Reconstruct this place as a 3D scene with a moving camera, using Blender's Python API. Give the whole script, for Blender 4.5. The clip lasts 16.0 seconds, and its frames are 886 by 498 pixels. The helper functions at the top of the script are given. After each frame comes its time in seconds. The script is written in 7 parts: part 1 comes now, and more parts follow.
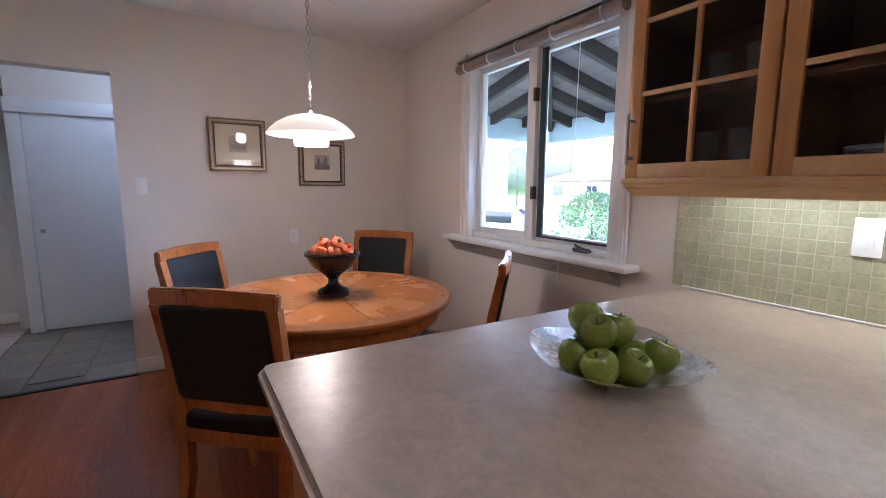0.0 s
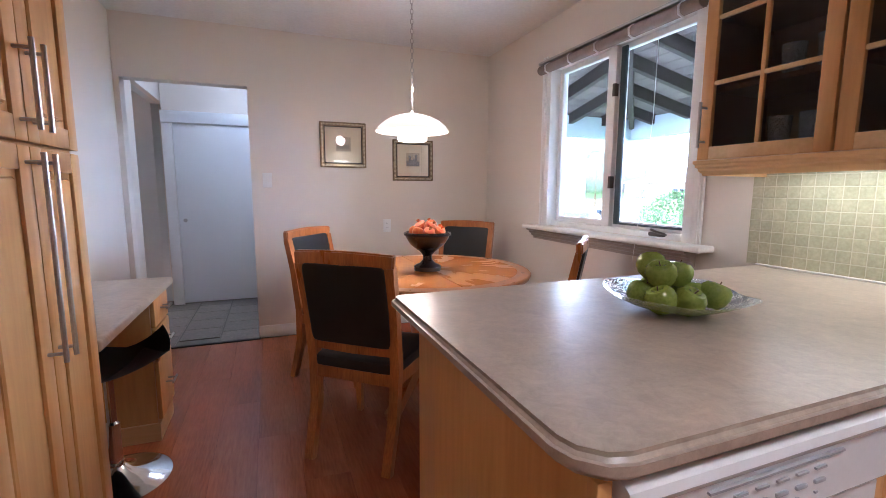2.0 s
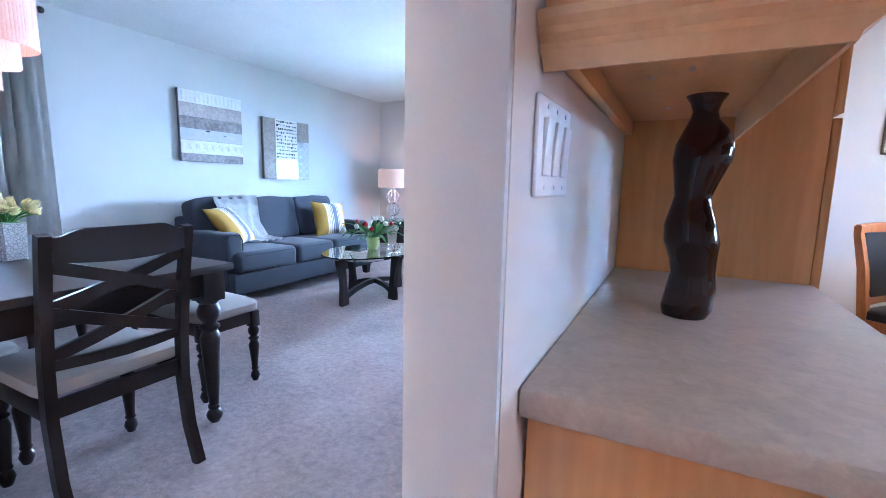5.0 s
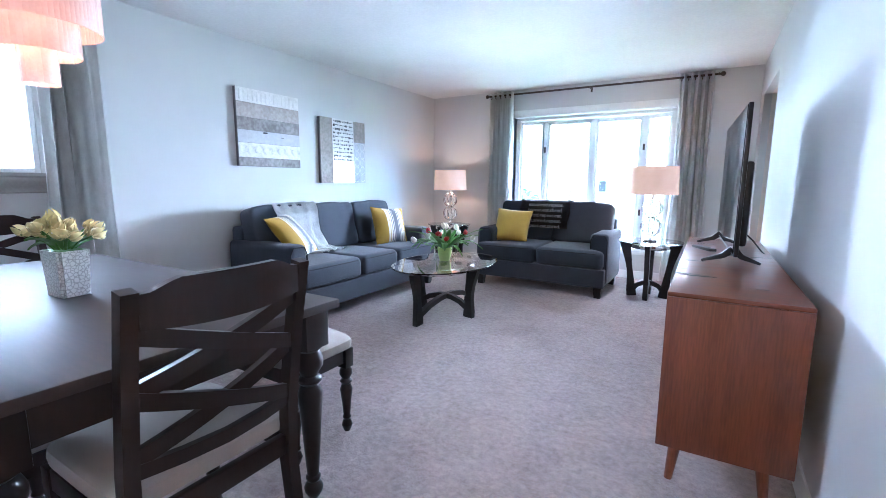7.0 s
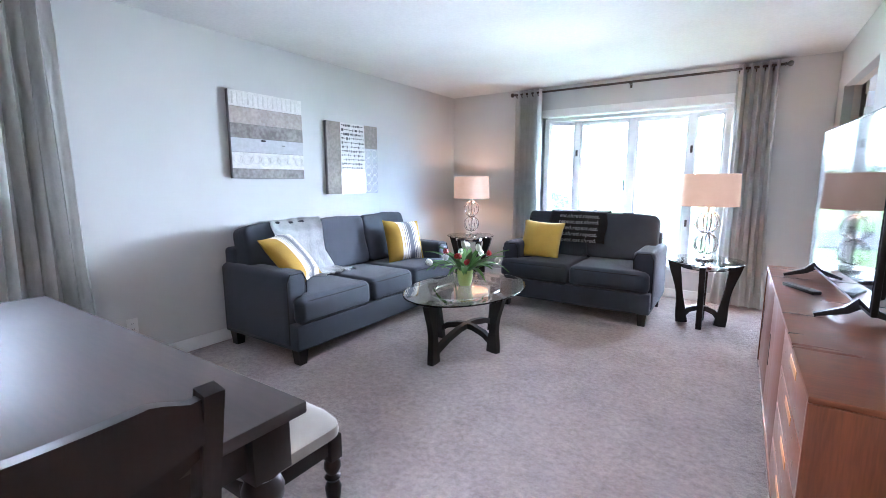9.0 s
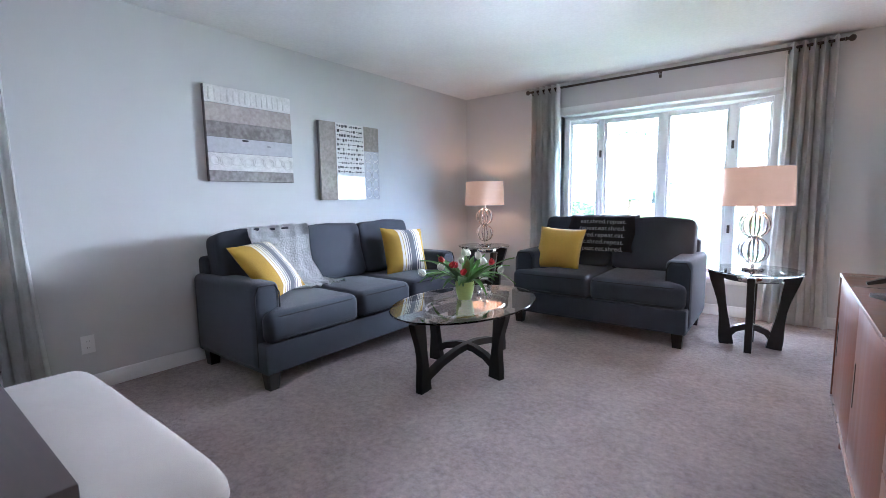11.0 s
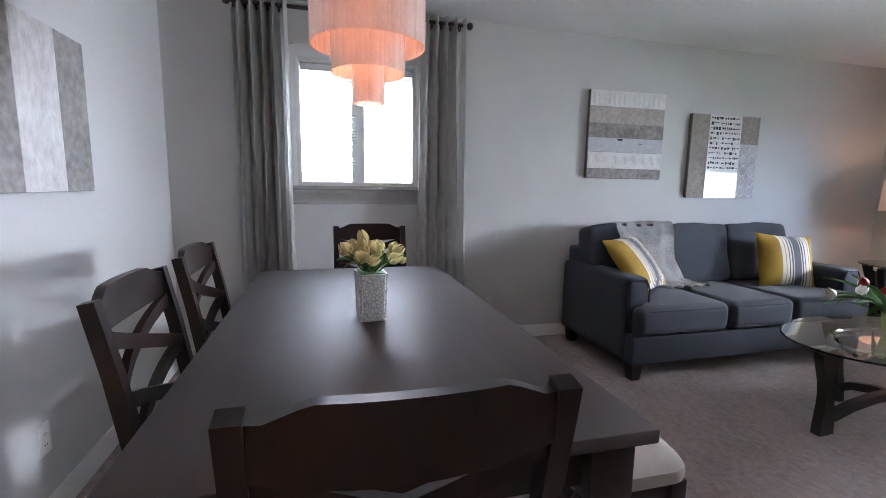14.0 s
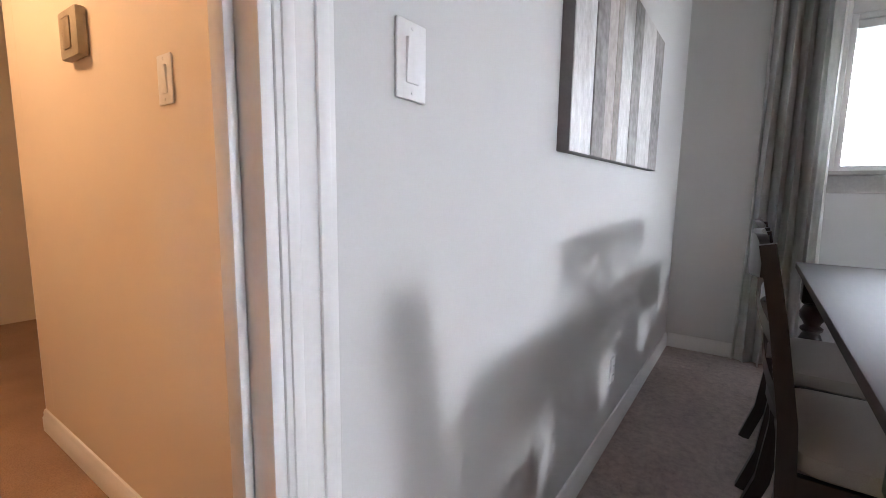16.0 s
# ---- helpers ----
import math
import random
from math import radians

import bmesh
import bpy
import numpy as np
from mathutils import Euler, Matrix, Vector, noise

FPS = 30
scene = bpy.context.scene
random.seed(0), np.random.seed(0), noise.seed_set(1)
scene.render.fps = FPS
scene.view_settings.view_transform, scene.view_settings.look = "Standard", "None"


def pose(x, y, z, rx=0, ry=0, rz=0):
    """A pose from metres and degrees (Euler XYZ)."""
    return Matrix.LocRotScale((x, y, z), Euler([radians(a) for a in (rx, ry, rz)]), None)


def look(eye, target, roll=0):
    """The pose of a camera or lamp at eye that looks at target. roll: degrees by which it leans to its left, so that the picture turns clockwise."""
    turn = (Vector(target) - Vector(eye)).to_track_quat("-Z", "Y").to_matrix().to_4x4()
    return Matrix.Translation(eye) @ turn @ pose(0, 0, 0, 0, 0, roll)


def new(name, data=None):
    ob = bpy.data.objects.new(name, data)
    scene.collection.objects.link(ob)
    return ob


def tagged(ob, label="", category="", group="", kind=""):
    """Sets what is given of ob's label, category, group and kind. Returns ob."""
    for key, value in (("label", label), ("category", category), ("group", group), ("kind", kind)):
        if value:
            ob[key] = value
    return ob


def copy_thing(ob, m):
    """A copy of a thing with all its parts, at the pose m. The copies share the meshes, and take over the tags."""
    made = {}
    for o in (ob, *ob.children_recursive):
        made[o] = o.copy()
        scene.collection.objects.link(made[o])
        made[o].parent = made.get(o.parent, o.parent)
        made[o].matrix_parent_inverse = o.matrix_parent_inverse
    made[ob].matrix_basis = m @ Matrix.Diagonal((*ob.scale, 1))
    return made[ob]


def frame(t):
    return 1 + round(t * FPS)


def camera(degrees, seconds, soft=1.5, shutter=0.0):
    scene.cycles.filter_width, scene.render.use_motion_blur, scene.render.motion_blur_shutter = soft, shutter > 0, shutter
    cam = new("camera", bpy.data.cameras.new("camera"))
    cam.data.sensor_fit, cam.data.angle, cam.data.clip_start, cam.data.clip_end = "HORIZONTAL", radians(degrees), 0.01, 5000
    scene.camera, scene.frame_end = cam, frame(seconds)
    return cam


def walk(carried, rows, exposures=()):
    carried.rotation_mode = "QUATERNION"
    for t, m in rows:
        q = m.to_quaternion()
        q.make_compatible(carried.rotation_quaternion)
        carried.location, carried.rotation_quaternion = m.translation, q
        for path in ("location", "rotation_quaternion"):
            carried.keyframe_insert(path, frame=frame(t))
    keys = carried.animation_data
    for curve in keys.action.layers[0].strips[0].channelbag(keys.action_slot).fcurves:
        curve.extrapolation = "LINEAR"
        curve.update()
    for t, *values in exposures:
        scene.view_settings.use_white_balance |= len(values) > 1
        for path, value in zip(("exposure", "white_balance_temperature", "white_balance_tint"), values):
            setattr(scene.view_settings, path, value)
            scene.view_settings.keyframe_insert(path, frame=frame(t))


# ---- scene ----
cam = camera(89.9, 16.0, 0.85, 0.012)
PATH = [
    (0, (0.001, 0.198, 1.311), (1.01, 1.902, 1.032), 0.4),
    (0.5, (-0.023, 0.193, 1.292), (0.966, 1.91, 1.019), 0.3),
    (1, (-0.061, 0.133, 1.277), (0.883, 1.876, 1.006), 0.2),
    (1.5, (-0.11, 0.046, 1.25), (0.738, 1.838, 0.986), 0.2),
    (2, (-0.197, -0.049, 1.224), (0.519, 1.8, 0.962), 0.2),
    (2.5, (-0.346, -0.147, 1.209), (0.195, 1.76, 0.945), 0.3),
    (3, (-0.5, -0.253, 1.203), (-0.204, 1.706, 0.933), 0.4),
    (3.5, (-0.653, -0.302, 1.176), (-0.672, 1.68, 0.907), 0.7),
    (4, (-0.776, -0.364, 1.16), (-1.182, 1.575, 0.886), 0.8),
    (4.5, (-0.892, -0.402, 1.139), (-1.622, 1.44, 0.861), 0.8),
    (5, (-1.053, -0.426, 1.144), (-1.962, 1.333, 0.858), 1.1),
    (5.2, (-1.125, -0.425, 1.161), (-2.076, 1.309, 0.86), 0.8),
    (7.3, (-1.763, -0.196, 1.206), (-2.786, 1.497, 0.908), 0.3),
    (7.5, (-1.785, -0.172, 1.228), (-2.818, 1.514, 0.928), 0.2),
    (8, (-1.882, -0.05, 1.264), (-2.934, 1.624, 0.964), 0.1),
    (8.5, (-1.928, 0.08, 1.289), (-3.009, 1.736, 0.992), -0.1),
    (9, (-1.994, 0.259, 1.306), (-3.088, 1.906, 1.004), -0.1),
    (9.2, (-2.02, 0.326, 1.315), (-3.115, 1.972, 1.013), -0.2),
    (11.3, (-2.042, 0.79, 1.172), (-3.283, 2.341, 0.946), -0.4),
    (11.5, (-2.044, 0.786, 1.19), (-3.305, 2.32, 0.956), 0.0),
    (12, (-2.057, 0.753, 1.231), (-3.385, 2.228, 0.98), 0.0),
    (12.5, (-2.108, 0.681, 1.283), (-3.551, 2.037, 1.005), 0.1),
    (13, (-2.142, 0.588, 1.269), (-3.769, 1.718, 0.988), 0.4),
    (13.5, (-2.157, 0.457, 1.256), (-3.959, 1.28, 0.979), 0.7),
    (14, (-2.156, 0.292, 1.243), (-4.072, 0.796, 0.964), 0.9),
    (14.5, (-2.144, 0.14, 1.202), (-4.124, 0.23, 0.932), 1.1),
    (15, (-2.111, 0.008, 1.157), (-4.063, -0.336, 0.892), 0.7),
    (15.5, (-2.044, -0.116, 1.124), (-3.881, -0.858, 0.847), 0.7),
    (16, (-1.993, -0.257, 1.091), (-3.619, -1.391, 0.829), 0.8),
]
EXPOSURES = [(0.0, 1.55, 5150, 18), (1.5, 1.9, 5150, 18), (2.5, 2.25, 5250, 18), (3.3, 2.65, 5100, 15), (4.0, 3.1, 4450, 10), (4.5, 3.1, 4200, 10), (5.2, 3.0, 4200, 10), (7.3, 3.0, 4800, 10), (9.0, 3.0, 5100, 12),
             (11.5, 2.35, 5200, 14), (12.5, 2.15, 5350, 14), (14.0, 1.95, 5600, 15), (15.0, 2.15, 5600, 14), (16.0, 2.05, 5900, 14)]
walk(cam, [(t, look(eye, target, roll)) for t, eye, target, roll in PATH], EXPOSURES)

# ---- world and light ----
world = bpy.data.worlds.new("sky")
scene.world = world
world.use_nodes = True
wn = world.node_tree
sky = wn.nodes.new("ShaderNodeTexSky")
sky.sky_type, sky.sun_disc = "NISHITA", False
sky.sun_elevation, sky.sun_rotation = radians(48), radians(200)
sky.air_density, sky.dust_density = 1.0, 3.0
wn.nodes["Background"].inputs["Strength"].default_value = 0.15
wn.links.new(sky.outputs["Color"], wn.nodes["Background"].inputs["Color"])


def lamp(name, kind, energy, colour, m, size=0.1, size_y=0, spot=0):
    data = bpy.data.lights.new(name, kind)
    data.energy, data.color = energy, colour
    if kind == "SUN":
        data.angle = radians(size)
    elif kind == "AREA":
        data.size = size
        if size_y:
            data.shape, data.size_y = "RECTANGLE", size_y
    else:
        data.shadow_soft_size = size
    ob = new(name, data)
    ob.matrix_world = m
    return ob


lamp("sun", "SUN", 0.6, (1, 0.95, 0.88), look((0, 0, 30), (4, 14, 0)), 12)
# lamps of the place, and some added to stand in for daylight
WARM = (1.0, 0.76, 0.52)
# added panel outside the bay panes, in place of sky light
bay = lamp("bay_daylight", "AREA", 10.5, (1.0, 0.98, 0.95), look((-3.46, 6.24, 1.32), (-3.46, 0, 0.3)), 0.42, 0.38)
bay.data.spread = radians(84)
lamp("pendant_bulb", "POINT", 5.0, WARM, pose(0.58, 2.45, 1.49), 0.08)
lamp("pendant_up_bulb", "POINT", 1.6, WARM, pose(0.58, 2.45, 1.78), 0.05)
lamp("corner_lamp_bulb", "POINT", 1.0, (1, 0.62, 0.36), pose(-4.93, 5.36, 1.24), 0.05)
lamp("side_lamp_bulb", "POINT", 1.6, (1, 0.62, 0.36), pose(-2.22, 4.84, 1.24), 0.05)
lamp("chandelier_bulb", "POINT", 1.2, (1, 0.6, 0.34), pose(-3.76, 0.44, 1.83), 0.06)
lamp("hall_bulb", "POINT", 10, (1, 0.60, 0.30), pose(-1.9, -2.3, 2.25), 0.12)
# no bulb known in the entry: added point light for the daylight reaching it
lamp("entry_bulb", "POINT", 3.0, (0.80, 0.90, 1.0), pose(-0.3, 4.6, 2.3), 0.1)
lamp("undercabinet_strip", "AREA", 1.4, (1.0, 0.98, 0.78), look((1.60, 0.5, 1.335), (1.60, 0.5, 0)), 0.06, 1.2)
# added fill under the kitchen ceiling, with no known fixture, to brighten worktops
kfill = lamp("kitchen_ceiling_lamp", "AREA", 3.6, (1, 0.89, 0.75), look((0.40, -0.60, 2.42), (0.40, -0.60, 0)), 0.5)
kfill.data.spread = radians(115)


# ---- materials ----
def mat(name, c1, c2=None, rough=0.6, metal=0.0, big=2.0, fine=60.0, bump=0.1, stretch=(1, 1, 1), mix=0.5, vary=0.0,
        spec=0.5, transmission=0.0, ior=1.45, emit=None, power=0.0, sheen=0.0, coat=0.0, rvar=0.08, depth=0.002, wide=False):
    m = bpy.data.materials.new(name)
    m.use_nodes = True
    nt = m.node_tree
    n, l = nt.nodes, nt.links
    b = n["Principled BSDF"]
    b.inputs["Metallic"].default_value = metal
    b.inputs["IOR"].default_value = ior
    b.inputs["Specular IOR Level"].default_value = spec
    b.inputs["Transmission Weight"].default_value = transmission
    b.inputs["Sheen Weight"].default_value = sheen
    b.inputs["Coat Weight"].default_value = coat
    b.inputs["Coat Roughness"].default_value = 0.15
    c2 = c2 or tuple(v * 0.86 for v in c1)
    tc = n.new("ShaderNodeTexCoord")
    mp = n.new("ShaderNodeMapping")
    mp.inputs["Scale"].default_value = stretch
    l.new(tc.outputs["Object"], mp.inputs["Vector"])
    vec = mp.outputs["Vector"]
    if vary:
        info = n.new("ShaderNodeObjectInfo")
        mul = n.new("ShaderNodeVectorMath")
        mul.operation = "MULTIPLY_ADD"
        comb = n.new("ShaderNodeCombineXYZ")
        for i in range(3):
            l.new(info.outputs["Random"], comb.inputs[i])
        l.new(comb.outputs[0], mul.inputs[0])
        mul.inputs[1].default_value = (37, 53, 71)
        l.new(vec, mul.inputs[2])
        vec = mul.outputs[0]
    n1, n2 = n.new("ShaderNodeTexNoise"), n.new("ShaderNodeTexNoise")
    n1.inputs["Scale"].default_value, n1.inputs["Detail"].default_value = big, 4
    n2.inputs["Scale"].default_value, n2.inputs["Detail"].default_value = fine, 3
    l.new(vec, n1.inputs["Vector"]), l.new(vec, n2.inputs["Vector"])
    add = n.new("ShaderNodeMath")
    add.operation = "MULTIPLY_ADD"
    l.new(n1.outputs["Fac"], add.inputs[0])
    add.inputs[1].default_value = 1 - mix
    sc = n.new("ShaderNodeMath")
    sc.operation = "MULTIPLY"
    l.new(n2.outputs["Fac"], sc.inputs[0])
    sc.inputs[1].default_value = mix
    l.new(sc.outputs[0], add.inputs[2])
    ramp = n.new("ShaderNodeValToRGB")
    ramp.color_ramp.elements[0].position, ramp.color_ramp.elements[1].position = (0.30, 0.70) if wide else (0.36, 0.64)
    ramp.color_ramp.elements[0].color, ramp.color_ramp.elements[1].color = (*c2, 1), (*c1, 1)
    l.new(add.outputs[0], ramp.inputs["Fac"])
    col = ramp.outputs["Color"]
    if vary:
        hsv = n.new("ShaderNodeHueSaturation")
        rng = n.new("ShaderNodeMapRange")
        rng.inputs["To Min"].default_value, rng.inputs["To Max"].default_value = 1 - vary, 1 + vary
        l.new(info.outputs["Random"], rng.inputs["Value"])
        l.new(rng.outputs[0], hsv.inputs["Value"])
        l.new(col, hsv.inputs["Color"])
        col = hsv.outputs["Color"]
    l.new(col, b.inputs["Base Color"])
    rr = n.new("ShaderNodeMapRange")
    rr.inputs["To Min"].default_value, rr.inputs["To Max"].default_value = max(0.02, rough - rvar), min(1, rough + rvar)
    l.new(n1.outputs["Fac"], rr.inputs["Value"])
    l.new(rr.outputs[0], b.inputs["Roughness"])
    if bump:
        bp = n.new("ShaderNodeBump")
        bp.inputs["Strength"].default_value, bp.inputs["Distance"].default_value = bump, depth
        l.new(n2.outputs["Fac"], bp.inputs["Height"])
        l.new(bp.outputs[0], b.inputs["Normal"])
    if emit:
        b.inputs["Emission Color"].default_value = (*emit, 1)
        b.inputs["Emission Strength"].default_value = power
    return m


def clear(name, colour=(1, 1, 1), rough=0.0, ior=1.45):
    m = bpy.data.materials.new(name)
    m.use_nodes = True
    b = m.node_tree.nodes["Principled BSDF"]
    b.inputs["Base Color"].default_value = (*colour, 1)
    b.inputs["Transmission Weight"].default_value = 1
    b.inputs["Roughness"].default_value, b.inputs["IOR"].default_value = rough, ior
    return m


M_WALL_L = mat("greige_wall_paint", (0.64, 0.64, 0.63), (0.61, 0.61, 0.60), 0.75, big=1.2, fine=220, bump=0.08, mix=0.3)
M_WALL_K = mat("cream_wall_paint", (0.74, 0.68, 0.615), (0.71, 0.65, 0.585), 0.7, big=1.2, fine=220, bump=0.08, mix=0.3)
M_WALL_H = mat("warm_hall_paint", (0.72, 0.62, 0.50), (0.69, 0.59, 0.47), 0.7, big=1.2, fine=220, bump=0.08, mix=0.3)
M_CEIL = mat("ceiling_paint", (0.80, 0.79, 0.77), (0.74, 0.73, 0.71), 0.9, big=3, fine=45, bump=0.35, mix=0.6, depth=0.006)
M_TRIM = mat("white_trim_paint", (0.80, 0.80, 0.79), (0.76, 0.76, 0.75), 0.35, big=2, fine=90, bump=0.04)
M_DOORW = mat("white_door_paint", (0.78, 0.79, 0.81), (0.75, 0.76, 0.78), 0.4, big=1.5, fine=90, bump=0.04)
M_CARPET = mat("taupe_carpet", (0.61, 0.50, 0.465), (0.29, 0.225, 0.21), 0.95, big=3.4, fine=30, bump=1.0, mix=0.6, sheen=0.15, depth=0.03)
for nd in M_CARPET.node_tree.nodes:
    if nd.type == "TEX_NOISE":
        nd.inputs["Detail"].default_value, nd.inputs["Roughness"].default_value = 9, 0.74
M_HCARPET = mat("hall_carpet", (0.42, 0.27, 0.18), (0.32, 0.20, 0.13), 0.95, big=3.5, fine=160, bump=0.9, mix=0.45, depth=0.012)
M_PLANK = mat("cherry_laminate", (0.42, 0.135, 0.056), (0.27, 0.078, 0.032), 0.22, big=1.3, fine=22, bump=0.02, stretch=(5, 0.5, 5), mix=0.4, vary=0.05)
M_SLATE = mat("slate_tile", (0.20, 0.17, 0.142), (0.10, 0.086, 0.072), 0.38, big=4, fine=40, bump=0.2, vary=0.15)
M_GROUT = mat("grout", (0.60, 0.575, 0.44), None, 0.9, fine=150, bump=0.2)
M_DGROUT = mat("dark_grout", (0.20, 0.19, 0.175), None, 0.9, fine=150, bump=0.2)
M_MAPLE = mat("maple_veneer", (0.69, 0.375, 0.135), (0.57, 0.285, 0.092), 0.36, big=1.6, fine=9, bump=0.02, stretch=(7, 7, 0.6), mix=0.4, vary=0.05)
M_MAPLE_H = mat("maple_moulding", (0.74, 0.49, 0.245), (0.64, 0.395, 0.18), 0.36, big=1.6, fine=9, bump=0.02, stretch=(7, 0.6, 7), mix=0.4)
# dark brown, well below the maple, for cabinet insides and kicks
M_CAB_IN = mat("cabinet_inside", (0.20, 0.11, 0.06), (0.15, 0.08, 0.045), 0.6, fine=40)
M_COUNTER = mat("mottled_laminate_counter", (0.55, 0.445, 0.345), (0.31, 0.245, 0.19), 0.31, big=9, fine=38, bump=0.0, mix=0.45, wide=True, rvar=0.0)
for nd in M_COUNTER.node_tree.nodes:
    if nd.type == "TEX_NOISE":
        nd.inputs["Detail"].default_value, nd.inputs["Roughness"].default_value, nd.inputs["Distortion"].default_value = 8, 0.74, 0.9
M_TILE = mat("olive_mosaic_tile", (0.47, 0.445, 0.305), (0.36, 0.34, 0.225), 0.42, big=22, fine=90, bump=0.12, vary=0.07)
M_CHERRY = mat("honey_cherry_wood", (0.50, 0.180, 0.042), (0.33, 0.105, 0.024), 0.3, big=2.5, fine=20, bump=0.04, stretch=(8, 8, 1), mix=0.5, coat=0.3)
M_TABLETOP = mat("honey_cherry_veneer", (0.55, 0.205, 0.042), (0.47, 0.165, 0.032), 0.26, big=2.5, fine=14, bump=0.0, stretch=(1, 2.5, 2.5), mix=0.5, coat=0.15, vary=0.16)
M_LEATHER = mat("black_leather", (0.014, 0.014, 0.016), (0.009, 0.009, 0.010), 0.38, big=6, fine=260, bump=0.2)
M_ESPRESSO = mat("espresso_wood", (0.018, 0.0076, 0.0052), (0.010, 0.0044, 0.0031), 0.36, big=2, fine=14, bump=0.02, stretch=(6, 6, 1), mix=0.5, coat=0.1)
M_DTOP = mat("espresso_tabletop", (0.034, 0.016, 0.011), (0.021, 0.010, 0.007), 0.54, big=2, fine=14, bump=0.0, stretch=(0.6, 6, 6), mix=0.5, spec=0.8, rvar=0.0)
M_BLACKWOOD = mat("black_stained_wood", (0.016, 0.012, 0.011), (0.010, 0.008, 0.007), 0.32, big=3, fine=22, bump=0.04, coat=0.2)
M_CREAM = mat("cream_linen_seat", (0.38, 0.335, 0.29), (0.325, 0.285, 0.245), 0.9, big=5, fine=380, bump=0.4, sheen=0.2)
M_SOFA = mat("charcoal_upholstery", (0.046, 0.053, 0.070), (0.032, 0.037, 0.050), 0.92, big=6, fine=420, bump=0.5, mix=0.6, sheen=0.12)
M_PIPING = mat("charcoal_piping", (0.024, 0.027, 0.034), None, 0.85, fine=300, bump=0.3)
M_YELLOW = mat("mustard_satin", (0.52, 0.34, 0.042), (0.42, 0.26, 0.026), 0.5, big=5, fine=240, bump=0.2, sheen=0.3)
M_YKNIT = mat("mustard_knit", (0.45, 0.285, 0.035), (0.32, 0.185, 0.018), 0.85, big=6, fine=170, bump=0.8)
M_GKNIT = mat("grey_knit", (0.16, 0.16, 0.19), (0.11, 0.11, 0.13), 0.9, big=6, fine=170, bump=0.8)
M_IKNIT = mat("ivory_knit", (0.70, 0.66, 0.58), (0.60, 0.56, 0.48), 0.9, big=6, fine=170, bump=0.8)
M_THROW = mat("light_grey_knit_throw", (0.84, 0.85, 0.85), (0.64, 0.655, 0.66), 0.95, big=14, fine=75, bump=1.0, mix=0.5, depth=0.01)
M_BTHROW = mat("black_printed_throw", (0.020, 0.019, 0.020), (0.013, 0.013, 0.014), 0.9, fine=200, bump=0.4)
M_TEAK = mat("teak_veneer", (0.18, 0.054, 0.023), (0.115, 0.034, 0.015), 0.30, big=2.4, fine=18, bump=0.03, stretch=(9, 0.8, 9), mix=0.5, coat=0.2)
M_TEAK_V = mat("teak_side_veneer", (0.165, 0.047, 0.020), (0.10, 0.028, 0.012), 0.34, big=2.4, fine=18, bump=0.03, stretch=(9, 9, 0.8), mix=0.5, coat=0.2)
M_CHROME = mat("chrome", (0.80, 0.80, 0.80), None, 0.08, 1.0, bump=0, rvar=0.03)
M_STEEL = mat("brushed_steel", (0.52, 0.50, 0.48), None, 0.32, 1.0, fine=200, bump=0.05)
M_PEWTER = mat("dark_bronze", (0.10, 0.085, 0.075), None, 0.4, 0.8, fine=120, bump=0.1)
M_BLACK = mat("black_plastic", (0.012, 0.012, 0.013), None, 0.35, fine=200, bump=0.05)
M_SCREEN = mat("tv_screen_glass", (0.008, 0.008, 0.010), None, 0.05, bump=0, rvar=0.01, spec=0.25)
M_WHITE = mat("white_plastic", (0.82, 0.82, 0.81), (0.79, 0.79, 0.78), 0.3, fine=120, bump=0.02)
M_APPL = mat("dishwasher_enamel", (0.80, 0.80, 0.81), (0.77, 0.77, 0.78), 0.25, fine=120, bump=0.02)
M_GREYINK = mat("grey_print", (0.22, 0.22, 0.24), None, 0.5)
M_PALEINK = mat("pale_grey_print", (0.46, 0.47, 0.50), None, 0.5)
M_CURTAIN = mat("grey_damask_curtain", (0.85, 0.85, 0.84), (0.71, 0.71, 0.69), 0.62, big=16, fine=90, bump=0.15, mix=0.4, sheen=0.2, stretch=(1, 1, 0.6))
ctn = M_CURTAIN.node_tree
ctl, ctm = ctn.nodes.new("ShaderNodeBsdfTranslucent"), ctn.nodes.new("ShaderNodeMixShader")
ctl.inputs["Color"].default_value, ctm.inputs["Fac"].default_value = (0.80, 0.79, 0.75, 1), 0.30
ctn.links.new(ctn.nodes["Principled BSDF"].outputs[0], ctm.inputs[1])
ctn.links.new(ctl.outputs[0], ctm.inputs[2])
ctn.links.new(ctm.outputs[0], ctn.nodes["Material Output"].inputs["Surface"])
M_GLASS = clear("window_glass", (1, 1, 1), 0.0, 1.12)
M_TGLASS = clear("table_glass", (0.90, 0.97, 0.95))
M_PGLASS = clear("picture_glass", (1, 1, 1), 0.0, 1.5)
M_CGLASS = clear("cabinet_glass", (0.93, 0.93, 0.93), 0.0, 1.2)
M_CUTGLASS = mat("cut_glass", (0.88, 0.89, 0.88), None, 0.12, big=60, fine=120, bump=1.0, transmission=0.65, depth=0.01)
M_FROST = clear("frosted_dish_glass", (0.97, 1.0, 0.99), 0.22, 1.2)
M_OPAL = mat("opal_glass", (0.88, 0.84, 0.77), (0.88, 0.84, 0.77), 0.25, bump=0, emit=(1, 0.78, 0.52), power=0.26)
M_OPAL2 = mat("opal_glass_cup", (0.9, 0.88, 0.84), None, 0.25, bump=0, emit=(1, 0.90, 0.74), power=3.5)
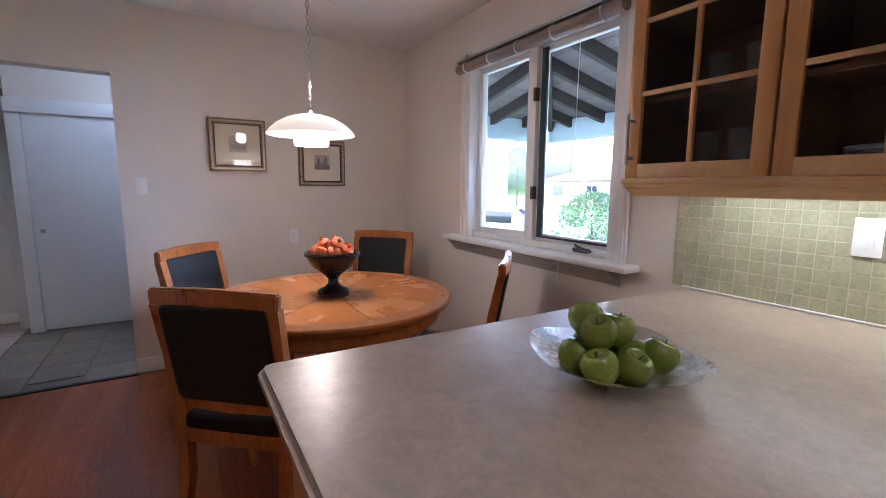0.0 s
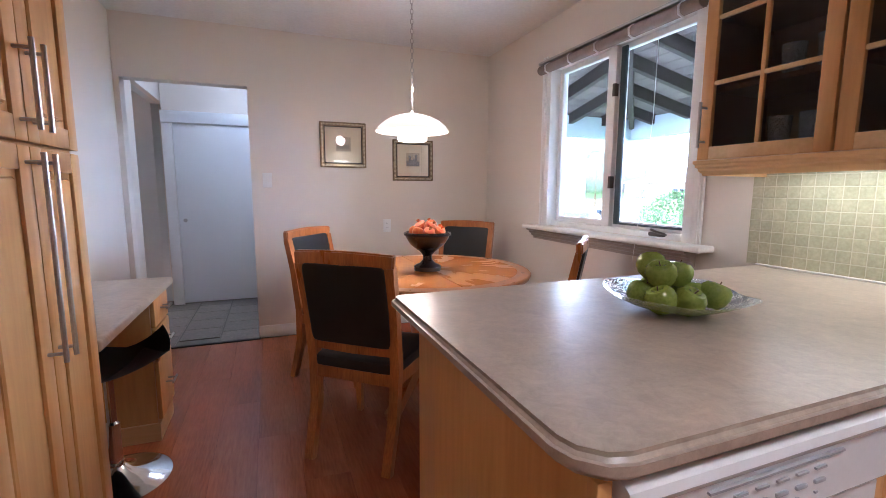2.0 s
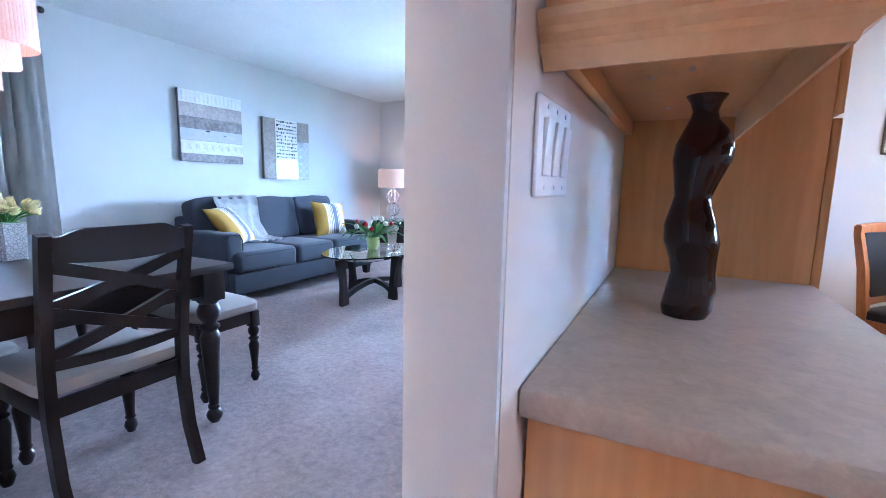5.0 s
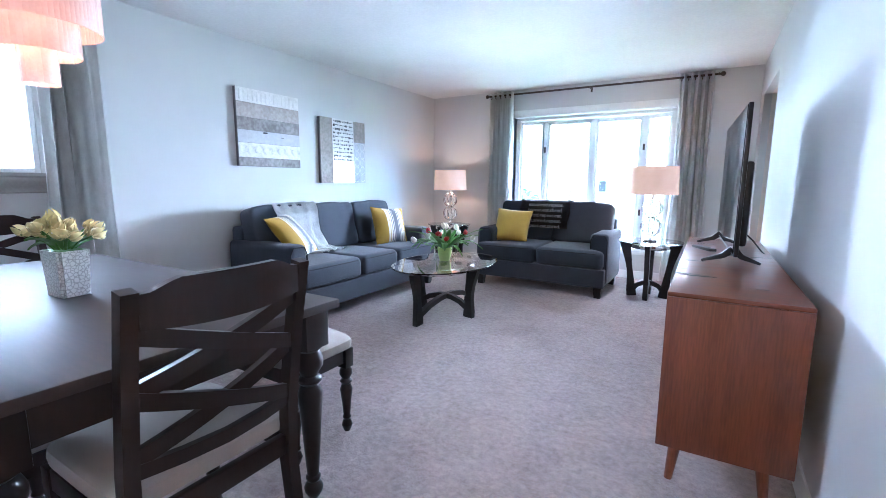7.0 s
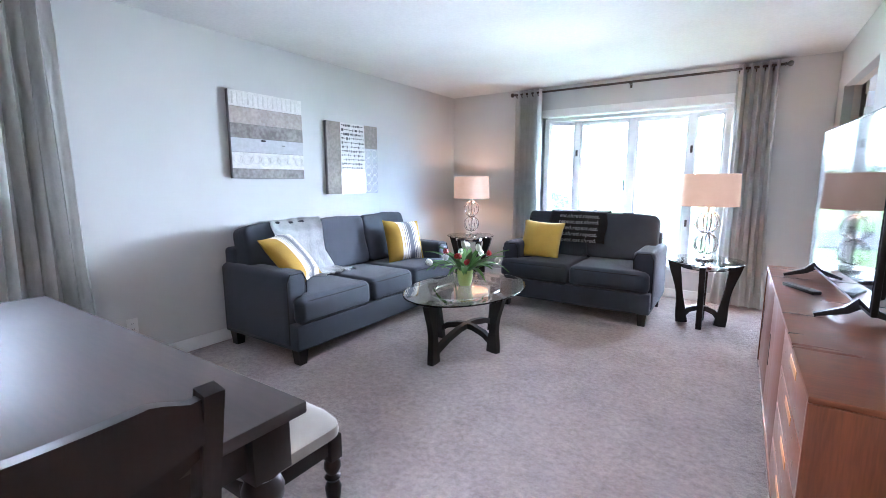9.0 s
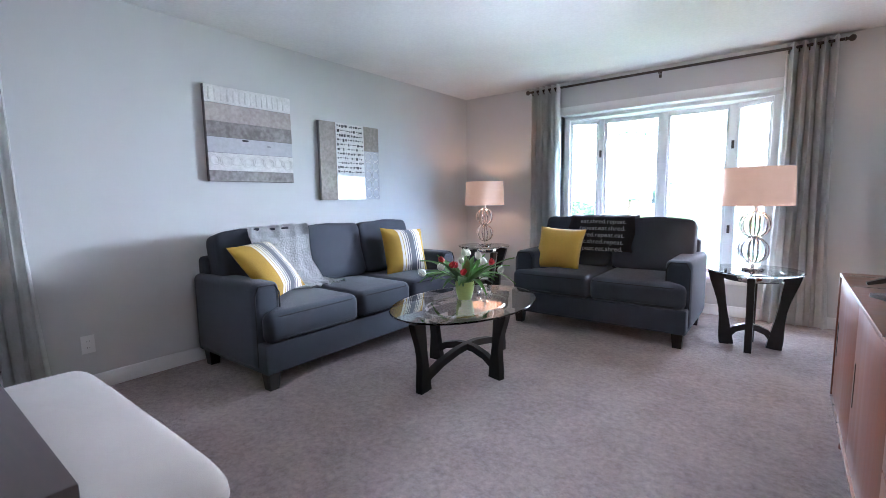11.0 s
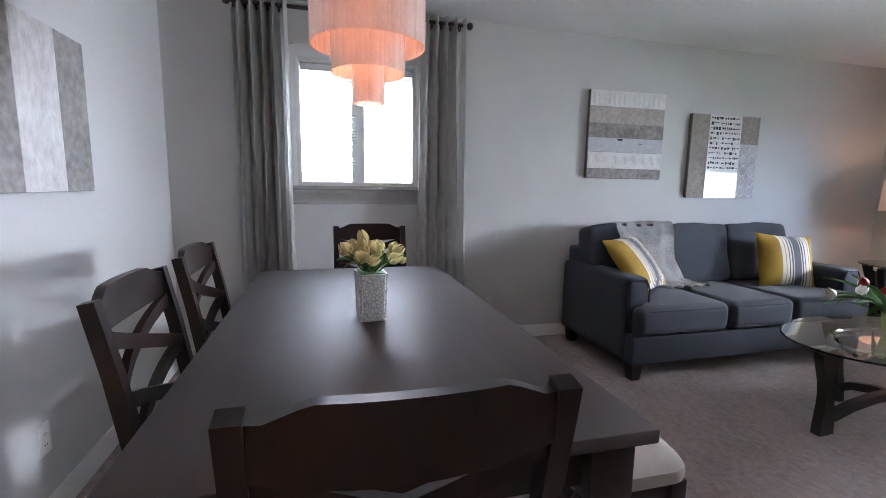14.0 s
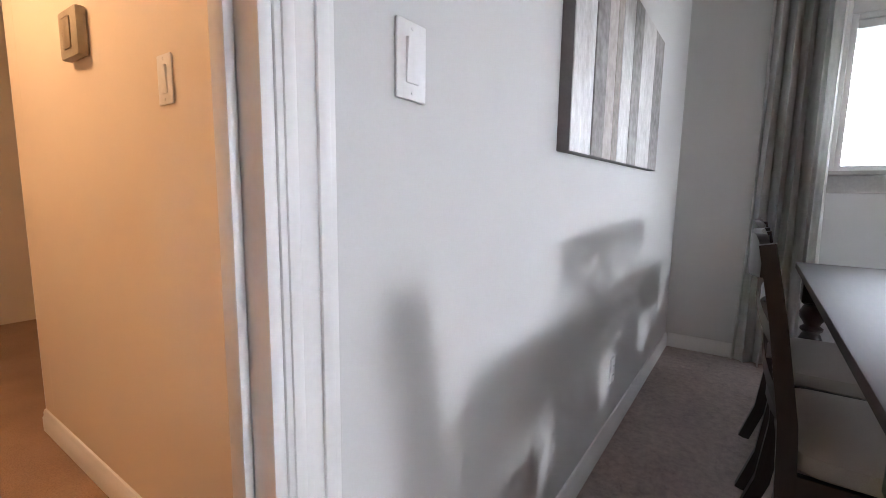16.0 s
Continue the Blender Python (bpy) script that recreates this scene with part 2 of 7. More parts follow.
M_SHADE = mat("linen_lamp_shade", (0.70, 0.50, 0.375), (0.64, 0.44, 0.32), 0.9, big=8, fine=260, bump=0.3, emit=(1, 0.56, 0.34), power=0.055)
M_CRYSTAL = mat("pink_capiz_strands", (0.88, 0.71, 0.64), (0.78, 0.60, 0.53), 0.2, big=20, fine=90, bump=0.2, emit=(1, 0.45, 0.26), power=0.045, vary=0.09, transmission=0.3, ior=1.3)
M_VASE = mat("glazed_brown_ceramic", (0.030, 0.008, 0.004), (0.012, 0.004, 0.0025), 0.06, big=3, fine=8, bump=0.02, rvar=0.02)
M_BOWL = mat("dark_turned_wood", (0.020, 0.011, 0.010), (0.011, 0.007, 0.007), 0.28, big=4, fine=30, bump=0.05, coat=0.3)
M_APPLE = mat("green_apple_skin", (0.27, 0.315, 0.05), (0.17, 0.22, 0.03), 0.24, big=14, fine=120, bump=0.02, vary=0.1)
M_REDF = mat("red_fruit", (0.55, 0.055, 0.025), (0.62, 0.22, 0.05), 0.35, big=12, fine=60, bump=0.1, vary=0.2)
M_STEM = mat("dry_stem", (0.12, 0.07, 0.03), None, 0.8)
M_LEAF = mat("tulip_leaf", (0.12, 0.27, 0.05), (0.07, 0.18, 0.03), 0.4, big=8, fine=60, bump=0.1)
M_TULIP_Y = mat("pale_yellow_petal", (0.80, 0.68, 0.32), (0.68, 0.60, 0.26), 0.5, big=14, fine=60, bump=0.1)
M_TULIP_R = mat("red_petal", (0.50, 0.018, 0.022), (0.38, 0.012, 0.016), 0.45, big=14, fine=60, bump=0.1)
M_TULIP_W = mat("white_petal", (0.82, 0.82, 0.76), (0.74, 0.76, 0.66), 0.45, big=14, fine=60, bump=0.1)
M_LIME = mat("lime_ceramic", (0.55, 0.66, 0.22), (0.48, 0.60, 0.18), 0.3, fine=60)
M_CRACKLE = mat("white_crackle_ceramic", (0.70, 0.69, 0.66), (0.58, 0.57, 0.54), 0.45, big=30, fine=60, bump=0.4)
vor = M_CRACKLE.node_tree.nodes.new("ShaderNodeTexVoronoi")
vor.feature = "DISTANCE_TO_EDGE"
vor.inputs["Scale"].default_value = 75
vcr = M_CRACKLE.node_tree.nodes.new("ShaderNodeValToRGB")
vcr.color_ramp.elements[0].position, vcr.color_ramp.elements[1].position = 0.03, 0.12
vcr.color_ramp.elements[0].color, vcr.color_ramp.elements[1].color = (0.42, 0.41, 0.39, 1), (0.74, 0.73, 0.70, 1)
vtc = M_CRACKLE.node_tree.nodes.new("ShaderNodeTexCoord")
M_CRACKLE.node_tree.links.new(vtc.outputs["Object"], vor.inputs["Vector"])
M_CRACKLE.node_tree.links.new(vor.outputs["Distance"], vcr.inputs["Fac"])
M_CRACKLE.node_tree.links.new(vcr.outputs["Color"], M_CRACKLE.node_tree.nodes["Principled BSDF"].inputs["Base Color"])
M_GROUND = mat("front_lawn", (0.16, 0.24, 0.07), (0.11, 0.18, 0.05), 0.9, big=0.6, fine=40, bump=0.5, depth=0.03)
M_PAVE = mat("pale_concrete", (0.32, 0.315, 0.30), (0.26, 0.255, 0.245), 0.9, big=1, fine=60, bump=0.2)
M_ROAD = mat("asphalt", (0.06, 0.06, 0.06), (0.045, 0.045, 0.045), 0.9, big=1, fine=120, bump=0.3)
M_PBOARD = mat("grey_brown_porch_boards", (0.17, 0.145, 0.14), (0.12, 0.10, 0.098), 0.7, big=2, fine=20, bump=0.1, stretch=(1, 8, 8), vary=0.12)
M_PORCH = mat("brown_porch_boards", (0.045, 0.034, 0.031), (0.028, 0.022, 0.020), 0.75, big=2, fine=20, bump=0.1, stretch=(1, 8, 8), vary=0.2)
M_BEAM = mat("pale_blue_porch_beam", (0.46, 0.54, 0.62), None, 0.6)
M_BRICK = mat("pale_house_brick", (0.46, 0.36, 0.30), (0.38, 0.29, 0.24), 0.9, big=3, fine=30, bump=0.3)
M_ROOF = mat("grey_shingle", (0.20, 0.19, 0.18), (0.14, 0.135, 0.13), 0.9, big=3, fine=30, bump=0.4)
M_FOLIAGE = mat("evergreen_foliage", (0.085, 0.17, 0.055), (0.045, 0.10, 0.03), 0.7, big=4, fine=30, bump=0.3)
M_BARK = mat("bark", (0.13, 0.09, 0.06), None, 0.9, fine=40, bump=0.6)
M_CARP = mat("silver_car_paint", (0.55, 0.57, 0.60), None, 0.25, 0.4, bump=0, coat=0.6)
M_DKGLASS = mat("dark_window_glass", (0.03, 0.035, 0.04), None, 0.08, bump=0)
M_RUBBER = mat("tyre_rubber", (0.02, 0.02, 0.02), None, 0.8)
M_SILVERV = mat("tarnished_silver_plank", (0.72, 0.71, 0.69), (0.38, 0.36, 0.345), 0.45, big=5, fine=24, bump=0.6, mix=0.55, stretch=(1.6, 1, 0.7))
for nd in M_SILVERV.node_tree.nodes:
    if nd.type == "TEX_NOISE":
        nd.inputs["Detail"].default_value, nd.inputs["Roughness"].default_value = 8, 0.72
M_SILVER = mat("silver_leaf", (0.84, 0.83, 0.81), (0.68, 0.67, 0.65), 0.36, 0.0, big=14, fine=70, bump=0.6, mix=0.5)
M_ARTW = mat("distressed_white_plank", (0.80, 0.79, 0.77), (0.62, 0.61, 0.59), 0.5, big=9, fine=45, bump=0.5, vary=0.05)
M_ARTG = mat("weathered_grey_plank", (0.36, 0.345, 0.325), (0.19, 0.175, 0.165), 0.7, big=6, fine=30, bump=0.5, mix=0.6, vary=0.12)
M_ARTL = mat("pale_blue_grey_plank", (0.56, 0.565, 0.60), (0.46, 0.465, 0.495), 0.65, big=6, fine=30, bump=0.4, mix=0.6)
M_ARTT = mat("taupe_plank", (0.38, 0.34, 0.30), (0.25, 0.22, 0.19), 0.7, big=7, fine=36, bump=0.5, mix=0.6)
M_ARTP = mat("pinkish_plank", (0.50, 0.455, 0.43), (0.36, 0.31, 0.285), 0.65, big=7, fine=36, bump=0.4, mix=0.6)
M_ARTEDGE = mat("grey_canvas_edge", (0.20, 0.19, 0.19), None, 0.8, fine=200, bump=0.2)
M_INK = mat("dark_ink", (0.04, 0.04, 0.045), None, 0.7)
M_MATBOARD = mat("cream_mat_board", (0.66, 0.59, 0.47), (0.62, 0.55, 0.43), 0.8, fine=200, bump=0.05)
M_PRINT = mat("sepia_print", (0.50, 0.44, 0.36), (0.36, 0.31, 0.25), 0.8, big=20, fine=90)
M_FRAMEGOLD = mat("antique_gold_frame", (0.30, 0.22, 0.13), (0.10, 0.07, 0.05), 0.4, 0.6, big=60, fine=160, bump=0.8, depth=0.004)
M_SCREENF = mat("dark_teal_metal", (0.045, 0.065, 0.070), None, 0.45, 0.3)
M_FRAMEDK = mat("dark_frame_edge", (0.035, 0.026, 0.022), None, 0.4)
M_BLIND = mat("taupe_rolled_blind", (0.30, 0.25, 0.22), (0.25, 0.205, 0.18), 0.7, fine=60, bump=0.3)
M_THERMO = mat("beige_plastic", (0.42, 0.36, 0.26), None, 0.5)


# ---- geometry helpers ----
def box(bm, x0, x1, y0, y1, z0, z1, bev=0.0, seg=2):
    vs = bmesh.ops.create_cube(bm, size=1)["verts"]
    for v in vs:
        v.co = Vector((x0 if v.co.x < 0 else x1, y0 if v.co.y < 0 else y1, z0 if v.co.z < 0 else z1))
    if bev:
        es = list({e for v in vs for e in v.link_edges})
        bmesh.ops.bevel(bm, geom=es, offset=bev, segments=seg, affect="EDGES", profile=0.5)


def B(x0, x1, y0, y1, z0, z1, bev=0.0, seg=2):
    bm = bmesh.new()
    box(bm, x0, x1, y0, y1, z0, z1, bev, seg)
    return bm


def lathe(profile, n=32, bm=None, at=(0, 0, 0), sx=1, sy=1):
    bm = bm or bmesh.new()
    rings = []
    for r, z in profile:
        if r < 1e-5:
            rings.append([bm.verts.new((at[0], at[1], at[2] + z))])
        else:
            rings.append([bm.verts.new((at[0] + sx * r * math.cos(2 * math.pi * i / n), at[1] + sy * r * math.sin(2 * math.pi * i / n), at[2] + z)) for i in range(n)])
    for a, b in zip(rings, rings[1:]):
        for i in range(n):
            j = (i + 1) % n
            if len(a) == 1 and len(b) == 1:
                continue
            if len(a) == 1:
                bm.faces.new((a[0], b[i], b[j]))
            elif len(b) == 1:
                bm.faces.new((a[i], a[j], b[0]))
            else:
                bm.faces.new((a[i], a[j], b[j], b[i]))
    return bm


def tube(pts, r, n=10, bm=None, closed=False, flat=1.0):
    bm = bm or bmesh.new()
    pts = [Vector(p) for p in pts]
    rings, up, k = [], None, len(pts)
    for i, p in enumerate(pts):
        if closed:
            d = pts[(i + 1) % k] - pts[i - 1]
        else:
            d = pts[min(i + 1, k - 1)] - pts[max(i - 1, 0)]
        d.normalize()
        if up is None:
            up = Vector((0, 0, 1)) if abs(d.z) < 0.9 else Vector((1, 0, 0))
        s = d.cross(up).normalized()
        up = s.cross(d).normalized()
        rr = r[i] if isinstance(r, (list, tuple)) else r
        rings.append([bm.verts.new(p + rr * (math.cos(2 * math.pi * j / n) * s + flat * math.sin(2 * math.pi * j / n) * up)) for j in range(n)])
    pairs = list(zip(rings, rings[1:]))
    if closed:
        pairs.append((rings[-1], rings[0]))
    for a, b in pairs:
        for j in range(n):
            bm.faces.new((a[j], a[(j + 1) % n], b[(j + 1) % n], b[j]))
    if not closed:
        bm.faces.new(rings[0]), bm.faces.new(rings[-1])
    return bm


def bar(pts, w, h, bm=None, side=(0, 0, 1)):
    """A rectangular bar swept along points; w across side, h along side."""
    bm = bm or bmesh.new()
    pts = [Vector(p) for p in pts]
    rings, k, side = [], len(pts), Vector(side)
    for i, p in enumerate(pts):
        d = (pts[min(i + 1, k - 1)] - pts[max(i - 1, 0)]).normalized()
        s = d.cross(side).normalized()
        u = s.cross(d).normalized()
        hh = h[i] if isinstance(h, (list, tuple)) else h
        ww = w[i] if isinstance(w, (list, tuple)) else w
        rings.append([bm.verts.new(p + s * (a * ww / 2) + u * (b * hh / 2)) for a, b in ((-1, -1), (1, -1), (1, 1), (-1, 1))])
    for a, b in zip(rings, rings[1:]):
        for j in range(4):
            bm.faces.new((a[j], a[(j + 1) % 4], b[(j + 1) % 4], b[j]))
    bm.faces.new(rings[0]), bm.faces.new(rings[-1])
    return bm


def extrude_profile(profile, a, b, axis="y", bm=None):
    """A closed profile of (u, z) pushed along an axis from a to b; u is the other level axis."""
    bm = bm or bmesh.new()
    ends = []
    for t in (a, b):
        ends.append([bm.verts.new((u, t, z) if axis == "y" else (t, u, z)) for u, z in profile])
    k = len(profile)
    for i in range(k):
        j = (i + 1) % k
        bm.faces.new((ends[0][i], ends[0][j], ends[1][j], ends[1][i]))
    bm.faces.new(ends[0]), bm.faces.new(ends[1])
    return bm


def puff(sx, sy, sz, e1=0.35, e2=0.3, n=36, k=18, crown=0.0):
    """A stuffed, round-edged block of half sizes sx, sy, sz."""
    f = lambda w, e: math.copysign(abs(w) ** e, w)
    bm = bmesh.new()
    rings = []
    for i in range(k + 1):
        p = -math.pi / 2 + math.pi * i / k
        row = []
        for j in range(n):
            a = 2 * math.pi * j / n
            x, y, z = f(math.cos(p), e1) * f(math.cos(a), e2), f(math.cos(p), e1) * f(math.sin(a), e2), f(math.sin(p), e1)
            c = 1 + crown * (1 - x * x) * (1 - y * y)
            row.append((sx * x, sy * y, sz * z * c))
        rings.append([bm.verts.new(row[0])] if i in (0, k) else [bm.verts.new(q) for q in row])
    for a, b in zip(rings, rings[1:]):
        for j in range(n):
            q = (j + 1) % n
            if len(a) == 1:
                bm.faces.new((a[0], b[q], b[j]))
            elif len(b) == 1:
                bm.faces.new((a[j], a[q], b[0]))
            else:
                bm.faces.new((a[j], a[q], b[q], b[j]))
    return bm


def scatter_pillow(w, h, t, n=24, u0=-1, u1=1):
    """A square pillow in the xz plane with pinched corners; u0..u1 cuts out an upright strip of it."""
    bm = bmesh.new()
    sides = []
    for s in (-1, 1):
        g = []
        for i in range(n + 1):
            row = []
            for j in range(n + 1):
                u, v = u0 + (u1 - u0) * i / n, -1 + 2 * j / n
                th = t / 2 * max(0, (1 - abs(u) ** 2.6)) ** 0.55 * max(0, (1 - abs(v) ** 2.6)) ** 0.55
                row.append(bm.verts.new((w / 2 * u * (1 - 0.07 * (1 - v * v)), s * th, h / 2 * v * (1 - 0.07 * (1 - u * u)))))
            g.append(row)
        sides.append(g)
        for i in range(n):
            for j in range(n):
                q = (g[i][j], g[i + 1][j], g[i + 1][j + 1], g[i][j + 1])
                bm.faces.new(q if s < 0 else q[::-1])
    bmesh.ops.remove_doubles(bm, verts=bm.verts, dist=0.0004)
    return bm


def moved(bm, m):
    bmesh.ops.transform(bm, matrix=m, verts=bm.verts)
    return bm


def join(*bms):
    out = bms[0]
    for b in bms[1:]:
        me = bpy.data.meshes.new("tmp")
        b.to_mesh(me)
        out.from_mesh(me)
        bpy.data.meshes.remove(me)
        b.free()
    return out


def mesh_of(name, bm, material, smooth=35):
    bmesh.ops.recalc_face_normals(bm, faces=bm.faces)
    for f in bm.faces:
        f.smooth = True
    for e in bm.edges:
        if len(e.link_faces) == 2 and e.calc_face_angle(0) > radians(smooth):
            e.smooth = False
    me = bpy.data.meshes.new(name)
    bm.to_mesh(me)
    bm.free()
    me.materials.append(material)
    return me


def part(name, bm, material, parent=None, label="", m=None, smooth=35):
    ob = new(name, mesh_of(name, bm, material, smooth))
    if parent:
        ob.parent = parent
    if m is not None:
        ob.matrix_basis = m
    if label:
        ob["label"] = label
    return ob


def again(ob, m):
    """A further part on the same mesh, under the same parent."""
    o = new(ob.name.split(".")[0], ob.data)
    o.parent = ob.parent
    o.matrix_basis = m
    return o


def thing(name, label, category, m=None, group=""):
    ob = new(name)
    ob.empty_display_size = 0.1
    if m is not None:
        ob.matrix_basis = m
    return tagged(ob, label, category, group)


def setting(name, bm, material, label, category="", parent=None):
    ob = part(name, bm, material, parent)
    return tagged(ob, label, category or name.split("_")[0], kind="structure")


I = pose(0, 0, 0)
H = 2.46                                             # ceiling
XW, XP, XK, XE = -5.475, -1.318, -1.20, 1.76         # outer west wall, partition's two faces, kitchen's east wall
YS, YN, YB, YK = -0.71, 3.84, 5.78, -1.95            # dining's south wall, kitchen's north wall, bay wall, kitchen's south wall

# ---- setting: floors, walls, ceiling ----
setting("floor_carpet", B(XW - 0.12, XP + 0.06, YS - 0.12, YB + 0.5, -0.12, 0.0), M_CARPET, "taupe cut-pile carpet, slightly trodden", "floor")
setting("floor_hall_carpet", B(-4.1, XP + 0.06, -5.1, YS - 0.122, -0.12, -0.002), M_HCARPET, "warm beige carpet of the back hall", "floor")
FLOOR_K = setting("floor_kitchen", B(XP + 0.062, XE + 0.12, YK - 0.12, YN - 0.03, -0.12, -0.009), M_PLANK, "reddish cherry laminate plank floor", "floor")
FLOOR_E = setting("floor_entry", B(XP + 0.062, XE + 0.12, YN - 0.028, 6.4, -0.12, -0.008), M_DGROUT, "grey slate tile floor of the entry", "floor")
setting("threshold_strip", B(-1.17, -0.32, YN - 0.055, YN - 0.012, -0.008, 0.008, 0.003), M_ESPRESSO, "dark wooden threshold strip", "threshold")
setting("ceiling", B(XW - 0.12, XE + 0.12, -5.1, 6.5, H, H + 0.12), M_CEIL, "white lightly textured ceiling", "ceiling")


def wall_y(name, x0, x1, y0, y1, holes, material, label):
    """A wall that runs along y, with holes (ya, yb, za, zb)."""
    bm = bmesh.new()
    cur = y0
    for ya, yb, za, zb in sorted(holes):
        box(bm, x0, x1, cur, ya, 0, H)
        if za > 0:
            box(bm, x0, x1, ya, yb, 0, za)
        if zb < H:
            box(bm, x0, x1, ya, yb, zb, H)
        cur = yb
    box(bm, x0, x1, cur, y1, 0, H)
    bmesh.ops.remove_doubles(bm, verts=bm.verts, dist=0.0001)
    return setting(name, bm, material, label, "wall")


def wall_x(name, y0, y1, x0, x1, holes, material, label):
    bm = bmesh.new()
    cur = x0
    for xa, xb, za, zb in sorted(holes):
        box(bm, cur, xa, y0, y1, 0, H)
        if za > 0:
            box(bm, xa, xb, y0, y1, 0, za)
        if zb < H:
            box(bm, xa, xb, y0, y1, zb, H)
        cur = xb
    box(bm, cur, x1, y0, y1, 0, H)
    bmesh.ops.remove_doubles(bm, verts=bm.verts, dist=0.0001)
    return setting(name, bm, material, label, "wall")


DW = (0.10, 0.945, 1.235, 2.10)                      # dining window: y0 y1 z0 z1
BW = (-4.15, -2.12, 0.36, 2.09)                      # bay: x0 x1 z0 z1
KW = (1.56, 2.85, 0.965, 2.15)                       # kitchen window: y0 y1 z0 z1
wall_y("wall_west", XW - 0.12, XW, YS - 0.12, YB + 0.12, [DW], M_WALL_L, "greige painted wall with the dining window")
wall_x("wall_bay", YB, YB + 0.12, XW, XP - 0.003, [BW], M_WALL_L, "greige painted wall with the bay window")
wall_x("wall_south", YS - 0.078, YS, XW, XP + 0.135, [(-2.30, -1.48, 0, 2.04)], M_WALL_L, "greige painted wall beside the dining table")
# the partition between living room and kitchen: one skin a side
wall_y("wall_partition_living", XP, XP + 0.066, 0.0, YB + 0.12, [(4.30, 5.50, 0, 2.11)], M_WALL_L, "greige painted partition wall behind the sideboard")
wall_y("wall_partition_kitchen", XP + 0.067, XK, 0.0, 6.4, [(4.30, 5.50, 0, 2.11)], M_WALL_K, "cream painted partition wall with rounded corner")
wall_x("wall_north", YN, YN + 0.12, XK + 0.001, XE, [(-1.163, -0.33, 0, 2.02)], M_WALL_K, "cream painted kitchen wall with a cased-free opening")
wall_y("wall_east", XE, XE + 0.14, YK - 0.12, 6.4, [KW], M_WALL_K, "cream painted kitchen wall with the window")
wall_x("wall_kitchen_south", YK - 0.12, YK, XK + 0.001, XE, [], M_WALL_K, "cream painted kitchen wall")
wall_y("wall_hall_east", XP, XK, -5.0, YS - 0.08, [], M_WALL_H, "warm painted hall wall")
wall_y("wall_hall_west", -2.64, -2.52, -2.66, YS - 0.08, [], M_WALL_H, "warm painted hall wall with switch and thermostat")
wall_x("wall_hall_end", -5.1, -5.0, -4.0, XP, [], M_WALL_H, "warm painted end wall of the hall")
wall_x("wall_hall_turn", -2.78, -2.661, -4.0, -2.52, [], M_WALL_H, "warm painted wall at the turn of the hall")
wall_y("wall_hall_far", -4.1, -4.0, -5.1, -2.66, [], M_WALL_H, "warm painted far hall wall")
wall_x("wall_entry_north", 6.3, 6.4, XK, XE, [], M_WALL_K, "cream painted entry wall")

# ---- baseboards and trims ----
BASE = [(0, 0), (0.016, 0), (0.016, 0.062), (0.011, 0.070), (0.011, 0.084), (0.006, 0.096), (0, 0.098)]


def baseboard(axis, wall, sign, a, b, label="white moulded baseboard"):
    prof = [(wall + sign * (u + 0.0005), z) for u, z in BASE]
    return setting("baseboard", extrude_profile(prof, a, b, axis), M_TRIM, label, "baseboard")


baseboard("y", XW, 1, YS + 0.017, YB)
baseboard("x", YS, 1, XW, -2.39)
baseboard("x", YB, -1, XW + 0.017, XP)
baseboard("y", XP, -1, 0.0, 4.30)
baseboard("x", YN, -1, -0.33, XE)
baseboard("y", XE, -1, 1.24, YN - 0.017)
baseboard("y", XK, 1, 2.72, YN)
baseboard("y", -2.52, 1, -2.78, YS - 0.10)
baseboard("x", 5.30, -1, -1.2, -1.10, "white moulded baseboard of the entry")
# corner bead: the partition's free end
setting("wall_partition_end", B(XP, XK, -0.012, -0.0005, 0, H, 0.004), M_WALL_L, "rounded plaster end of the partition wall", "wall")

# the hall door casing
for x0, x1 in ((-2.385, -2.30),):
    bm = bmesh.new()
    box(bm, x0, x1, YS + 0.0005, YS + 0.014, 0, 2.09, 0.003)
    box(bm, x0 + 0.012, x0 + 0.032, YS + 0.012, YS + 0.02, 0, 2.08, 0.004)
    box(bm, x1 - 0.025, x1 - 0.008, YS + 0.012, YS + 0.018, 0, 2.08, 0.003)
    setting("trim_casing", bm, M_TRIM, "white fluted door casing", "trim")
setting("trim_jamb", B(-2.2995, -2.282, YS - 0.078, YS + 0.012, 0, 2.04, 0.003), M_TRIM, "white door jamb", "trim")
setting("trim_jamb", B(-2.2815, -2.268, YS - 0.062, YS - 0.03, 0, 2.04, 0.003), M_TRIM, "white door stop", "trim")
setting("trim_head", B(-2.385, -1.40, YS + 0.0005, YS + 0.014, 2.091, 2.17, 0.003), M_TRIM, "white head casing", "trim")
hd = setting("door_1", B(-3.995, -3.96, -4.75, -3.75, 0.005, 2.03, 0.004), M_TRIM, "white door at the end of the hall", "door")
setting("trim_casing", B(-2.60, -2.521, -2.794, -2.7805, 0, 2.06, 0.003), M_TRIM, "white casing at the hall corner", "trim")

# entry closet seen through the kitchen opening
bm = B(-1.19, 0.9, 5.30, 5.42, 2.02, H - 0.001)
setting("wall_closet_head", bm, M_WALL_K, "cream wall above the closet", "wall")
setting("trim_closet_head", B(-1.199, 0.9, 5.262, 5.298, 1.90, 2.018, 0.006), M_DOORW, "white closet track fascia", "trim")
cd = setting("door_2", B(-1.10, -0.10, 5.30, 5.335, 0.012, 1.90, 0.004), M_DOORW, "plain white sliding closet door", "door")
part("finger_pull", lathe([(0, 0), (0.016, 0), (0.02, 0.004), (0.012, 0.006), (0, 0.003)], 20), M_STEEL, cd, "small round brass pull", pose(-0.97 - 0.07, 5.2985, 0.90, 90))
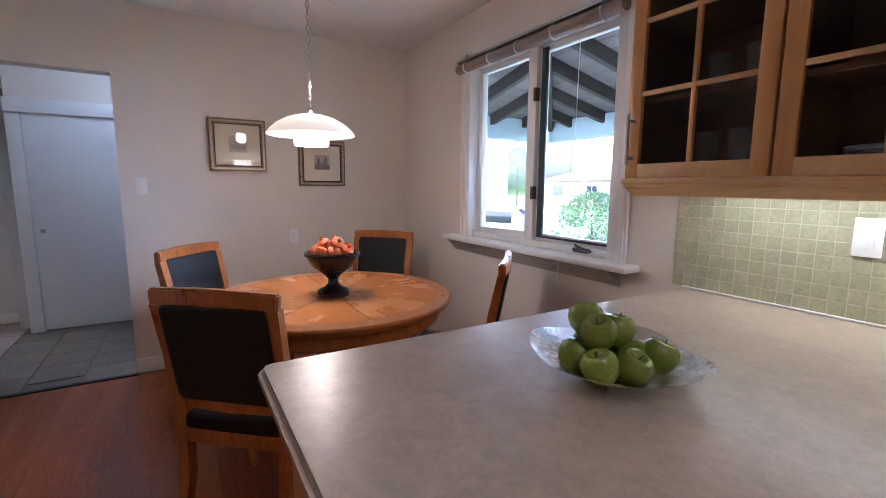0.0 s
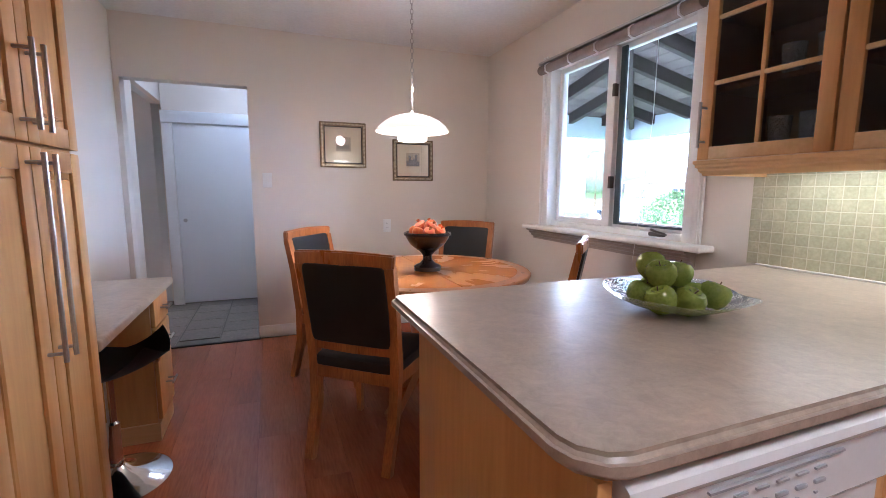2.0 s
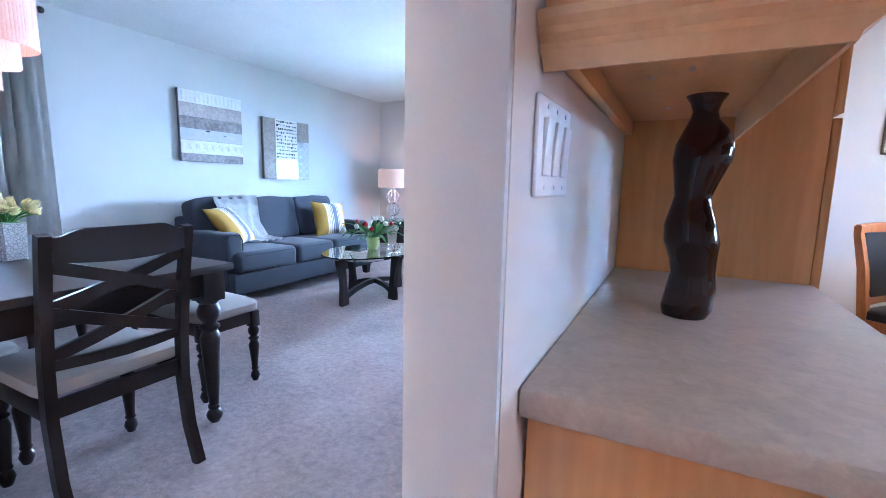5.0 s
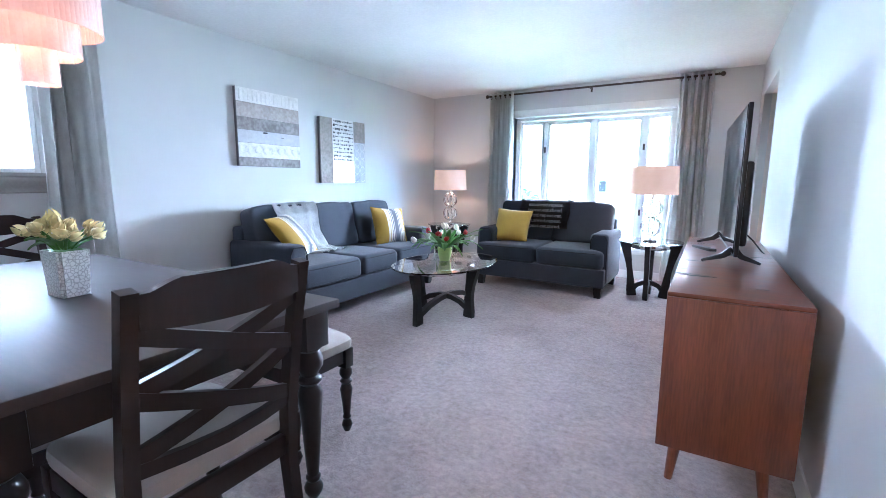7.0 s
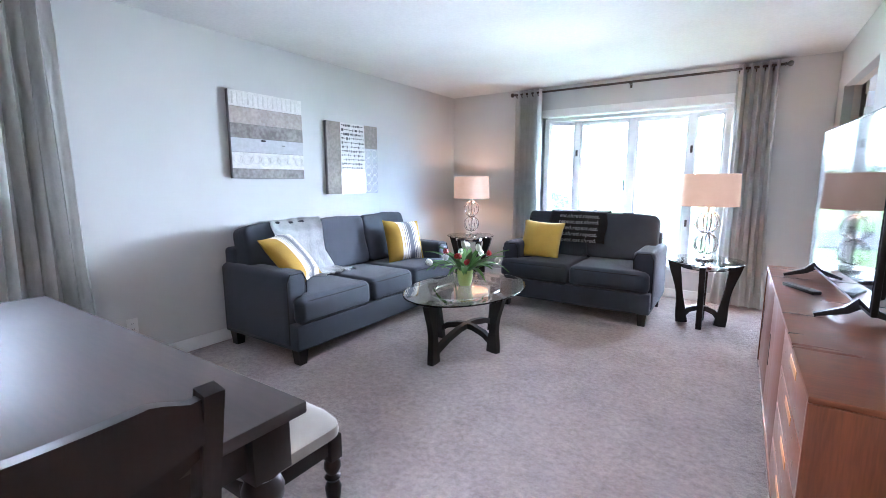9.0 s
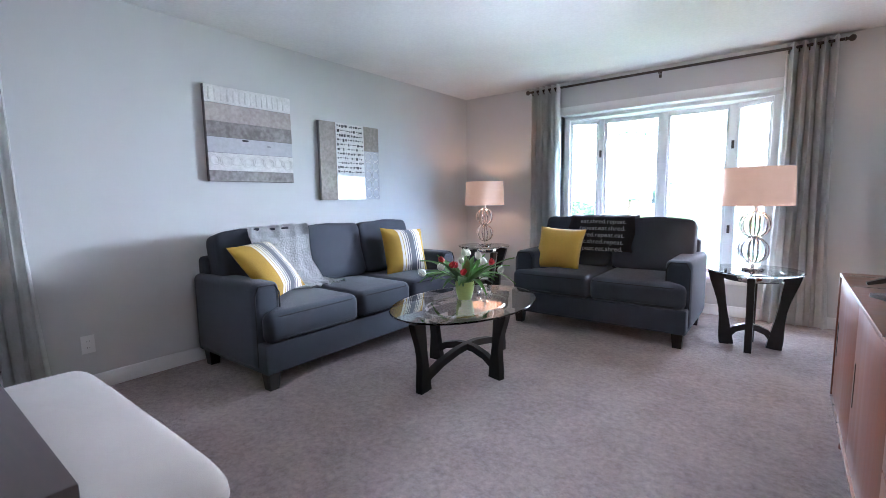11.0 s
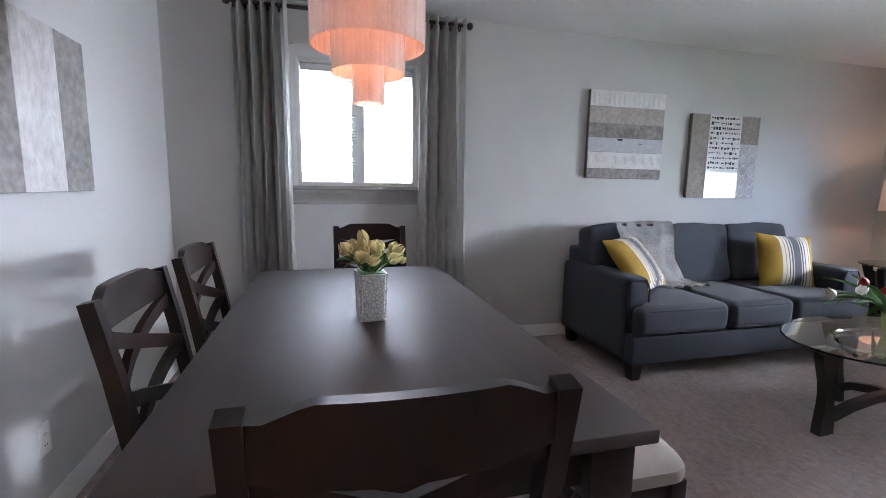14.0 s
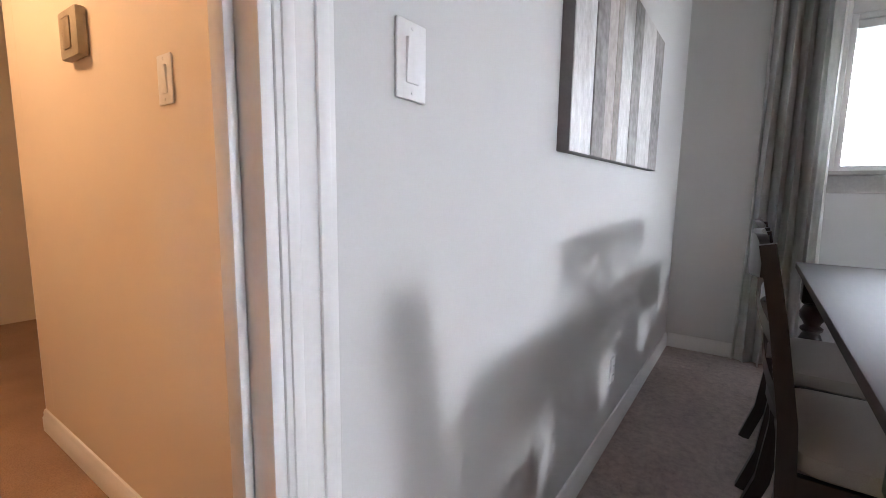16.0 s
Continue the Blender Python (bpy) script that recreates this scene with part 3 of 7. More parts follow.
setting("door_3", B(-0.11, 0.90, 5.345, 5.38, 0.012, 1.90, 0.004), M_DOORW, "plain white sliding closet door", "door")
setting("trim_closet_jamb", B(-1.199, -1.102, 5.285, 5.34, 0, 1.90, 0.004), M_TRIM, "white closet jamb", "trim")

# ---- windows ----


def casement(owner, x, y0, y1, z0, z1, dark=False):
    """A sash in the plane x, with pane."""
    w = 0.038
    bm = bmesh.new()
    box(bm, x - 0.02, x + 0.02, y0, y0 + w, z0, z1, 0.004)
    box(bm, x - 0.02, x + 0.02, y1 - w, y1, z0, z1, 0.004)
    box(bm, x - 0.0195, x + 0.0195, y0 + w - 0.002, y1 - w + 0.002, z0, z0 + w, 0.004)
    box(bm, x - 0.0195, x + 0.0195, y0 + w - 0.002, y1 - w + 0.002, z1 - w, z1, 0.004)
    part("sash", bm, M_TRIM, owner)
    p = part("pane", B(x - 0.003, x + 0.003, y0 + w - 0.004, y1 - w + 0.004, z0 + w - 0.004, z1 - w + 0.004), M_GLASS, owner)
    p.visible_shadow = False
    if dark:
        bm = bmesh.new()
        box(bm, x - 0.034, x - 0.022, y1 - w - 0.034, y1 - w + 0.012, z0 + w - 0.02, z1 - w + 0.02, 0.003)
        box(bm, x - 0.034, x - 0.022, y0 + w - 0.010, y0 + w, z0 + w - 0.02, z1 - w + 0.02, 0.003)
        box(bm, x - 0.034, x - 0.022, y0 + w, y1 - w, z0 + w - 0.02, z0 + w - 0.008, 0.003)
        part("screen_frame", bm, M_SCREENF, owner, "dark metal insect-screen frame")


def kitchen_window():
    y0, y1, z0, z1 = KW
    w = tagged(new("window_1"), "white double casement kitchen window, shut", "window", kind="structure")
    bm = bmesh.new()
    box(bm, XE - 0.015, XE + 0.139, y0 - 0.0, y0 + 0.05, z0, z1, 0.003)
    box(bm, XE - 0.015, XE + 0.139, y1 - 0.05, y1, z0, z1, 0.003)
    box(bm, XE - 0.014, XE + 0.139, y0 + 0.05, y1 - 0.05, z1 - 0.05, z1, 0.003)
    box(bm, XE + 0.02, XE + 0.138, y0 + 0.05, y1 - 0.05, z0, z0 + 0.035, 0.003)
    box(bm, XE + 0.04, XE + 0.136, 2.20, 2.262, z0 + 0.03, z1 - 0.05, 0.003)
    part("window_frame", bm, M_TRIM, w)
    for a, b in ((y0 - 0.055, y0), (y1, y1 + 0.055)):
        bm = B(XE - 0.018, XE - 0.0005, a, b, z0 - 0.0, z1 + 0.05, 0.004)
        box(bm, XE - 0.026, XE - 0.015, a + 0.012, a + 0.03, z0, z1 + 0.04, 0.004)
        part("casing", bm, M_TRIM, w)
    casement(w, XE + 0.085, y0 + 0.05, 2.20, z0 + 0.035, z1 - 0.05, True)
    casement(w, XE + 0.085, 2.262, y1 - 0.05, z0 + 0.035, z1 - 0.05)
    for z in (1.24, 1.80):
        part("hinge", B(XE + 0.03, XE + 0.062, 2.195, 2.215, z, z + 0.075, 0.003), M_PEWTER, w, "dark bronze hinge")
    bm = B(XE + 0.0, XE + 0.045, 1.74, 1.84, z0 + 0.012, z0 + 0.035, 0.006)
    tube([(XE + 0.01, 1.79, z0 + 0.036), (XE - 0.02, 1.80, z0 + 0.05), (XE - 0.035, 1.74, z0 + 0.04), (XE - 0.03, 1.69, z0 + 0.03)], 0.007, 8, bm)
    part("crank", bm, M_PEWTER, w, "bronze window crank")
    sill = B(XE - 0.105, XE + 0.02, y0 - 0.125, y1 + 0.16, z0 - 0.032, z0 - 0.0005, 0.010, 3)
    part("window_sill", sill, M_TRIM, w)
    prof = [(XE - 0.0008, z0 - 0.033), (XE - 0.085, z0 - 0.033), (XE - 0.082, z0 - 0.045), (XE - 0.062, z0 - 0.052), (XE - 0.058, z0 - 0.066), (XE - 0.040, z0 - 0.072),
            (XE - 0.036, z0 - 0.088), (XE - 0.020, z0 - 0.094), (XE - 0.016, z0 - 0.112), (XE - 0.0008, z0 - 0.115)]
    part("apron", extrude_profile(prof, y0 - 0.03, y1 + 0.12, "y"), mat("taupe_apron_paint", (0.40, 0.35, 0.30), None, 0.45), w, "taupe stepped apron moulding")
    # the rolled-up blind
    b = thing("roller_blind", "taupe slatted blind rolled up under its headrail over the kitchen window", "blind")
    part("headrail", B(XE - 0.075, XE - 0.027, y0 - 0.02, y1 + 0.03, 2.135, 2.152, 0.003), M_STEEL, b, "thin metal headrail")
    bm = bmesh.new()
    tube([(XE - 0.052, y0 - 0.01, 2.098), (XE - 0.052, (y0 + y1) / 2, 2.096), (XE - 0.052, y1 + 0.03, 2.098)], 0.032, 14, bm)
    part("roll", bm, M_BLIND, b)
    tie = None
    for y in (1.66, 1.98, 2.26, 2.52, 2.78):
        if tie is None:
            tie = part("clip", tube([(0, 0, 0.038), (-0.034, 0, 0.01), (-0.03, 0, -0.025), (0.005, 0, -0.038)], 0.006, 6), M_WHITE, b, "white blind clip", pose(XE - 0.052, y, 2.098))
        else:
            again(tie, pose(XE - 0.052, y, 2.098))
    part("cord", tube([(XE - 0.03, 1.82, 2.07), (XE - 0.03, 1.825, 1.6), (XE - 0.09, 1.83, 1.0), (XE - 0.112, 1.83, 0.83)], 0.0015, 5), M_WHITE, b)


kitchen_window()


def dining_window():
    y0, y1, z0, z1 = DW
    w = tagged(new("window_2"), "white slider dining window with raised blind", "window", kind="structure")
    bm = bmesh.new()
    box(bm, XW - 0.115, XW + 0.012, y0, y0 + 0.03, z0, z1, 0.003)
    box(bm, XW - 0.115, XW + 0.012, y1 - 0.03, y1, z0, z1, 0.003)
    box(bm, XW - 0.115, XW + 0.011, y0 + 0.03, y1 - 0.03, z1 - 0.03, z1, 0.003)
    box(bm, XW - 0.115, XW + 0.011, y0 + 0.03, y1 - 0.03, z0, z0 + 0.03, 0.003)
    box(bm, XW - 0.10, XW - 0.03, 0.478, 0.570, z0 + 0.03, z1 - 0.03, 0.004)
    part("window_frame", bm, M_TRIM, w)
    for a, b in ((y0 - 0.05, y0), (y1, y1 + 0.05)):
        part("casing", B(XW + 0.0005, XW + 0.016, a, b, z0, z1 + 0.075, 0.004), M_TRIM, w)
    part("head_casing", B(XW + 0.0005, XW + 0.017, y0, y1, z1, z1 + 0.09, 0.004), M_TRIM, w)
    for a, b in ((y0 + 0.03, 0.478), (0.570, y1 - 0.03)):
        p = part("pane", B(XW - 0.075, XW - 0.069, a, b, z0 + 0.03, z1 - 0.03), M_GLASS, w)
        p.visible_shadow = False
    prof = [(XW + 0.0008, z0 - 0.001), (XW + 0.05, z0 - 0.001), (XW + 0.052, z0 - 0.02), (XW + 0.034, z0 - 0.03), (XW + 0.032, z0 - 0.055), (XW + 0.024, z0 - 0.065),
            (XW + 0.022, z0 - 0.085), (XW + 0.014, z0 - 0.095), (XW + 0.012, z0 - 0.125), (XW + 0.0008, z0 - 0.13)]
    # white trim seen against the light: its shade is put into a grey colour
    part("window_sill", extrude_profile(prof, y0 - 0.07, y1 + 0.07, "y"), mat("grey_apron_paint", (0.46, 0.45, 0.43), None, 0.45), w, "stepped sill and apron, backlit shade put into its grey")
    b = thing("venetian_blind", "white slatted blind covering the dining window's fixed half", "blind")
    part("headrail", B(XW - 0.05, XW - 0.01, y0 + 0.032, y1 - 0.032, z1 - 0.075, z1 - 0.032, 0.004), M_WHITE, b)
    sl = None
    k = 0
    z = z1 - 0.085
    while z > z1 - 0.14:
        if sl is None:
            sl = part("slat", B(-0.018, 0.018, y0 + 0.034, y1 - 0.034, -0.001, 0.001), M_WHITE, b, "", pose(XW - 0.03, 0, z))
        else:
            again(sl, pose(XW - 0.03, 0, z))
        z -= 0.009
    # the stacked edge of open slats by the centre post
    st = None
    z = z0 + 0.06
    while z < z1 - 0.15:
        if st is None:
            st = part("slat", B(-0.012, 0.012, y0 + 0.034, 0.512, -0.0012, 0.0012), M_WHITE, b, "", pose(XW - 0.016, 0, z, 0, 14))
        else:
            again(st, pose(XW - 0.016, 0, z, 0, 14))
        z += 0.022


dining_window()


def bay_window():
    x0, x1, z0, z1 = BW
    w = tagged(new("window_3"), "white four-light bay window, overexposed daylight behind", "window", kind="structure")
    yo = 6.12
    xs = [x0 + 0.02, -3.79, -3.125, -2.49, x1 - 0.02]
    ys = [5.93, yo, yo, yo, 5.93]
    bm = bmesh.new()
    box(bm, x0 - 0.08, x0, YB - 0.018, YB + 0.10, z0 - 0.02, z1 + 0.09, 0.004)
    box(bm, x1, x1 + 0.08, YB - 0.018, YB + 0.10, z0 - 0.02, z1 + 0.09, 0.004)
    box(bm, x0, x1, YB - 0.018, YB - 0.0005, z1, z1 + 0.09, 0.004)
    part("casing", bm, M_TRIM, w)
    part("bay_soffit", B(x0 - 0.05, x1 + 0.05, YB + 0.1205, 6.3, z1 - 0.035, z1 + 0.1), M_TRIM, w)
    part("bay_seat", B(x0 - 0.05, x1 + 0.05, YB - 0.03, 6.3, z0 - 0.05, z0, 0.006), M_TRIM, w)
    part("bay_underside", B(x0 - 0.05, x1 + 0.05, YB + 0.1205, 6.3, -0.1, z0 - 0.05), M_BRICK, w)
    for xa, xb in ((x0 - 0.05, x0), (x1, x1 + 0.05)):
        part("bay_cheek", B(xa, xb, YB + 0.1205, 6.0, z0, z1 - 0.035), M_TRIM, w)
    post = None
    for x, y in zip(xs, ys):
        if post is None:
            post = part("post", B(-0.038, 0.038, -0.035, 0.035, z0, z1 - 0.035, 0.005), M_TRIM, w, "", pose(x, y, 0))
        else:
            again(post, pose(x, y, 0))
    for i in range(4):
        a, b = Vector((xs[i], ys[i], 0)), Vector((xs[i + 1], ys[i + 1], 0))
        ln, ang = (b - a).length, math.degrees(math.atan2(b.y - a.y, b.x - a.x))
        bm = bmesh.new()
        box(bm, 0.03, ln - 0.03, -0.02, 0.02, z0, z0 + 0.05, 0.004)
        box(bm, 0.03, ln - 0.03, -0.02, 0.02, z1 - 0.085, z1 - 0.035, 0.004)
        box(bm, 0.036, 0.065, -0.019, 0.019, z0 + 0.05, z1 - 0.085, 0.004)
        box(bm, ln - 0.065, ln - 0.036, -0.019, 0.019, z0 + 0.05, z1 - 0.085, 0.004)
        part("sash", bm, M_TRIM, w, "", pose(a.x, a.y, 0, 0, 0, ang))
        p = part("pane", B(0.06, ln - 0.06, -0.003, 0.003, z0 + 0.045, z1 - 0.08), M_GLASS, w, "", pose(a.x, a.y, 0, 0, 0, ang))
        p.visible_shadow = False
    for x in (-3.79, -2.49):
        part("latch", B(x - 0.012, x + 0.012, yo - 0.052, yo - 0.035, 1.62, 1.70, 0.003), M_PEWTER, w, "dark window latch")
        part("latch", B(x - 0.012, x + 0.012, yo - 0.052, yo - 0.035, 0.78, 0.86, 0.003), M_PEWTER, w, "dark window latch")


bay_window()


# ---- curtains and rods ----
def curtain(m, width, z0, z1, folds, label, flare=1.0, seed=0):
    """A hanging curtain in its own xz plane, folded along x."""
    rnd = random.Random(seed)
    bm = bmesh.new()
    nx, nz = folds * 18, 26
    amp = [rnd.uniform(0.75, 1.15) for _ in range(folds + 1)]
    grid = []
    for k in range(nz + 1):
        f = k / nz
        z = z1 + (z0 - z1) * f
        row = []
        for i in range(nx + 1):
            u = i / nx
            ph = u * folds * 2 * math.pi
            a = 0.058 * amp[int(u * folds)] * (1 - 0.15 * math.sin(3 * f + 5 * u))
            x = width * (u - 0.5) * (1 + (flare - 1) * f * f) + 0.012 * math.sin(ph * 0.5 + 4 * f) * f + 0.010 * math.sin(2 * ph) * f
            y = a * (math.sin(ph) - 0.22 * math.sin(3 * ph + 0.4)) + 0.012 * math.sin(7 * f + 3 * u) * f
            row.append(bm.verts.new((x, y, z)))
        grid.append(row)
    for k in range(nz):
        for i in range(nx):
            bm.faces.new((grid[k][i], grid[k][i + 1], grid[k + 1][i + 1], grid[k + 1][i]))
    bmesh.ops.solidify(bm, geom=bm.faces[:], thickness=0.003)
    c = thing("curtain", label, "curtain", m, "grey curtains")
    part("panel", bm, M_CURTAIN, c, "", None, 80)
    g = None
    for i in range(folds * 2):
        x = width * ((i + 0.5) / (folds * 2) - 0.5)
        gm = pose(x, 0, z1 - 0.05, 0, 90, 0)
        if g is None:
            g = part("grommet", tube([(0.024 * math.cos(a), 0.024 * math.sin(a), 0) for a in [k * math.pi / 8 for k in range(16)]], 0.005, 6, None, True), M_PEWTER, c, "dark metal grommet", gm)
        else:
            again(g, gm)
    return c


def rod(m, length, label):
    """A rod along x with ball finials and brackets towards +y."""
    r = thing("curtain_rod", label, "curtain rod", m)
    part("pole", moved(lathe([(0, -length / 2), (0.0125, -length / 2), (0.0125, length / 2), (0, length / 2)], 14), pose(0, 0, 0, 0, 90)), M_PEWTER, r)
    fin = [(0, 0), (0.016, 0.002), (0.016, 0.010), (0.010, 0.016), (0.012, 0.022), (0.024, 0.034), (0.027, 0.046), (0.022, 0.060), (0.010, 0.068), (0, 0.070)]
    f = part("finial", lathe(fin, 18), M_PEWTER, r, "", pose(length / 2, 0, 0, 0, 90))
    again(f, pose(-length / 2, 0, 0, 0, -90))
    b = None
    for x in (-length / 2 + 0.05, 0, length / 2 - 0.05):
        bm = tube([(0, 0, -0.018), (0, 0.04, -0.018), (0, 0.085, -0.012)], 0.006, 8)
        box(bm, -0.012, 0.012, 0.083, 0.088, -0.05, 0.03, 0.003)
        if b is None:
            b = part("bracket", bm, M_PEWTER, r, "", pose(x, 0, 0))
        else:
            bm.free()
            again(b, pose(x, 0, 0))


rod(pose(-3.11, YB - 0.09, 2.39), 2.74, "dark metal curtain rod with ball finials above the bay window")
rod(pose(XW + 0.09, 0.51, 2.385, 0, 0, 90), 1.52, "dark metal curtain rod with ball finials above the dining window")
curtain(pose(-4.30, YB - 0.09, 0), 0.36, 0.015, 2.425, 5, "grey damask grommet curtain drawn beside the bay window", 1.1, 1)
curtain(pose(-1.94, YB - 0.09, 0), 0.34, 0.015, 2.425, 5, "grey damask grommet curtain drawn beside the bay window", 1.35, 2)
curtain(pose(XW + 0.09, -0.10, 0, 0, 0, 90), 0.34, 0.015, 2.42, 5, "grey damask grommet curtain drawn beside the dining window", 1.15, 3)
curtain(pose(XW + 0.09, 1.12, 0, 0, 0, 90), 0.34, 0.015, 2.42, 5, "grey damask grommet curtain drawn beside the dining window", 1.35, 4)


# ---- kitchen: cabinets ----
def pull(parent, m, length=0.13, out=0.035):
    """A bar pull standing upright along z, away from the face along -y."""
    bm = tube([(0, -out, -length / 2), (0, -out, length / 2)], 0.006, 10)
    for z in (-length / 2 + 0.022, length / 2 - 0.022):
        tube([(0, 0.0, z), (0, -out, z)], 0.0045, 8, bm)
    return part("handle", bm, M_STEEL, parent, "brushed steel bar handle", m)


def panel_door(parent, w, h, m, handle=None, hl=0.13, name="door", flat=False):
    """A raised-panel door of width w and height h, front towards -y, at pose m of its lower corner."""
    bm = bmesh.new()
    s = 0.055
    if flat:
        box(bm, 0, w, -0.02, 0, 0, h, 0.004)
    else:
        box(bm, 0, s, -0.02, 0, 0, h, 0.003)
        box(bm, w - s, w, -0.02, 0, 0, h, 0.003)
        box(bm, s - 0.001, w - s + 0.001, -0.0195, 0, 0, s, 0.003)
        box(bm, s - 0.001, w - s + 0.001, -0.0195, 0, h - s, h, 0.003)
        box(bm, s - 0.004, w - s + 0.004, -0.011, -0.002, s - 0.004, h - s + 0.004)
        box(bm, s + 0.016, w - s - 0.016, -0.018, -0.008, s + 0.016, h - s - 0.016, 0.007, 1)
    d = part(name, bm, M_MAPLE, parent, "", m)
    if handle:
        x, z, turn = handle
        pull(d, pose(x, -0.02, z, 0, turn, 0), hl)
    return d


def glass_door(parent, w, h, m, cols, rows, handle):
    s, b = 0.048, 0.016
    d = part("door", B(s - 0.003, w - s + 0.003, -0.009, -0.006, s - 0.003, h - s + 0.003), M_CGLASS, parent, "maple glazed door with muntins", m)
    for x0, x1 in ((0, s), (w - s, w)):
        part("stile", B(x0, x1, -0.02, 0, 0, h, 0.003), M_MAPLE, d)
    for z0, z1 in ((0, s), (h - s, h)):
        part("rail", B(s - 0.001, w - s + 0.001, -0.0195, 0, z0, z1, 0.003), M_MAPLE_H, d)
    for i in range(1, cols):
        x = s + (w - 2 * s) * i / cols
        part("muntin", B(x - b / 2, x + b / 2, -0.018, -0.003, s, h - s, 0.003), M_MAPLE, d)
    for k in range(1, rows):
        z = s + (h - 2 * s) * k / rows
        part("muntin", B(s, w - s, -0.0175, -0.0035, z - b / 2, z + b / 2, 0.003), M_MAPLE_H, d)
    x, z = handle
    pull(d, pose(x, -0.02, z), 0.17)
    return d


def carcass(w, d, h, t=0.018):
    """An open-fronted box: front at y=0, back at y=d."""
    bm = bmesh.new()
    box(bm, 0, t, 0, d, 0, h)
    box(bm, w - t, w, 0, d, 0, h)
    box(bm, t, w - t, 0.001, d, 0, t)
    box(bm, t, w - t, 0.001, d, h - t, h)
    box(bm, t, w - t, d - 0.006, d, t, h - t)
    return bm


VAL = [(0, 0.0), (0.020, 0.0), (0.030, -0.004), (0.030, -0.014), (0.024, -0.020), (0.024, -0.028), (0.016, -0.034), (0.016, -0.042), (0.006, -0.052), (0.004, -0.060), (0, -0.060)]


def mitred(prof, xw, xc, yc, ye, sx, sy):
    """A moulding from the wall at xw along yc to the corner (xc, yc), then along xc to ye; it stands out by u towards sx and sy."""
    bm = bmesh.new()
    rows = [[bm.verts.new((xw, yc + sy * u, z)) for u, z in prof], [bm.verts.new((xc + sx * u, yc + sy * u, z)) for u, z in prof], [bm.verts.new((xc + sx * u, ye, z)) for u, z in prof]]
    k = len(prof)
    for a, b in zip(rows, rows[1:]):
        for i in range(k):
            j = (i + 1) % k
            bm.faces.new((a[i], a[j], b[j], b[i]))
    bm.faces.new(rows[0]), bm.faces.new(rows[2])
    return bm


# wall cabinets over the peninsula, fronts towards -x
for k, (ya, yb) in enumerate(((0.800, 1.255), (0.340, 0.795), (-0.60, 0.335))):
    w = yb - ya
    c = thing("wall_cabinet", "maple wall cabinet with a glazed muntin door, dishes inside", "cabinet", pose(1.40, yb, 1.345, 0, 0, -90), "glazed wall cabinets")
    part("body", carcass(w, 0.355, 0.80), M_MAPLE, c)
    # thin sheets and shelves make the inside darker than the maple body
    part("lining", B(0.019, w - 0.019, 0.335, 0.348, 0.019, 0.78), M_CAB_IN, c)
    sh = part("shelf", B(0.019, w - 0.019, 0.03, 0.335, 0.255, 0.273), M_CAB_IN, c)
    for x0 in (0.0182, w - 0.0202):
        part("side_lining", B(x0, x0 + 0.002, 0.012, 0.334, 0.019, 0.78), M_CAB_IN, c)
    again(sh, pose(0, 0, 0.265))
    glass_door(c, w - 0.004, 0.80, pose(0.002, -0.001, 0), 2 if k != 2 else 4, 3, (0.028, 0.13) if k == 0 else (w - 0.03, 0.13))
vl = thing("light_valance", "maple cove moulding under the glazed wall cabinets", "moulding")
part("moulding", mitred([(u, 1.344 + z) for u, z in VAL], 1.755, 1.388, 1.222, -0.60, -1, 1), M_MAPLE_H, vl)
# what stands in the cabinets
gl = thing("drinking_glass", "clear cut-glass tumbler standing in the glazed cabinet", "glass", pose(1.60, 0.985, 1.3645), "cabinet glasses")
part("body", lathe([(0, 0), (0.030, 0), (0.034, 0.05), (0.040, 0.14), (0.037, 0.14), (0.030, 0.05), (0.026, 0.012), (0, 0.012)], 24), M_CUTGLASS, gl)
for x, y, z in ((1.60, 0.875, 1.3645), (1.66, 0.93, 1.3645), (1.61, 1.10, 1.3645), (1.60, 0.95, 1.6195), (1.62, 1.08, 1.6195), (1.60, 0.87, 1.6195)):
    copy_thing(gl, pose(x, y, z))
pl = thing("dinner_plate", "white dinner plate in a stack inside the glazed cabinet", "plate", pose(1.58, 0.58, 1.3645), "stack of plates")
part("body", lathe([(0, 0.002), (0.06, 0.0), (0.085, 0.004), (0.125, 0.012), (0.125, 0.015), (0.085, 0.009), (0, 0.007)], 36), M_WHITE, pl)
for i in range(1, 6):
    copy_thing(pl, pose(1.58, 0.58, 1.3645 + 0.0085 * i))

# peninsula
ps = thing("peninsula_worktop", "mottled beige laminate worktop with a rounded front edge on the peninsula", "worktop")
bm = bmesh.new()
outl = [(0.125, 1.205), (0.135, 1.225), (0.155, 1.235), (1.755, 1.235), (1.755, 0.325), (0.20, 0.325), (0.165, 0.335), (0.135, 0.365), (0.125, 0.40)]
lo = [bm.verts.new((x, y, 0.872)) for x, y in outl]
hi = [bm.verts.new((x, y, 0.91)) for x, y in outl]
bm.faces.new(lo), bm.faces.new(hi)
for i in range(len(outl)):
    j = (i + 1) % len(outl)
    bm.faces.new((lo[i], lo[j], hi[j], hi[i]))
bmesh.ops.bevel(bm, geom=[e for e in bm.edges if abs(e.verts[0].co.z - e.verts[1].co.z) < 1e-4], offset=0.012, segments=3, affect="EDGES")
part("top", bm, M_COUNTER, ps)
part("backsplash_bead", B(1.742, 1.7545, 0.33, 1.23, 0.911, 0.918, 0.003), M_TRIM, ps, "white caulk bead")
pb = thing("kitchen_peninsula", "maple peninsula carcass under the mottled worktop", "cabinet")
part("end_panel", B(0.160, 0.179, 0.365, 1.05, 0, 0.871, 0.002), M_MAPLE, pb)
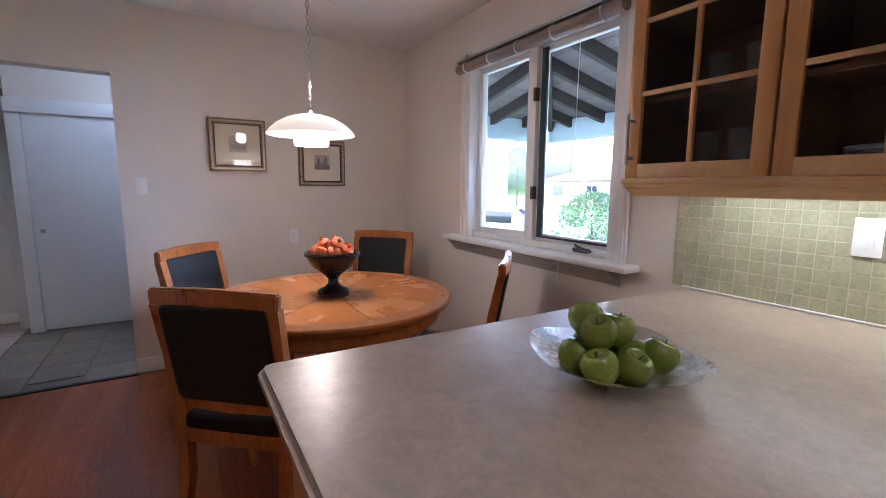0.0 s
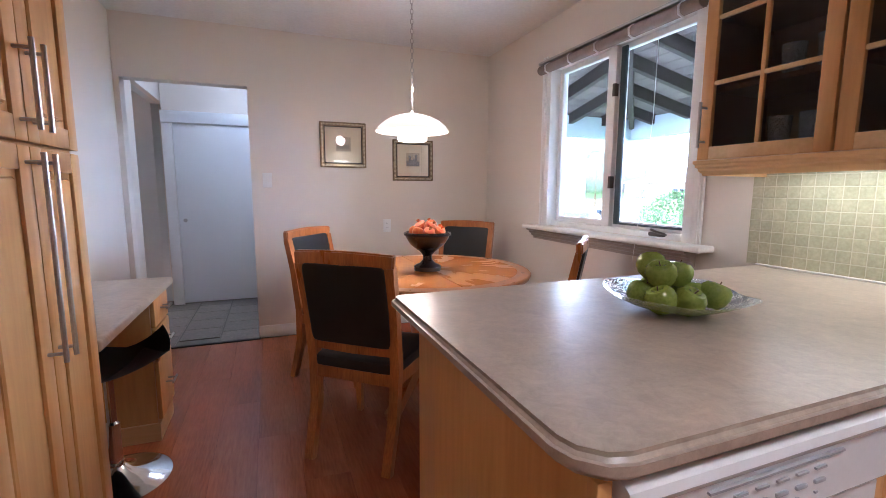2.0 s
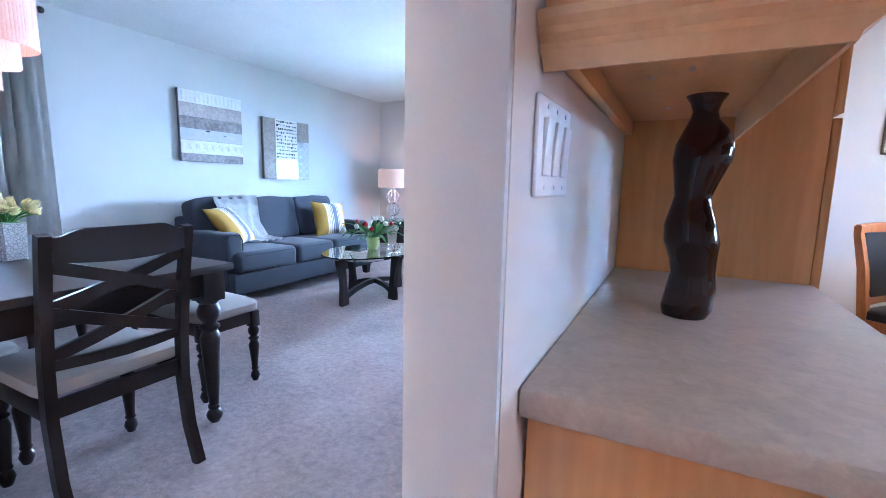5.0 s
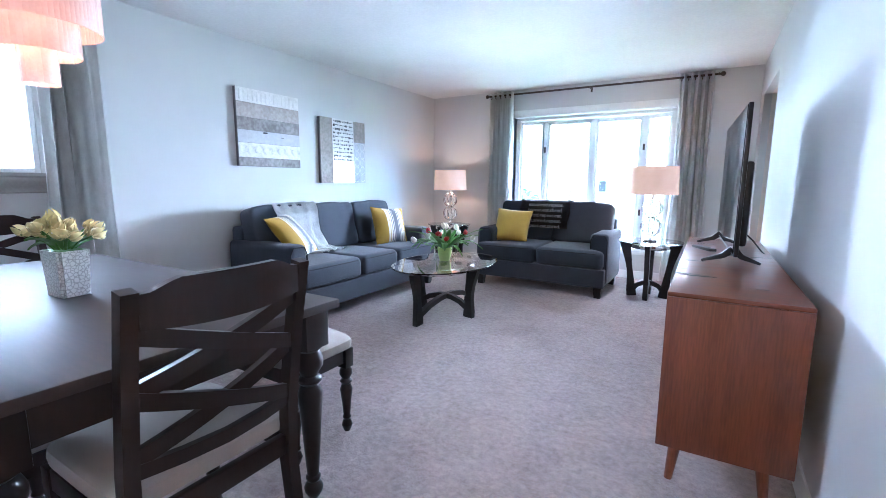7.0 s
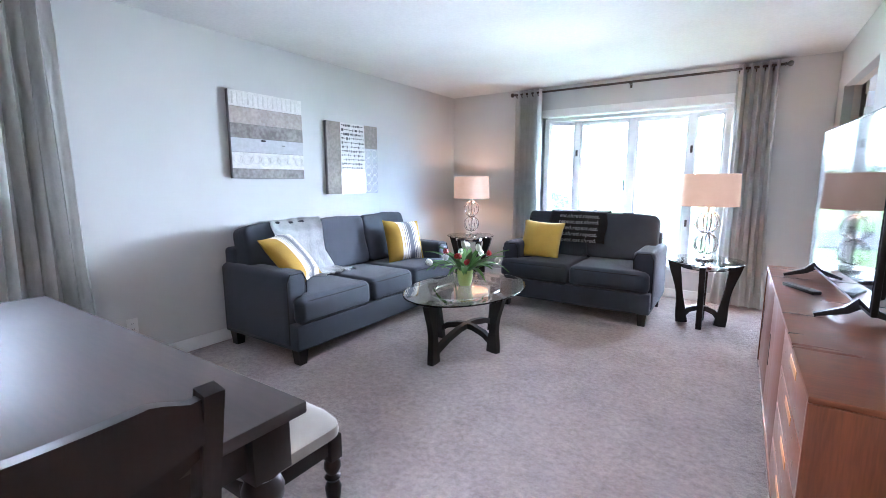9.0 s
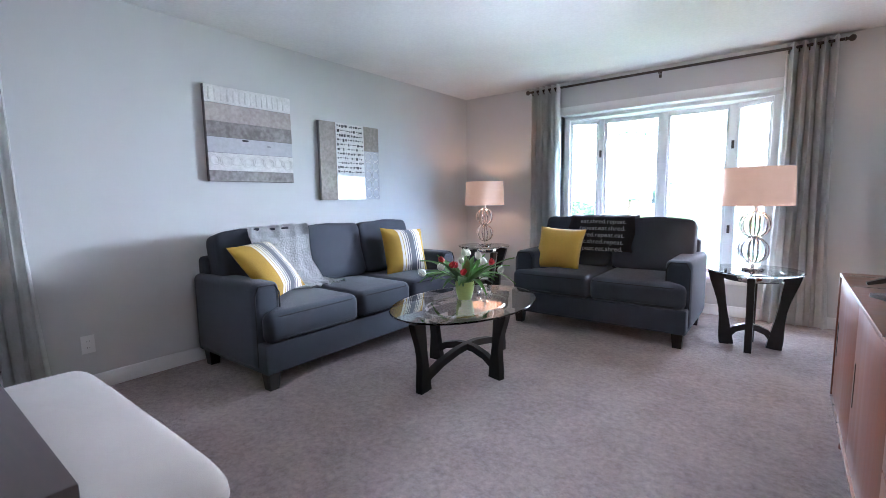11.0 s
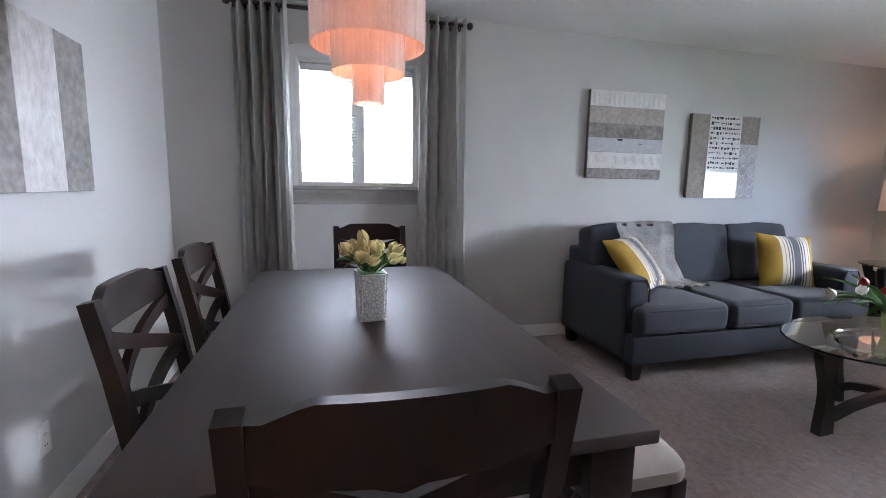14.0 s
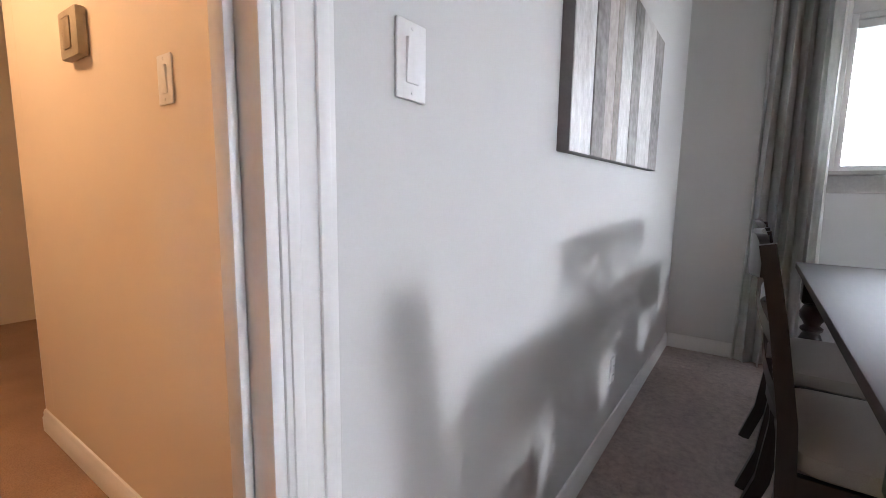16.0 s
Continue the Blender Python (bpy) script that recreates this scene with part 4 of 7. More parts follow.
part("back_panel", B(0.180, 1.742, 1.031, 1.05, 0, 0.871, 0.002), M_MAPLE, pb)
part("corner_post", B(0.158, 0.182, 0.345, 0.366, 0.0, 0.871, 0.003), M_MAPLE, pb)
part("shoe", B(0.150, 0.160, 0.345, 1.06, 0, 0.05, 0.004), M_MAPLE_H, pb)
cb = thing("base_cabinet", "maple base cabinet beside the dishwasher", "cabinet", pose(0.80, 0.37, 0))
part("body", B(0.0, 0.90, 0.022, 0.60, 0.10, 0.870), M_MAPLE, cb)
part("kick", B(0.0, 0.90, 0.09, 0.11, 0, 0.10), M_CAB_IN, cb)
panel_door(cb, 0.44, 0.58, pose(0.005, 0.02, 0.12), (0.40, 0.5, 0))
panel_door(cb, 0.44, 0.145, pose(0.005, 0.02, 0.715), (0.22, 0.07, 90), name="drawer", flat=True)
panel_door(cb, 0.44, 0.58, pose(0.455, 0.02, 0.12), (0.04, 0.5, 0))
panel_door(cb, 0.44, 0.145, pose(0.455, 0.02, 0.715), (0.22, 0.07, 90), name="drawer", flat=True)

dw = thing("dishwasher", "white built-in dishwasher with a moulded control panel", "dishwasher", pose(0.19, 0.36, 0))
part("body", B(0.002, 0.598, 0.03, 0.58, 0.10, 0.866), M_APPL, dw)
part("door", B(0.004, 0.596, -0.012, 0.029, 0.12, 0.725, 0.008), M_APPL, dw)
prof = [(0.029, 0.866), (-0.018, 0.866), (-0.030, 0.858), (-0.034, 0.845), (-0.028, 0.835), (-0.020, 0.825), (-0.024, 0.740), (-0.016, 0.729), (0.029, 0.729)]
cp = part("control_panel", extrude_profile(prof, 0.004, 0.596, "x"), M_APPL, dw)
for i in range(5):
    part("button", B(0.203 + 0.045 * i, 0.229 + 0.045 * i, -0.0268, -0.021, 0.773, 0.780, 0.002), M_PALEINK, cp)
    part("print", B(0.202 + 0.045 * i, 0.228 + 0.045 * i, -0.0262, -0.022, 0.797, 0.801), M_PALEINK, cp)
    part("indicator", B(0.205 + 0.045 * i, 0.211 + 0.045 * i, -0.0262, -0.021, 0.757, 0.761), M_PALEINK, cp)
part("vent_slot", B(0.15, 0.45, -0.0268, -0.021, 0.815, 0.819), M_PALEINK, cp)
part("badge", moved(lathe([(0, 0), (0.013, 0), (0.013, 0.003), (0, 0.003)], 20), pose(0.075, -0.022, 0.775, 90)), M_STEEL, cp, "round steel badge")
part("kick", B(0.004, 0.596, 0.05, 0.07, 0.005, 0.118), M_BLACK, dw)

# west counter run, fronts towards +x; its own frame: x along world +y, y towards the wall
wc = pose(-0.745, 0.09, 0, 0, 0, 90)
bc = thing("base_cabinet", "maple base cabinet with drawers under the short counter", "cabinet", wc)
part("body", B(0.0, 0.893, 0.022, 0.45, 0.10, 0.870), M_MAPLE, bc)
part("kick", B(0.0, 0.893, 0.06, 0.08, 0, 0.10), M_CAB_IN, bc)
for x0 in (0.004, 0.452):
    panel_door(bc, 0.436, 0.16, pose(x0, 0.02, 0.700), (0.218, 0.08, 90), name="drawer", flat=True)
    panel_door(bc, 0.436, 0.27, pose(x0, 0.02, 0.420), (0.218, 0.16, 90), name="drawer", flat=True, hl=0.16)
    panel_door(bc, 0.436, 0.29, pose(x0, 0.02, 0.115), (0.218, 0.18, 90), name="drawer", flat=True, hl=0.16)
wt = thing("side_worktop", "mottled beige laminate worktop of the short counter", "worktop")
part("top", B(-1.198, -0.722, 0.055, 0.983, 0.872, 0.91, 0.005, 2), M_COUNTER, wt)
part("edge_strip", B(-0.7225, -0.7185, 0.070, 0.982, 0.876, 0.905, 0.002), mat("pale_laminate", (0.52, 0.46, 0.39), (0.42, 0.365, 0.30), 0.3, big=11, fine=48), wt, "pale laminate edge band")
uc = thing("wall_cabinet", "maple wall cabinet with glazed doors over the short counter", "cabinet", pose(-0.885, 0.085, 1.335, 0, 0, 90))
part("body", carcass(0.896, 0.312, 0.86), M_MAPLE, uc)
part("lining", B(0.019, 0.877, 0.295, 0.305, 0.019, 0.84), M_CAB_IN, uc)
part("bottom_panel", B(0.02, 0.876, 0.02, 0.30, -0.004, -0.0005), M_MAPLE, uc)
for x, y in ((0.30, 0.16), (0.34, 0.22), (0.62, 0.12), (0.66, 0.20)):
    part("screw", lathe([(0, -0.010), (0.004, -0.010), (0.005, -0.006), (0.0025, -0.005), (0.0025, -0.003)], 10), M_STEEL, uc, "small steel shelf screw", pose(x, y, 0))
part("mounting_rail", B(0.10, 0.894, 0.292, 0.312, -0.040, -0.001, 0.002), M_MAPLE, uc)
glass_door(uc, 0.444, 0.86, pose(0.002, -0.001, 0), 2, 3, (0.416, 0.14))
glass_door(uc, 0.444, 0.86, pose(0.450, -0.001, 0), 2, 3, (0.028, 0.14))
v2 = thing("light_valance", "maple cove moulding under the glazed cabinet by the vase", "moulding")
part("moulding", mitred([(u * 1.25, 1.333 + z) for u, z in VAL], -1.198, -0.930, 0.098, 0.982, 1, -1), M_MAPLE_H, v2)

pt = thing("pantry_cabinet", "tall maple pantry cabinet with raised-panel doors and long bar handles", "cabinet", pose(-0.71, 0.986, 0, 0, 0, 90))
part("body", B(0.0, 0.574, 0.022, 0.487, 0.10, 2.20), M_MAPLE, pt)
part("kick", B(0.002, 0.572, 0.05, 0.07, 0, 0.10), M_MAPLE, pt)
for x0, hx in ((0.003, 0.255), (0.288, 0.028)):
    panel_door(pt, 0.282, 1.21, pose(x0, 0.020, 0.112), (hx, 0.945, 0), 0.50)
    panel_door(pt, 0.282, 0.85, pose(x0, 0.020, 1.332), (hx, 0.125, 0), 0.20)

dk = thing("built_in_desk", "maple desk with laminate top and a three-drawer pedestal", "desk", pose(-0.735, 1.562, 0, 0, 0, 90))
part("desktop", B(0.0, 1.105, -0.03, 0.462, 0.722, 0.76, 0.010, 3), M_COUNTER, dk)
part("pedestal", B(0.80, 1.085, 0.022, 0.46, 0.09, 0.721), M_MAPLE, dk)
part("plinth", B(0.79, 1.09, 0.012, 0.46, 0.0, 0.089), M_MAPLE_H, dk)
for z, h in ((0.565, 0.148), (0.405, 0.150), (0.105, 0.290)):
    panel_door(dk, 0.284, h, pose(0.801, 0.020, z), (0.142, h / 2, 90), 0.10, "drawer", True)
so = thing("bar_stool", "low chrome stool with a black shell seat tucked under the desk", "stool", pose(-0.85, 2.06, 0))
part("base", lathe([(0, 0), (0.195, 0), (0.20, 0.006), (0.15, 0.022), (0.06, 0.045), (0.03, 0.075), (0, 0.075)], 40), M_CHROME, so, "polished chrome trumpet base")
part("column", lathe([(0, 0.07), (0.027, 0.07), (0.027, 0.26), (0.018, 0.27), (0.018, 0.46), (0, 0.46)], 20), M_CHROME, so)
bm = bmesh.new()
g = []
for i in range(17):
    row = []
    for j in range(17):
        u, v = -1 + i / 8, -1 + j / 8
        row.append(bm.verts.new((0.21 * u * math.sqrt(1 - 0.42 * v * v), 0.21 * v * math.sqrt(1 - 0.42 * u * u), 0.47 + 0.045 * (u * u) + 0.075 * max(0, v) ** 2 + 0.03 * abs(u * v))))
    g.append(row)
for i in range(16):
    for j in range(16):
        bm.faces.new((g[i][j], g[i + 1][j], g[i + 1][j + 1], g[i][j + 1]))
bmesh.ops.solidify(bm, geom=bm.faces[:], thickness=0.03)
part("seat", bm, M_LEATHER, so, "black vinyl shell seat", pose(0.015, 0, 0, 0, 0, -90))


# ---- switches and outlets ----
def rocker(name, m, gangs, label, category, material=M_WHITE):
    """A wall plate in the xz plane, front towards -y."""
    t = thing(name, label, category, m)
    w = 0.070 + 0.046 * (gangs - 1)
    part("plate", B(-w / 2, w / 2, -0.006, 0, -0.058, 0.058, 0.003), material, t)
    for i in range(gangs):
        x = (i - (gangs - 1) / 2) * 0.046
        part("rocker", moved(B(-0.016, 0.016, -0.005, 0.004, -0.033, 0.033, 0.002), pose(x, -0.0055, 0, 4)), material, t)
        for z in (-0.047, 0.047):
            part("screw", moved(lathe([(0, 0), (0.003, 0), (0.003, 0.001), (0, 0.001)], 10), pose(x, -0.006, z, 90)), material, t)


def outlet(m, label):
    t = thing("wall_outlet", label, "outlet", m)
    part("plate", B(-0.035, 0.035, -0.005, 0, -0.057, 0.057, 0.003), M_WHITE, t)
    for z in (-0.02, 0.02):
        s = part("socket", moved(lathe([(0, 0), (0.015, 0), (0.016, 0.002), (0, 0.002)], 18), pose(0, -0.005, z, 90)), M_WHITE, t)
        for x in (-0.006, 0.006):
            part("slot", B(x - 0.001, x + 0.001, -0.0078, -0.006, z - 0.004, z + 0.004), M_BLACK, s)


rocker("light_switch", pose(-0.212, YN - 0.0005, 1.30), 1, "white double rocker switch on the cream wall", "switch")
rocker("light_switch", pose(XE - 0.0125, 0.68, 1.17, 0, 0, -90), 1, "white rocker switch on the tiled backsplash", "switch")
rocker("light_switch", pose(XK + 0.0005, 0.153, 1.19, 0, 0, 90), 3, "white three-gang rocker switch above the counter", "switch")
rocker("light_switch", pose(-2.545, YS + 0.0005, 1.285, 0, 0, 180), 1, "white rocker switch beside the hall opening", "switch")
rocker("light_switch", pose(-2.5195, -1.44, 1.345, 0, 0, 90), 1, "ivory switch on the warm hall wall", "switch")
outlet(pose(0.77, YN - 0.0005, 0.91), "white duplex outlet low on the cream wall")
outlet(pose(XW + 0.0005, 1.552, 0.30, 0, 0, 90), "white duplex outlet low on the greige wall")
outlet(pose(-3.95, YS + 0.0005, 0.32, 0, 0, 180), "white duplex outlet low on the greige wall by the table")
th = thing("thermostat", "beige rectangular thermostat on the hall wall", "thermostat", pose(-2.5195, -1.98, 1.54, 0, 0, 90))
part("cover", B(-0.075, 0.075, -0.03, 0, -0.07, 0.07, 0.008), M_THERMO, th)
part("dial", B(-0.03, 0.03, -0.034, -0.029, -0.045, 0.045, 0.004), mat("tan_plastic", (0.33, 0.27, 0.19), None, 0.4), th)


# ---- pictures over the breakfast table ----
def picture(m, w, h, label, scene_kind):
    p = thing("framed_picture", label, "picture", m, "framed prints")
    f = 0.034
    bm = bmesh.new()
    for x0, x1, z0, z1 in ((-w / 2, -w / 2 + f, -h / 2, h / 2), (w / 2 - f, w / 2, -h / 2, h / 2), (-w / 2 + f, w / 2 - f, -h / 2, -h / 2 + f), (-w / 2 + f, w / 2 - f, h / 2 - f, h / 2)):
        box(bm, x0, x1, -0.022, 0, z0, z1, 0.005)
    fr = part("frame", bm, M_FRAMEGOLD, p, "antique gold beaded frame")
    bm = bmesh.new()
    k = 0
    for z in (-h / 2 + f * 0.55, h / 2 - f * 0.55):
        n = int((w - f) / 0.011)
        for i in range(n):
            x = -w / 2 + f / 2 + (w - f) * (i + 0.5) / n
            box(bm, x - 0.0035, x + 0.0035, -0.026, -0.02, z - 0.006, z + 0.006)
    for x in (-w / 2 + f * 0.55, w / 2 - f * 0.55):
        n = int((h - f) / 0.011)
        for i in range(n):
            z = -h / 2 + f / 2 + (h - f) * (i + 0.5) / n
            box(bm, x - 0.006, x + 0.006, -0.0262, -0.02, z - 0.0035, z + 0.0035)
    tagged(part("beading", bm, mat("pale_gold", (0.55, 0.47, 0.34), None, 0.35, 0.7), fr), kind="stuff")
    bm = bmesh.new()
    g = f + 0.008
    for x0, x1, z0, z1 in ((-w / 2 + f, -w / 2 + g, -h / 2 + f, h / 2 - f), (w / 2 - g, w / 2 - f, -h / 2 + f, h / 2 - f), (-w / 2 + g, w / 2 - g, -h / 2 + f, -h / 2 + g), (-w / 2 + g, w / 2 - g, h / 2 - g, h / 2 - f)):
        box(bm, x0, x1, -0.018, -0.002, z0, z1)
    part("inner_lip", bm, M_FRAMEDK, p)
    part("mat_board", B(-w / 2 + g, w / 2 - g, -0.010, -0.002, -h / 2 + g, h / 2 - g), M_MATBOARD, p, "cream mat board behind glass")
    gz = part("glazing", B(-w / 2 + g, w / 2 - g, -0.0160, -0.0145, -h / 2 + g, h / 2 - g), M_PGLASS, p, "clear picture glass")
    gz.visible_shadow = False
    pr = part("print", B(-0.062, 0.062, -0.0118, -0.0101, -0.052, 0.066), M_PRINT, p, "small sepia print")
    if scene_kind:
        for x, hh in ((-0.05, 0.045), (-0.03, 0.09), (-0.012, 0.05), (0.012, 0.065), (0.03, 0.10), (0.048, 0.04)):
            part("spire", B(x - 0.011, x + 0.011, -0.0128, -0.0119, -0.048, -0.048 + hh), M_GREYINK, pr)
    else:
        part("roofline", B(-0.05, 0.05, -0.0128, -0.0119, -0.03, 0.005), M_ARTT, pr)
        part("tower", B(-0.01, 0.012, -0.0128, -0.0119, 0.006, 0.04), M_ARTT, pr)


picture(pose(0.398, YN - 0.001, 1.600), 0.385, 0.375, "small sepia print in a square antique gold frame", 0)
picture(pose(1.012, YN - 0.001, 1.488), 0.375, 0.360, "small print of dark spires in an antique gold frame", 1)

# ---- pendant over the breakfast table ----
pd = thing("pendant_lamp", "opal glass pendant lamp lit, hanging on a chain", "lamp", pose(0.58, 2.45, 0))
dome = [(0.035, 1.652), (0.070, 1.648), (0.115, 1.634), (0.160, 1.610), (0.192, 1.583), (0.210, 1.558), (0.206, 1.554), (0.188, 1.577), (0.156, 1.603), (0.112, 1.626), (0.070, 1.640), (0.035, 1.644)]
part("shade", lathe(dome, 48), M_OPAL, pd, "opal glass dome")
part("cup", lathe([(0.083, 1.580), (0.083, 1.514), (0.078, 1.504), (0.0, 1.504)], 36), M_OPAL2, pd, "glowing opal glass cup")
part("cap", lathe([(0, 1.672), (0.008, 1.672), (0.012, 1.666), (0.020, 1.656), (0.036, 1.649), (0, 1.649)], 24), M_STEEL, pd, "brushed metal cap")
link = None
z = 1.686
i = 0
while z < 2.42:
    lm = pose(0, 0, z, 0, 0, 90 * (i % 2))
    if link is None:
        link = part("chain_link", tube([(0.008 * math.cos(a), 0, 0.016 * math.sin(a)) for a in [q * math.pi / 6 for q in range(12)]], 0.0022, 5, None, True), M_STEEL, pd, "", lm)
    else:
        again(link, lm)
    z, i = z + 0.026, i + 1
part("hook", tube([(0, 0, 2.42), (0, 0, 2.452)], 0.004, 6), M_STEEL, pd)
bm = tube([(0, 0.0, 2.415), (-0.05, -0.01, 2.36), (-0.10, -0.02, 2.345), (-0.16, -0.03, 2.38), (-0.19, -0.04, 2.452)], 0.004, 6)
part("swag_chain", bm, M_STEEL, pd, "loose swag of chain")
part("canopy", lathe([(0, 2.459), (0.05, 2.459), (0.046, 2.44), (0, 2.43)], 24), M_WHITE, pd, "", pose(-0.19, -0.04, 0))


# ---- breakfast table and chairs ----
tb = thing("round_table", "round honey-cherry pedestal table with a sunburst veneer top", "table", pose(0.655, 2.42, 0))
part("rim", lathe([(0.50, 0.722), (0.595, 0.722), (0.603, 0.728), (0.606, 0.738), (0.612, 0.744), (0.612, 0.752), (0.604, 0.759), (0.535, 0.7600), (0.535, 0.755), (0.50, 0.752)], 72), M_CHERRY, tb)
wedge = None
N = 8
for i in range(N):
    if wedge is None:
        bm = bmesh.new()
        k = 8
        a0, a1 = 0.004, 2 * math.pi / N - 0.004
        lo = [bm.verts.new((0, 0, 0.745))] + [bm.verts.new((0.534 * math.cos(a0 + (a1 - a0) * q / k), 0.534 * math.sin(a0 + (a1 - a0) * q / k), 0.745)) for q in range(k + 1)]
        hi = [bm.verts.new((v.co.x, v.co.y, 0.7597)) for v in lo]
        bm.faces.new(lo), bm.faces.new(hi)
        for q in range(len(lo)):
            j = (q + 1) % len(lo)
            bm.faces.new((lo[q], lo[j], hi[j], hi[q]))
        wedge = part("veneer_wedge", bm, M_TABLETOP, tb, "", pose(0, 0, 0))
    else:
        again(wedge, pose(0, 0, 0, 0, 0, 360 / N * i))
part("under_top", lathe([(0, 0.735), (0.52, 0.735), (0.52, 0.7445), (0, 0.7445)], 48), M_CHERRY, tb)
part("apron", lathe([(0.545, 0.7215), (0.55, 0.655), (0.545, 0.648), (0.53, 0.648), (0.528, 0.7215)], 64), M_CHERRY, tb)
part("pedestal", lathe([(0, 0.72), (0.12, 0.72), (0.12, 0.70), (0.06, 0.66), (0.055, 0.60), (0.085, 0.52), (0.10, 0.42), (0.085, 0.32), (0.06, 0.27), (0.085, 0.24), (0.085, 0.16), (0, 0.16)], 32), M_CHERRY, tb)
foot = None
for i in range(4):
    fm = pose(0, 0, 0, 0, 0, 45 + 90 * i)
    if foot is None:
        foot = part("foot", bar([(0.04, 0, 0.20), (0.16, 0, 0.20), (0.27, 0, 0.13), (0.37, 0, 0.06), (0.44, 0, 0.03)], 0.06, [0.09, 0.085, 0.075, 0.06, 0.06], None, (0, 0, 1)), M_CHERRY, tb, "", fm)
    else:
        again(foot, fm)


def dining_chair_kitchen(m):
    """Seat towards +y of its own frame, backrest at -y."""
    c = thing("dining_chair", "honey-cherry dining chair with black leather back and seat", "chair", m, "chairs round the breakfast table")
    W = 0.208
    for s in (-1, 1):
        part("back_post", bar([(s * (W - 0.012), -0.225 - 0.05, 0.0), (s * (W - 0.008), -0.205, 0.25), (s * W, -0.195, 0.46), (s * (W + 0.004), -0.225, 0.72), (s * (W + 0.010), -0.264, 0.912)], 0.042, [0.036, 0.042, 0.044, 0.040, 0.034], None, (0, 1, 0)), M_CHERRY, c)
        part("front_leg", bar([(s * 0.215, 0.205, 0.0), (s * 0.213, 0.20, 0.20), (s * 0.21, 0.20, 0.435)], [0.028, 0.034, 0.044], [0.028, 0.034, 0.044], None, (0, 1, 0)), M_CHERRY, c)
        part("side_rail", B(s * 0.21 - 0.011, s * 0.21 + 0.011, -0.19, 0.19, 0.375, 0.435, 0.003), M_CHERRY, c)
    top = [(-W - 0.031, -0.266, 0.934), (-W * 0.5, -0.278, 0.941), (0, -0.282, 0.944), (W * 0.5, -0.278, 0.941), (W + 0.031, -0.266, 0.934)]
    rail = bar(top, 0.034, 0.062, None, (0, 0, 1))
    bmesh.ops.bevel(rail, geom=rail.edges[:], offset=0.007, segments=2, affect="EDGES")
    part("top_rail", rail, M_CHERRY, c)
    part("lower_rail", bar([(-W, -0.198, 0.535), (0, -0.212, 0.535), (W, -0.198, 0.535)], 0.024, 0.05, None, (0, 0, 1)), M_CHERRY, c)
    part("front_rail", B(-0.20, 0.20, 0.188, 0.21, 0.375, 0.435, 0.003), M_CHERRY, c)
    part("rear_rail", B(-0.205, 0.205, -0.215, -0.19, 0.375, 0.435, 0.003), M_CHERRY, c)
    bk = puff(W - 0.010, 0.024, 0.186, 0.12, 0.14, 64, 24)
    part("backrest", moved(bk, pose(0, -0.238, 0.735, 10.5)), M_LEATHER, c, "black leather upholstered back")
    part("seat", moved(puff(0.222, 0.222, 0.034, 0.35, 0.22, 32, 12, 0.25), pose(0, 0.0, 0.455)), M_LEATHER, c, "black leather seat pad")
    return c


# from the back's middle, each chair faces the table
def seat_at(bx, by, ang):
    m = pose(0, 0, 0, 0, 0, ang)
    o = m @ Vector((0, 0.27, 0))
    return pose(bx + o.x, by + o.y, 0, 0, 0, ang)


ch = dining_chair_kitchen(seat_at(0.075, 1.815, -41))
copy_thing(ch, seat_at(0.03, 3.075, -130))
copy_thing(ch, seat_at(1.34, 3.36, 134))
copy_thing(ch, seat_at(1.395, 1.93, 48))

# bowl of fruit
fb = thing("footed_bowl", "dark turned-wood pedestal bowl on the breakfast table", "bowl", pose(0.648, 2.385, 0.7602))
part("body", lathe([(0, 0), (0.078, 0), (0.080, 0.022), (0.070, 0.032), (0.045, 0.042), (0.028, 0.062), (0.026, 0.085), (0.040, 0.105), (0.062, 0.122), (0.098, 0.150), (0.124, 0.190), (0.134, 0.222), (0.128, 0.224), (0.118, 0.195), (0.09, 0.160), (0.04, 0.140), (0, 0.138)], 40), M_BOWL, fb)
part("band", lathe([(0.1335, 0.206), (0.137, 0.206), (0.1385, 0.218), (0.1345, 0.218)], 40), M_BLACK, fb, "carved dark rim band")
rnd = random.Random(5)
fruit = None
spots = [(0.075 * math.cos(a), 0.075 * math.sin(a), 0.222) for a in [k * 2 * math.pi / 7 for k in range(7)]] + [(0.03, 0.02, 0.258), (-0.035, 0.01, 0.255), (0.0, -0.045, 0.25), (0.0, 0.0, 0.20)]
for k, (x, y, z) in enumerate(spots):
    m = pose(0.648 + x, 2.385 + y, 0.7602 + z, rnd.uniform(-40, 40), rnd.uniform(-40, 40), rnd.uniform(0, 360))
    if fruit is None:
        fruit = thing("decorative_fruit", "red and orange decorative pomegranate in the pedestal bowl", "fruit", m, "fruit in the pedestal bowl")
        part("flesh", lathe([(0, -0.034), (0.016, -0.033), (0.031, -0.018), (0.037, 0.004), (0.030, 0.024), (0.014, 0.032), (0.005, 0.032), (0, 0.030)], 20), M_REDF, fruit)
        part("crown", lathe([(0.007, 0.029), (0.006, 0.036), (0.012, 0.046), (0.008, 0.038), (0, 0.034)], 6), M_REDF, fruit)
    else:
        copy_thing(fruit, m)

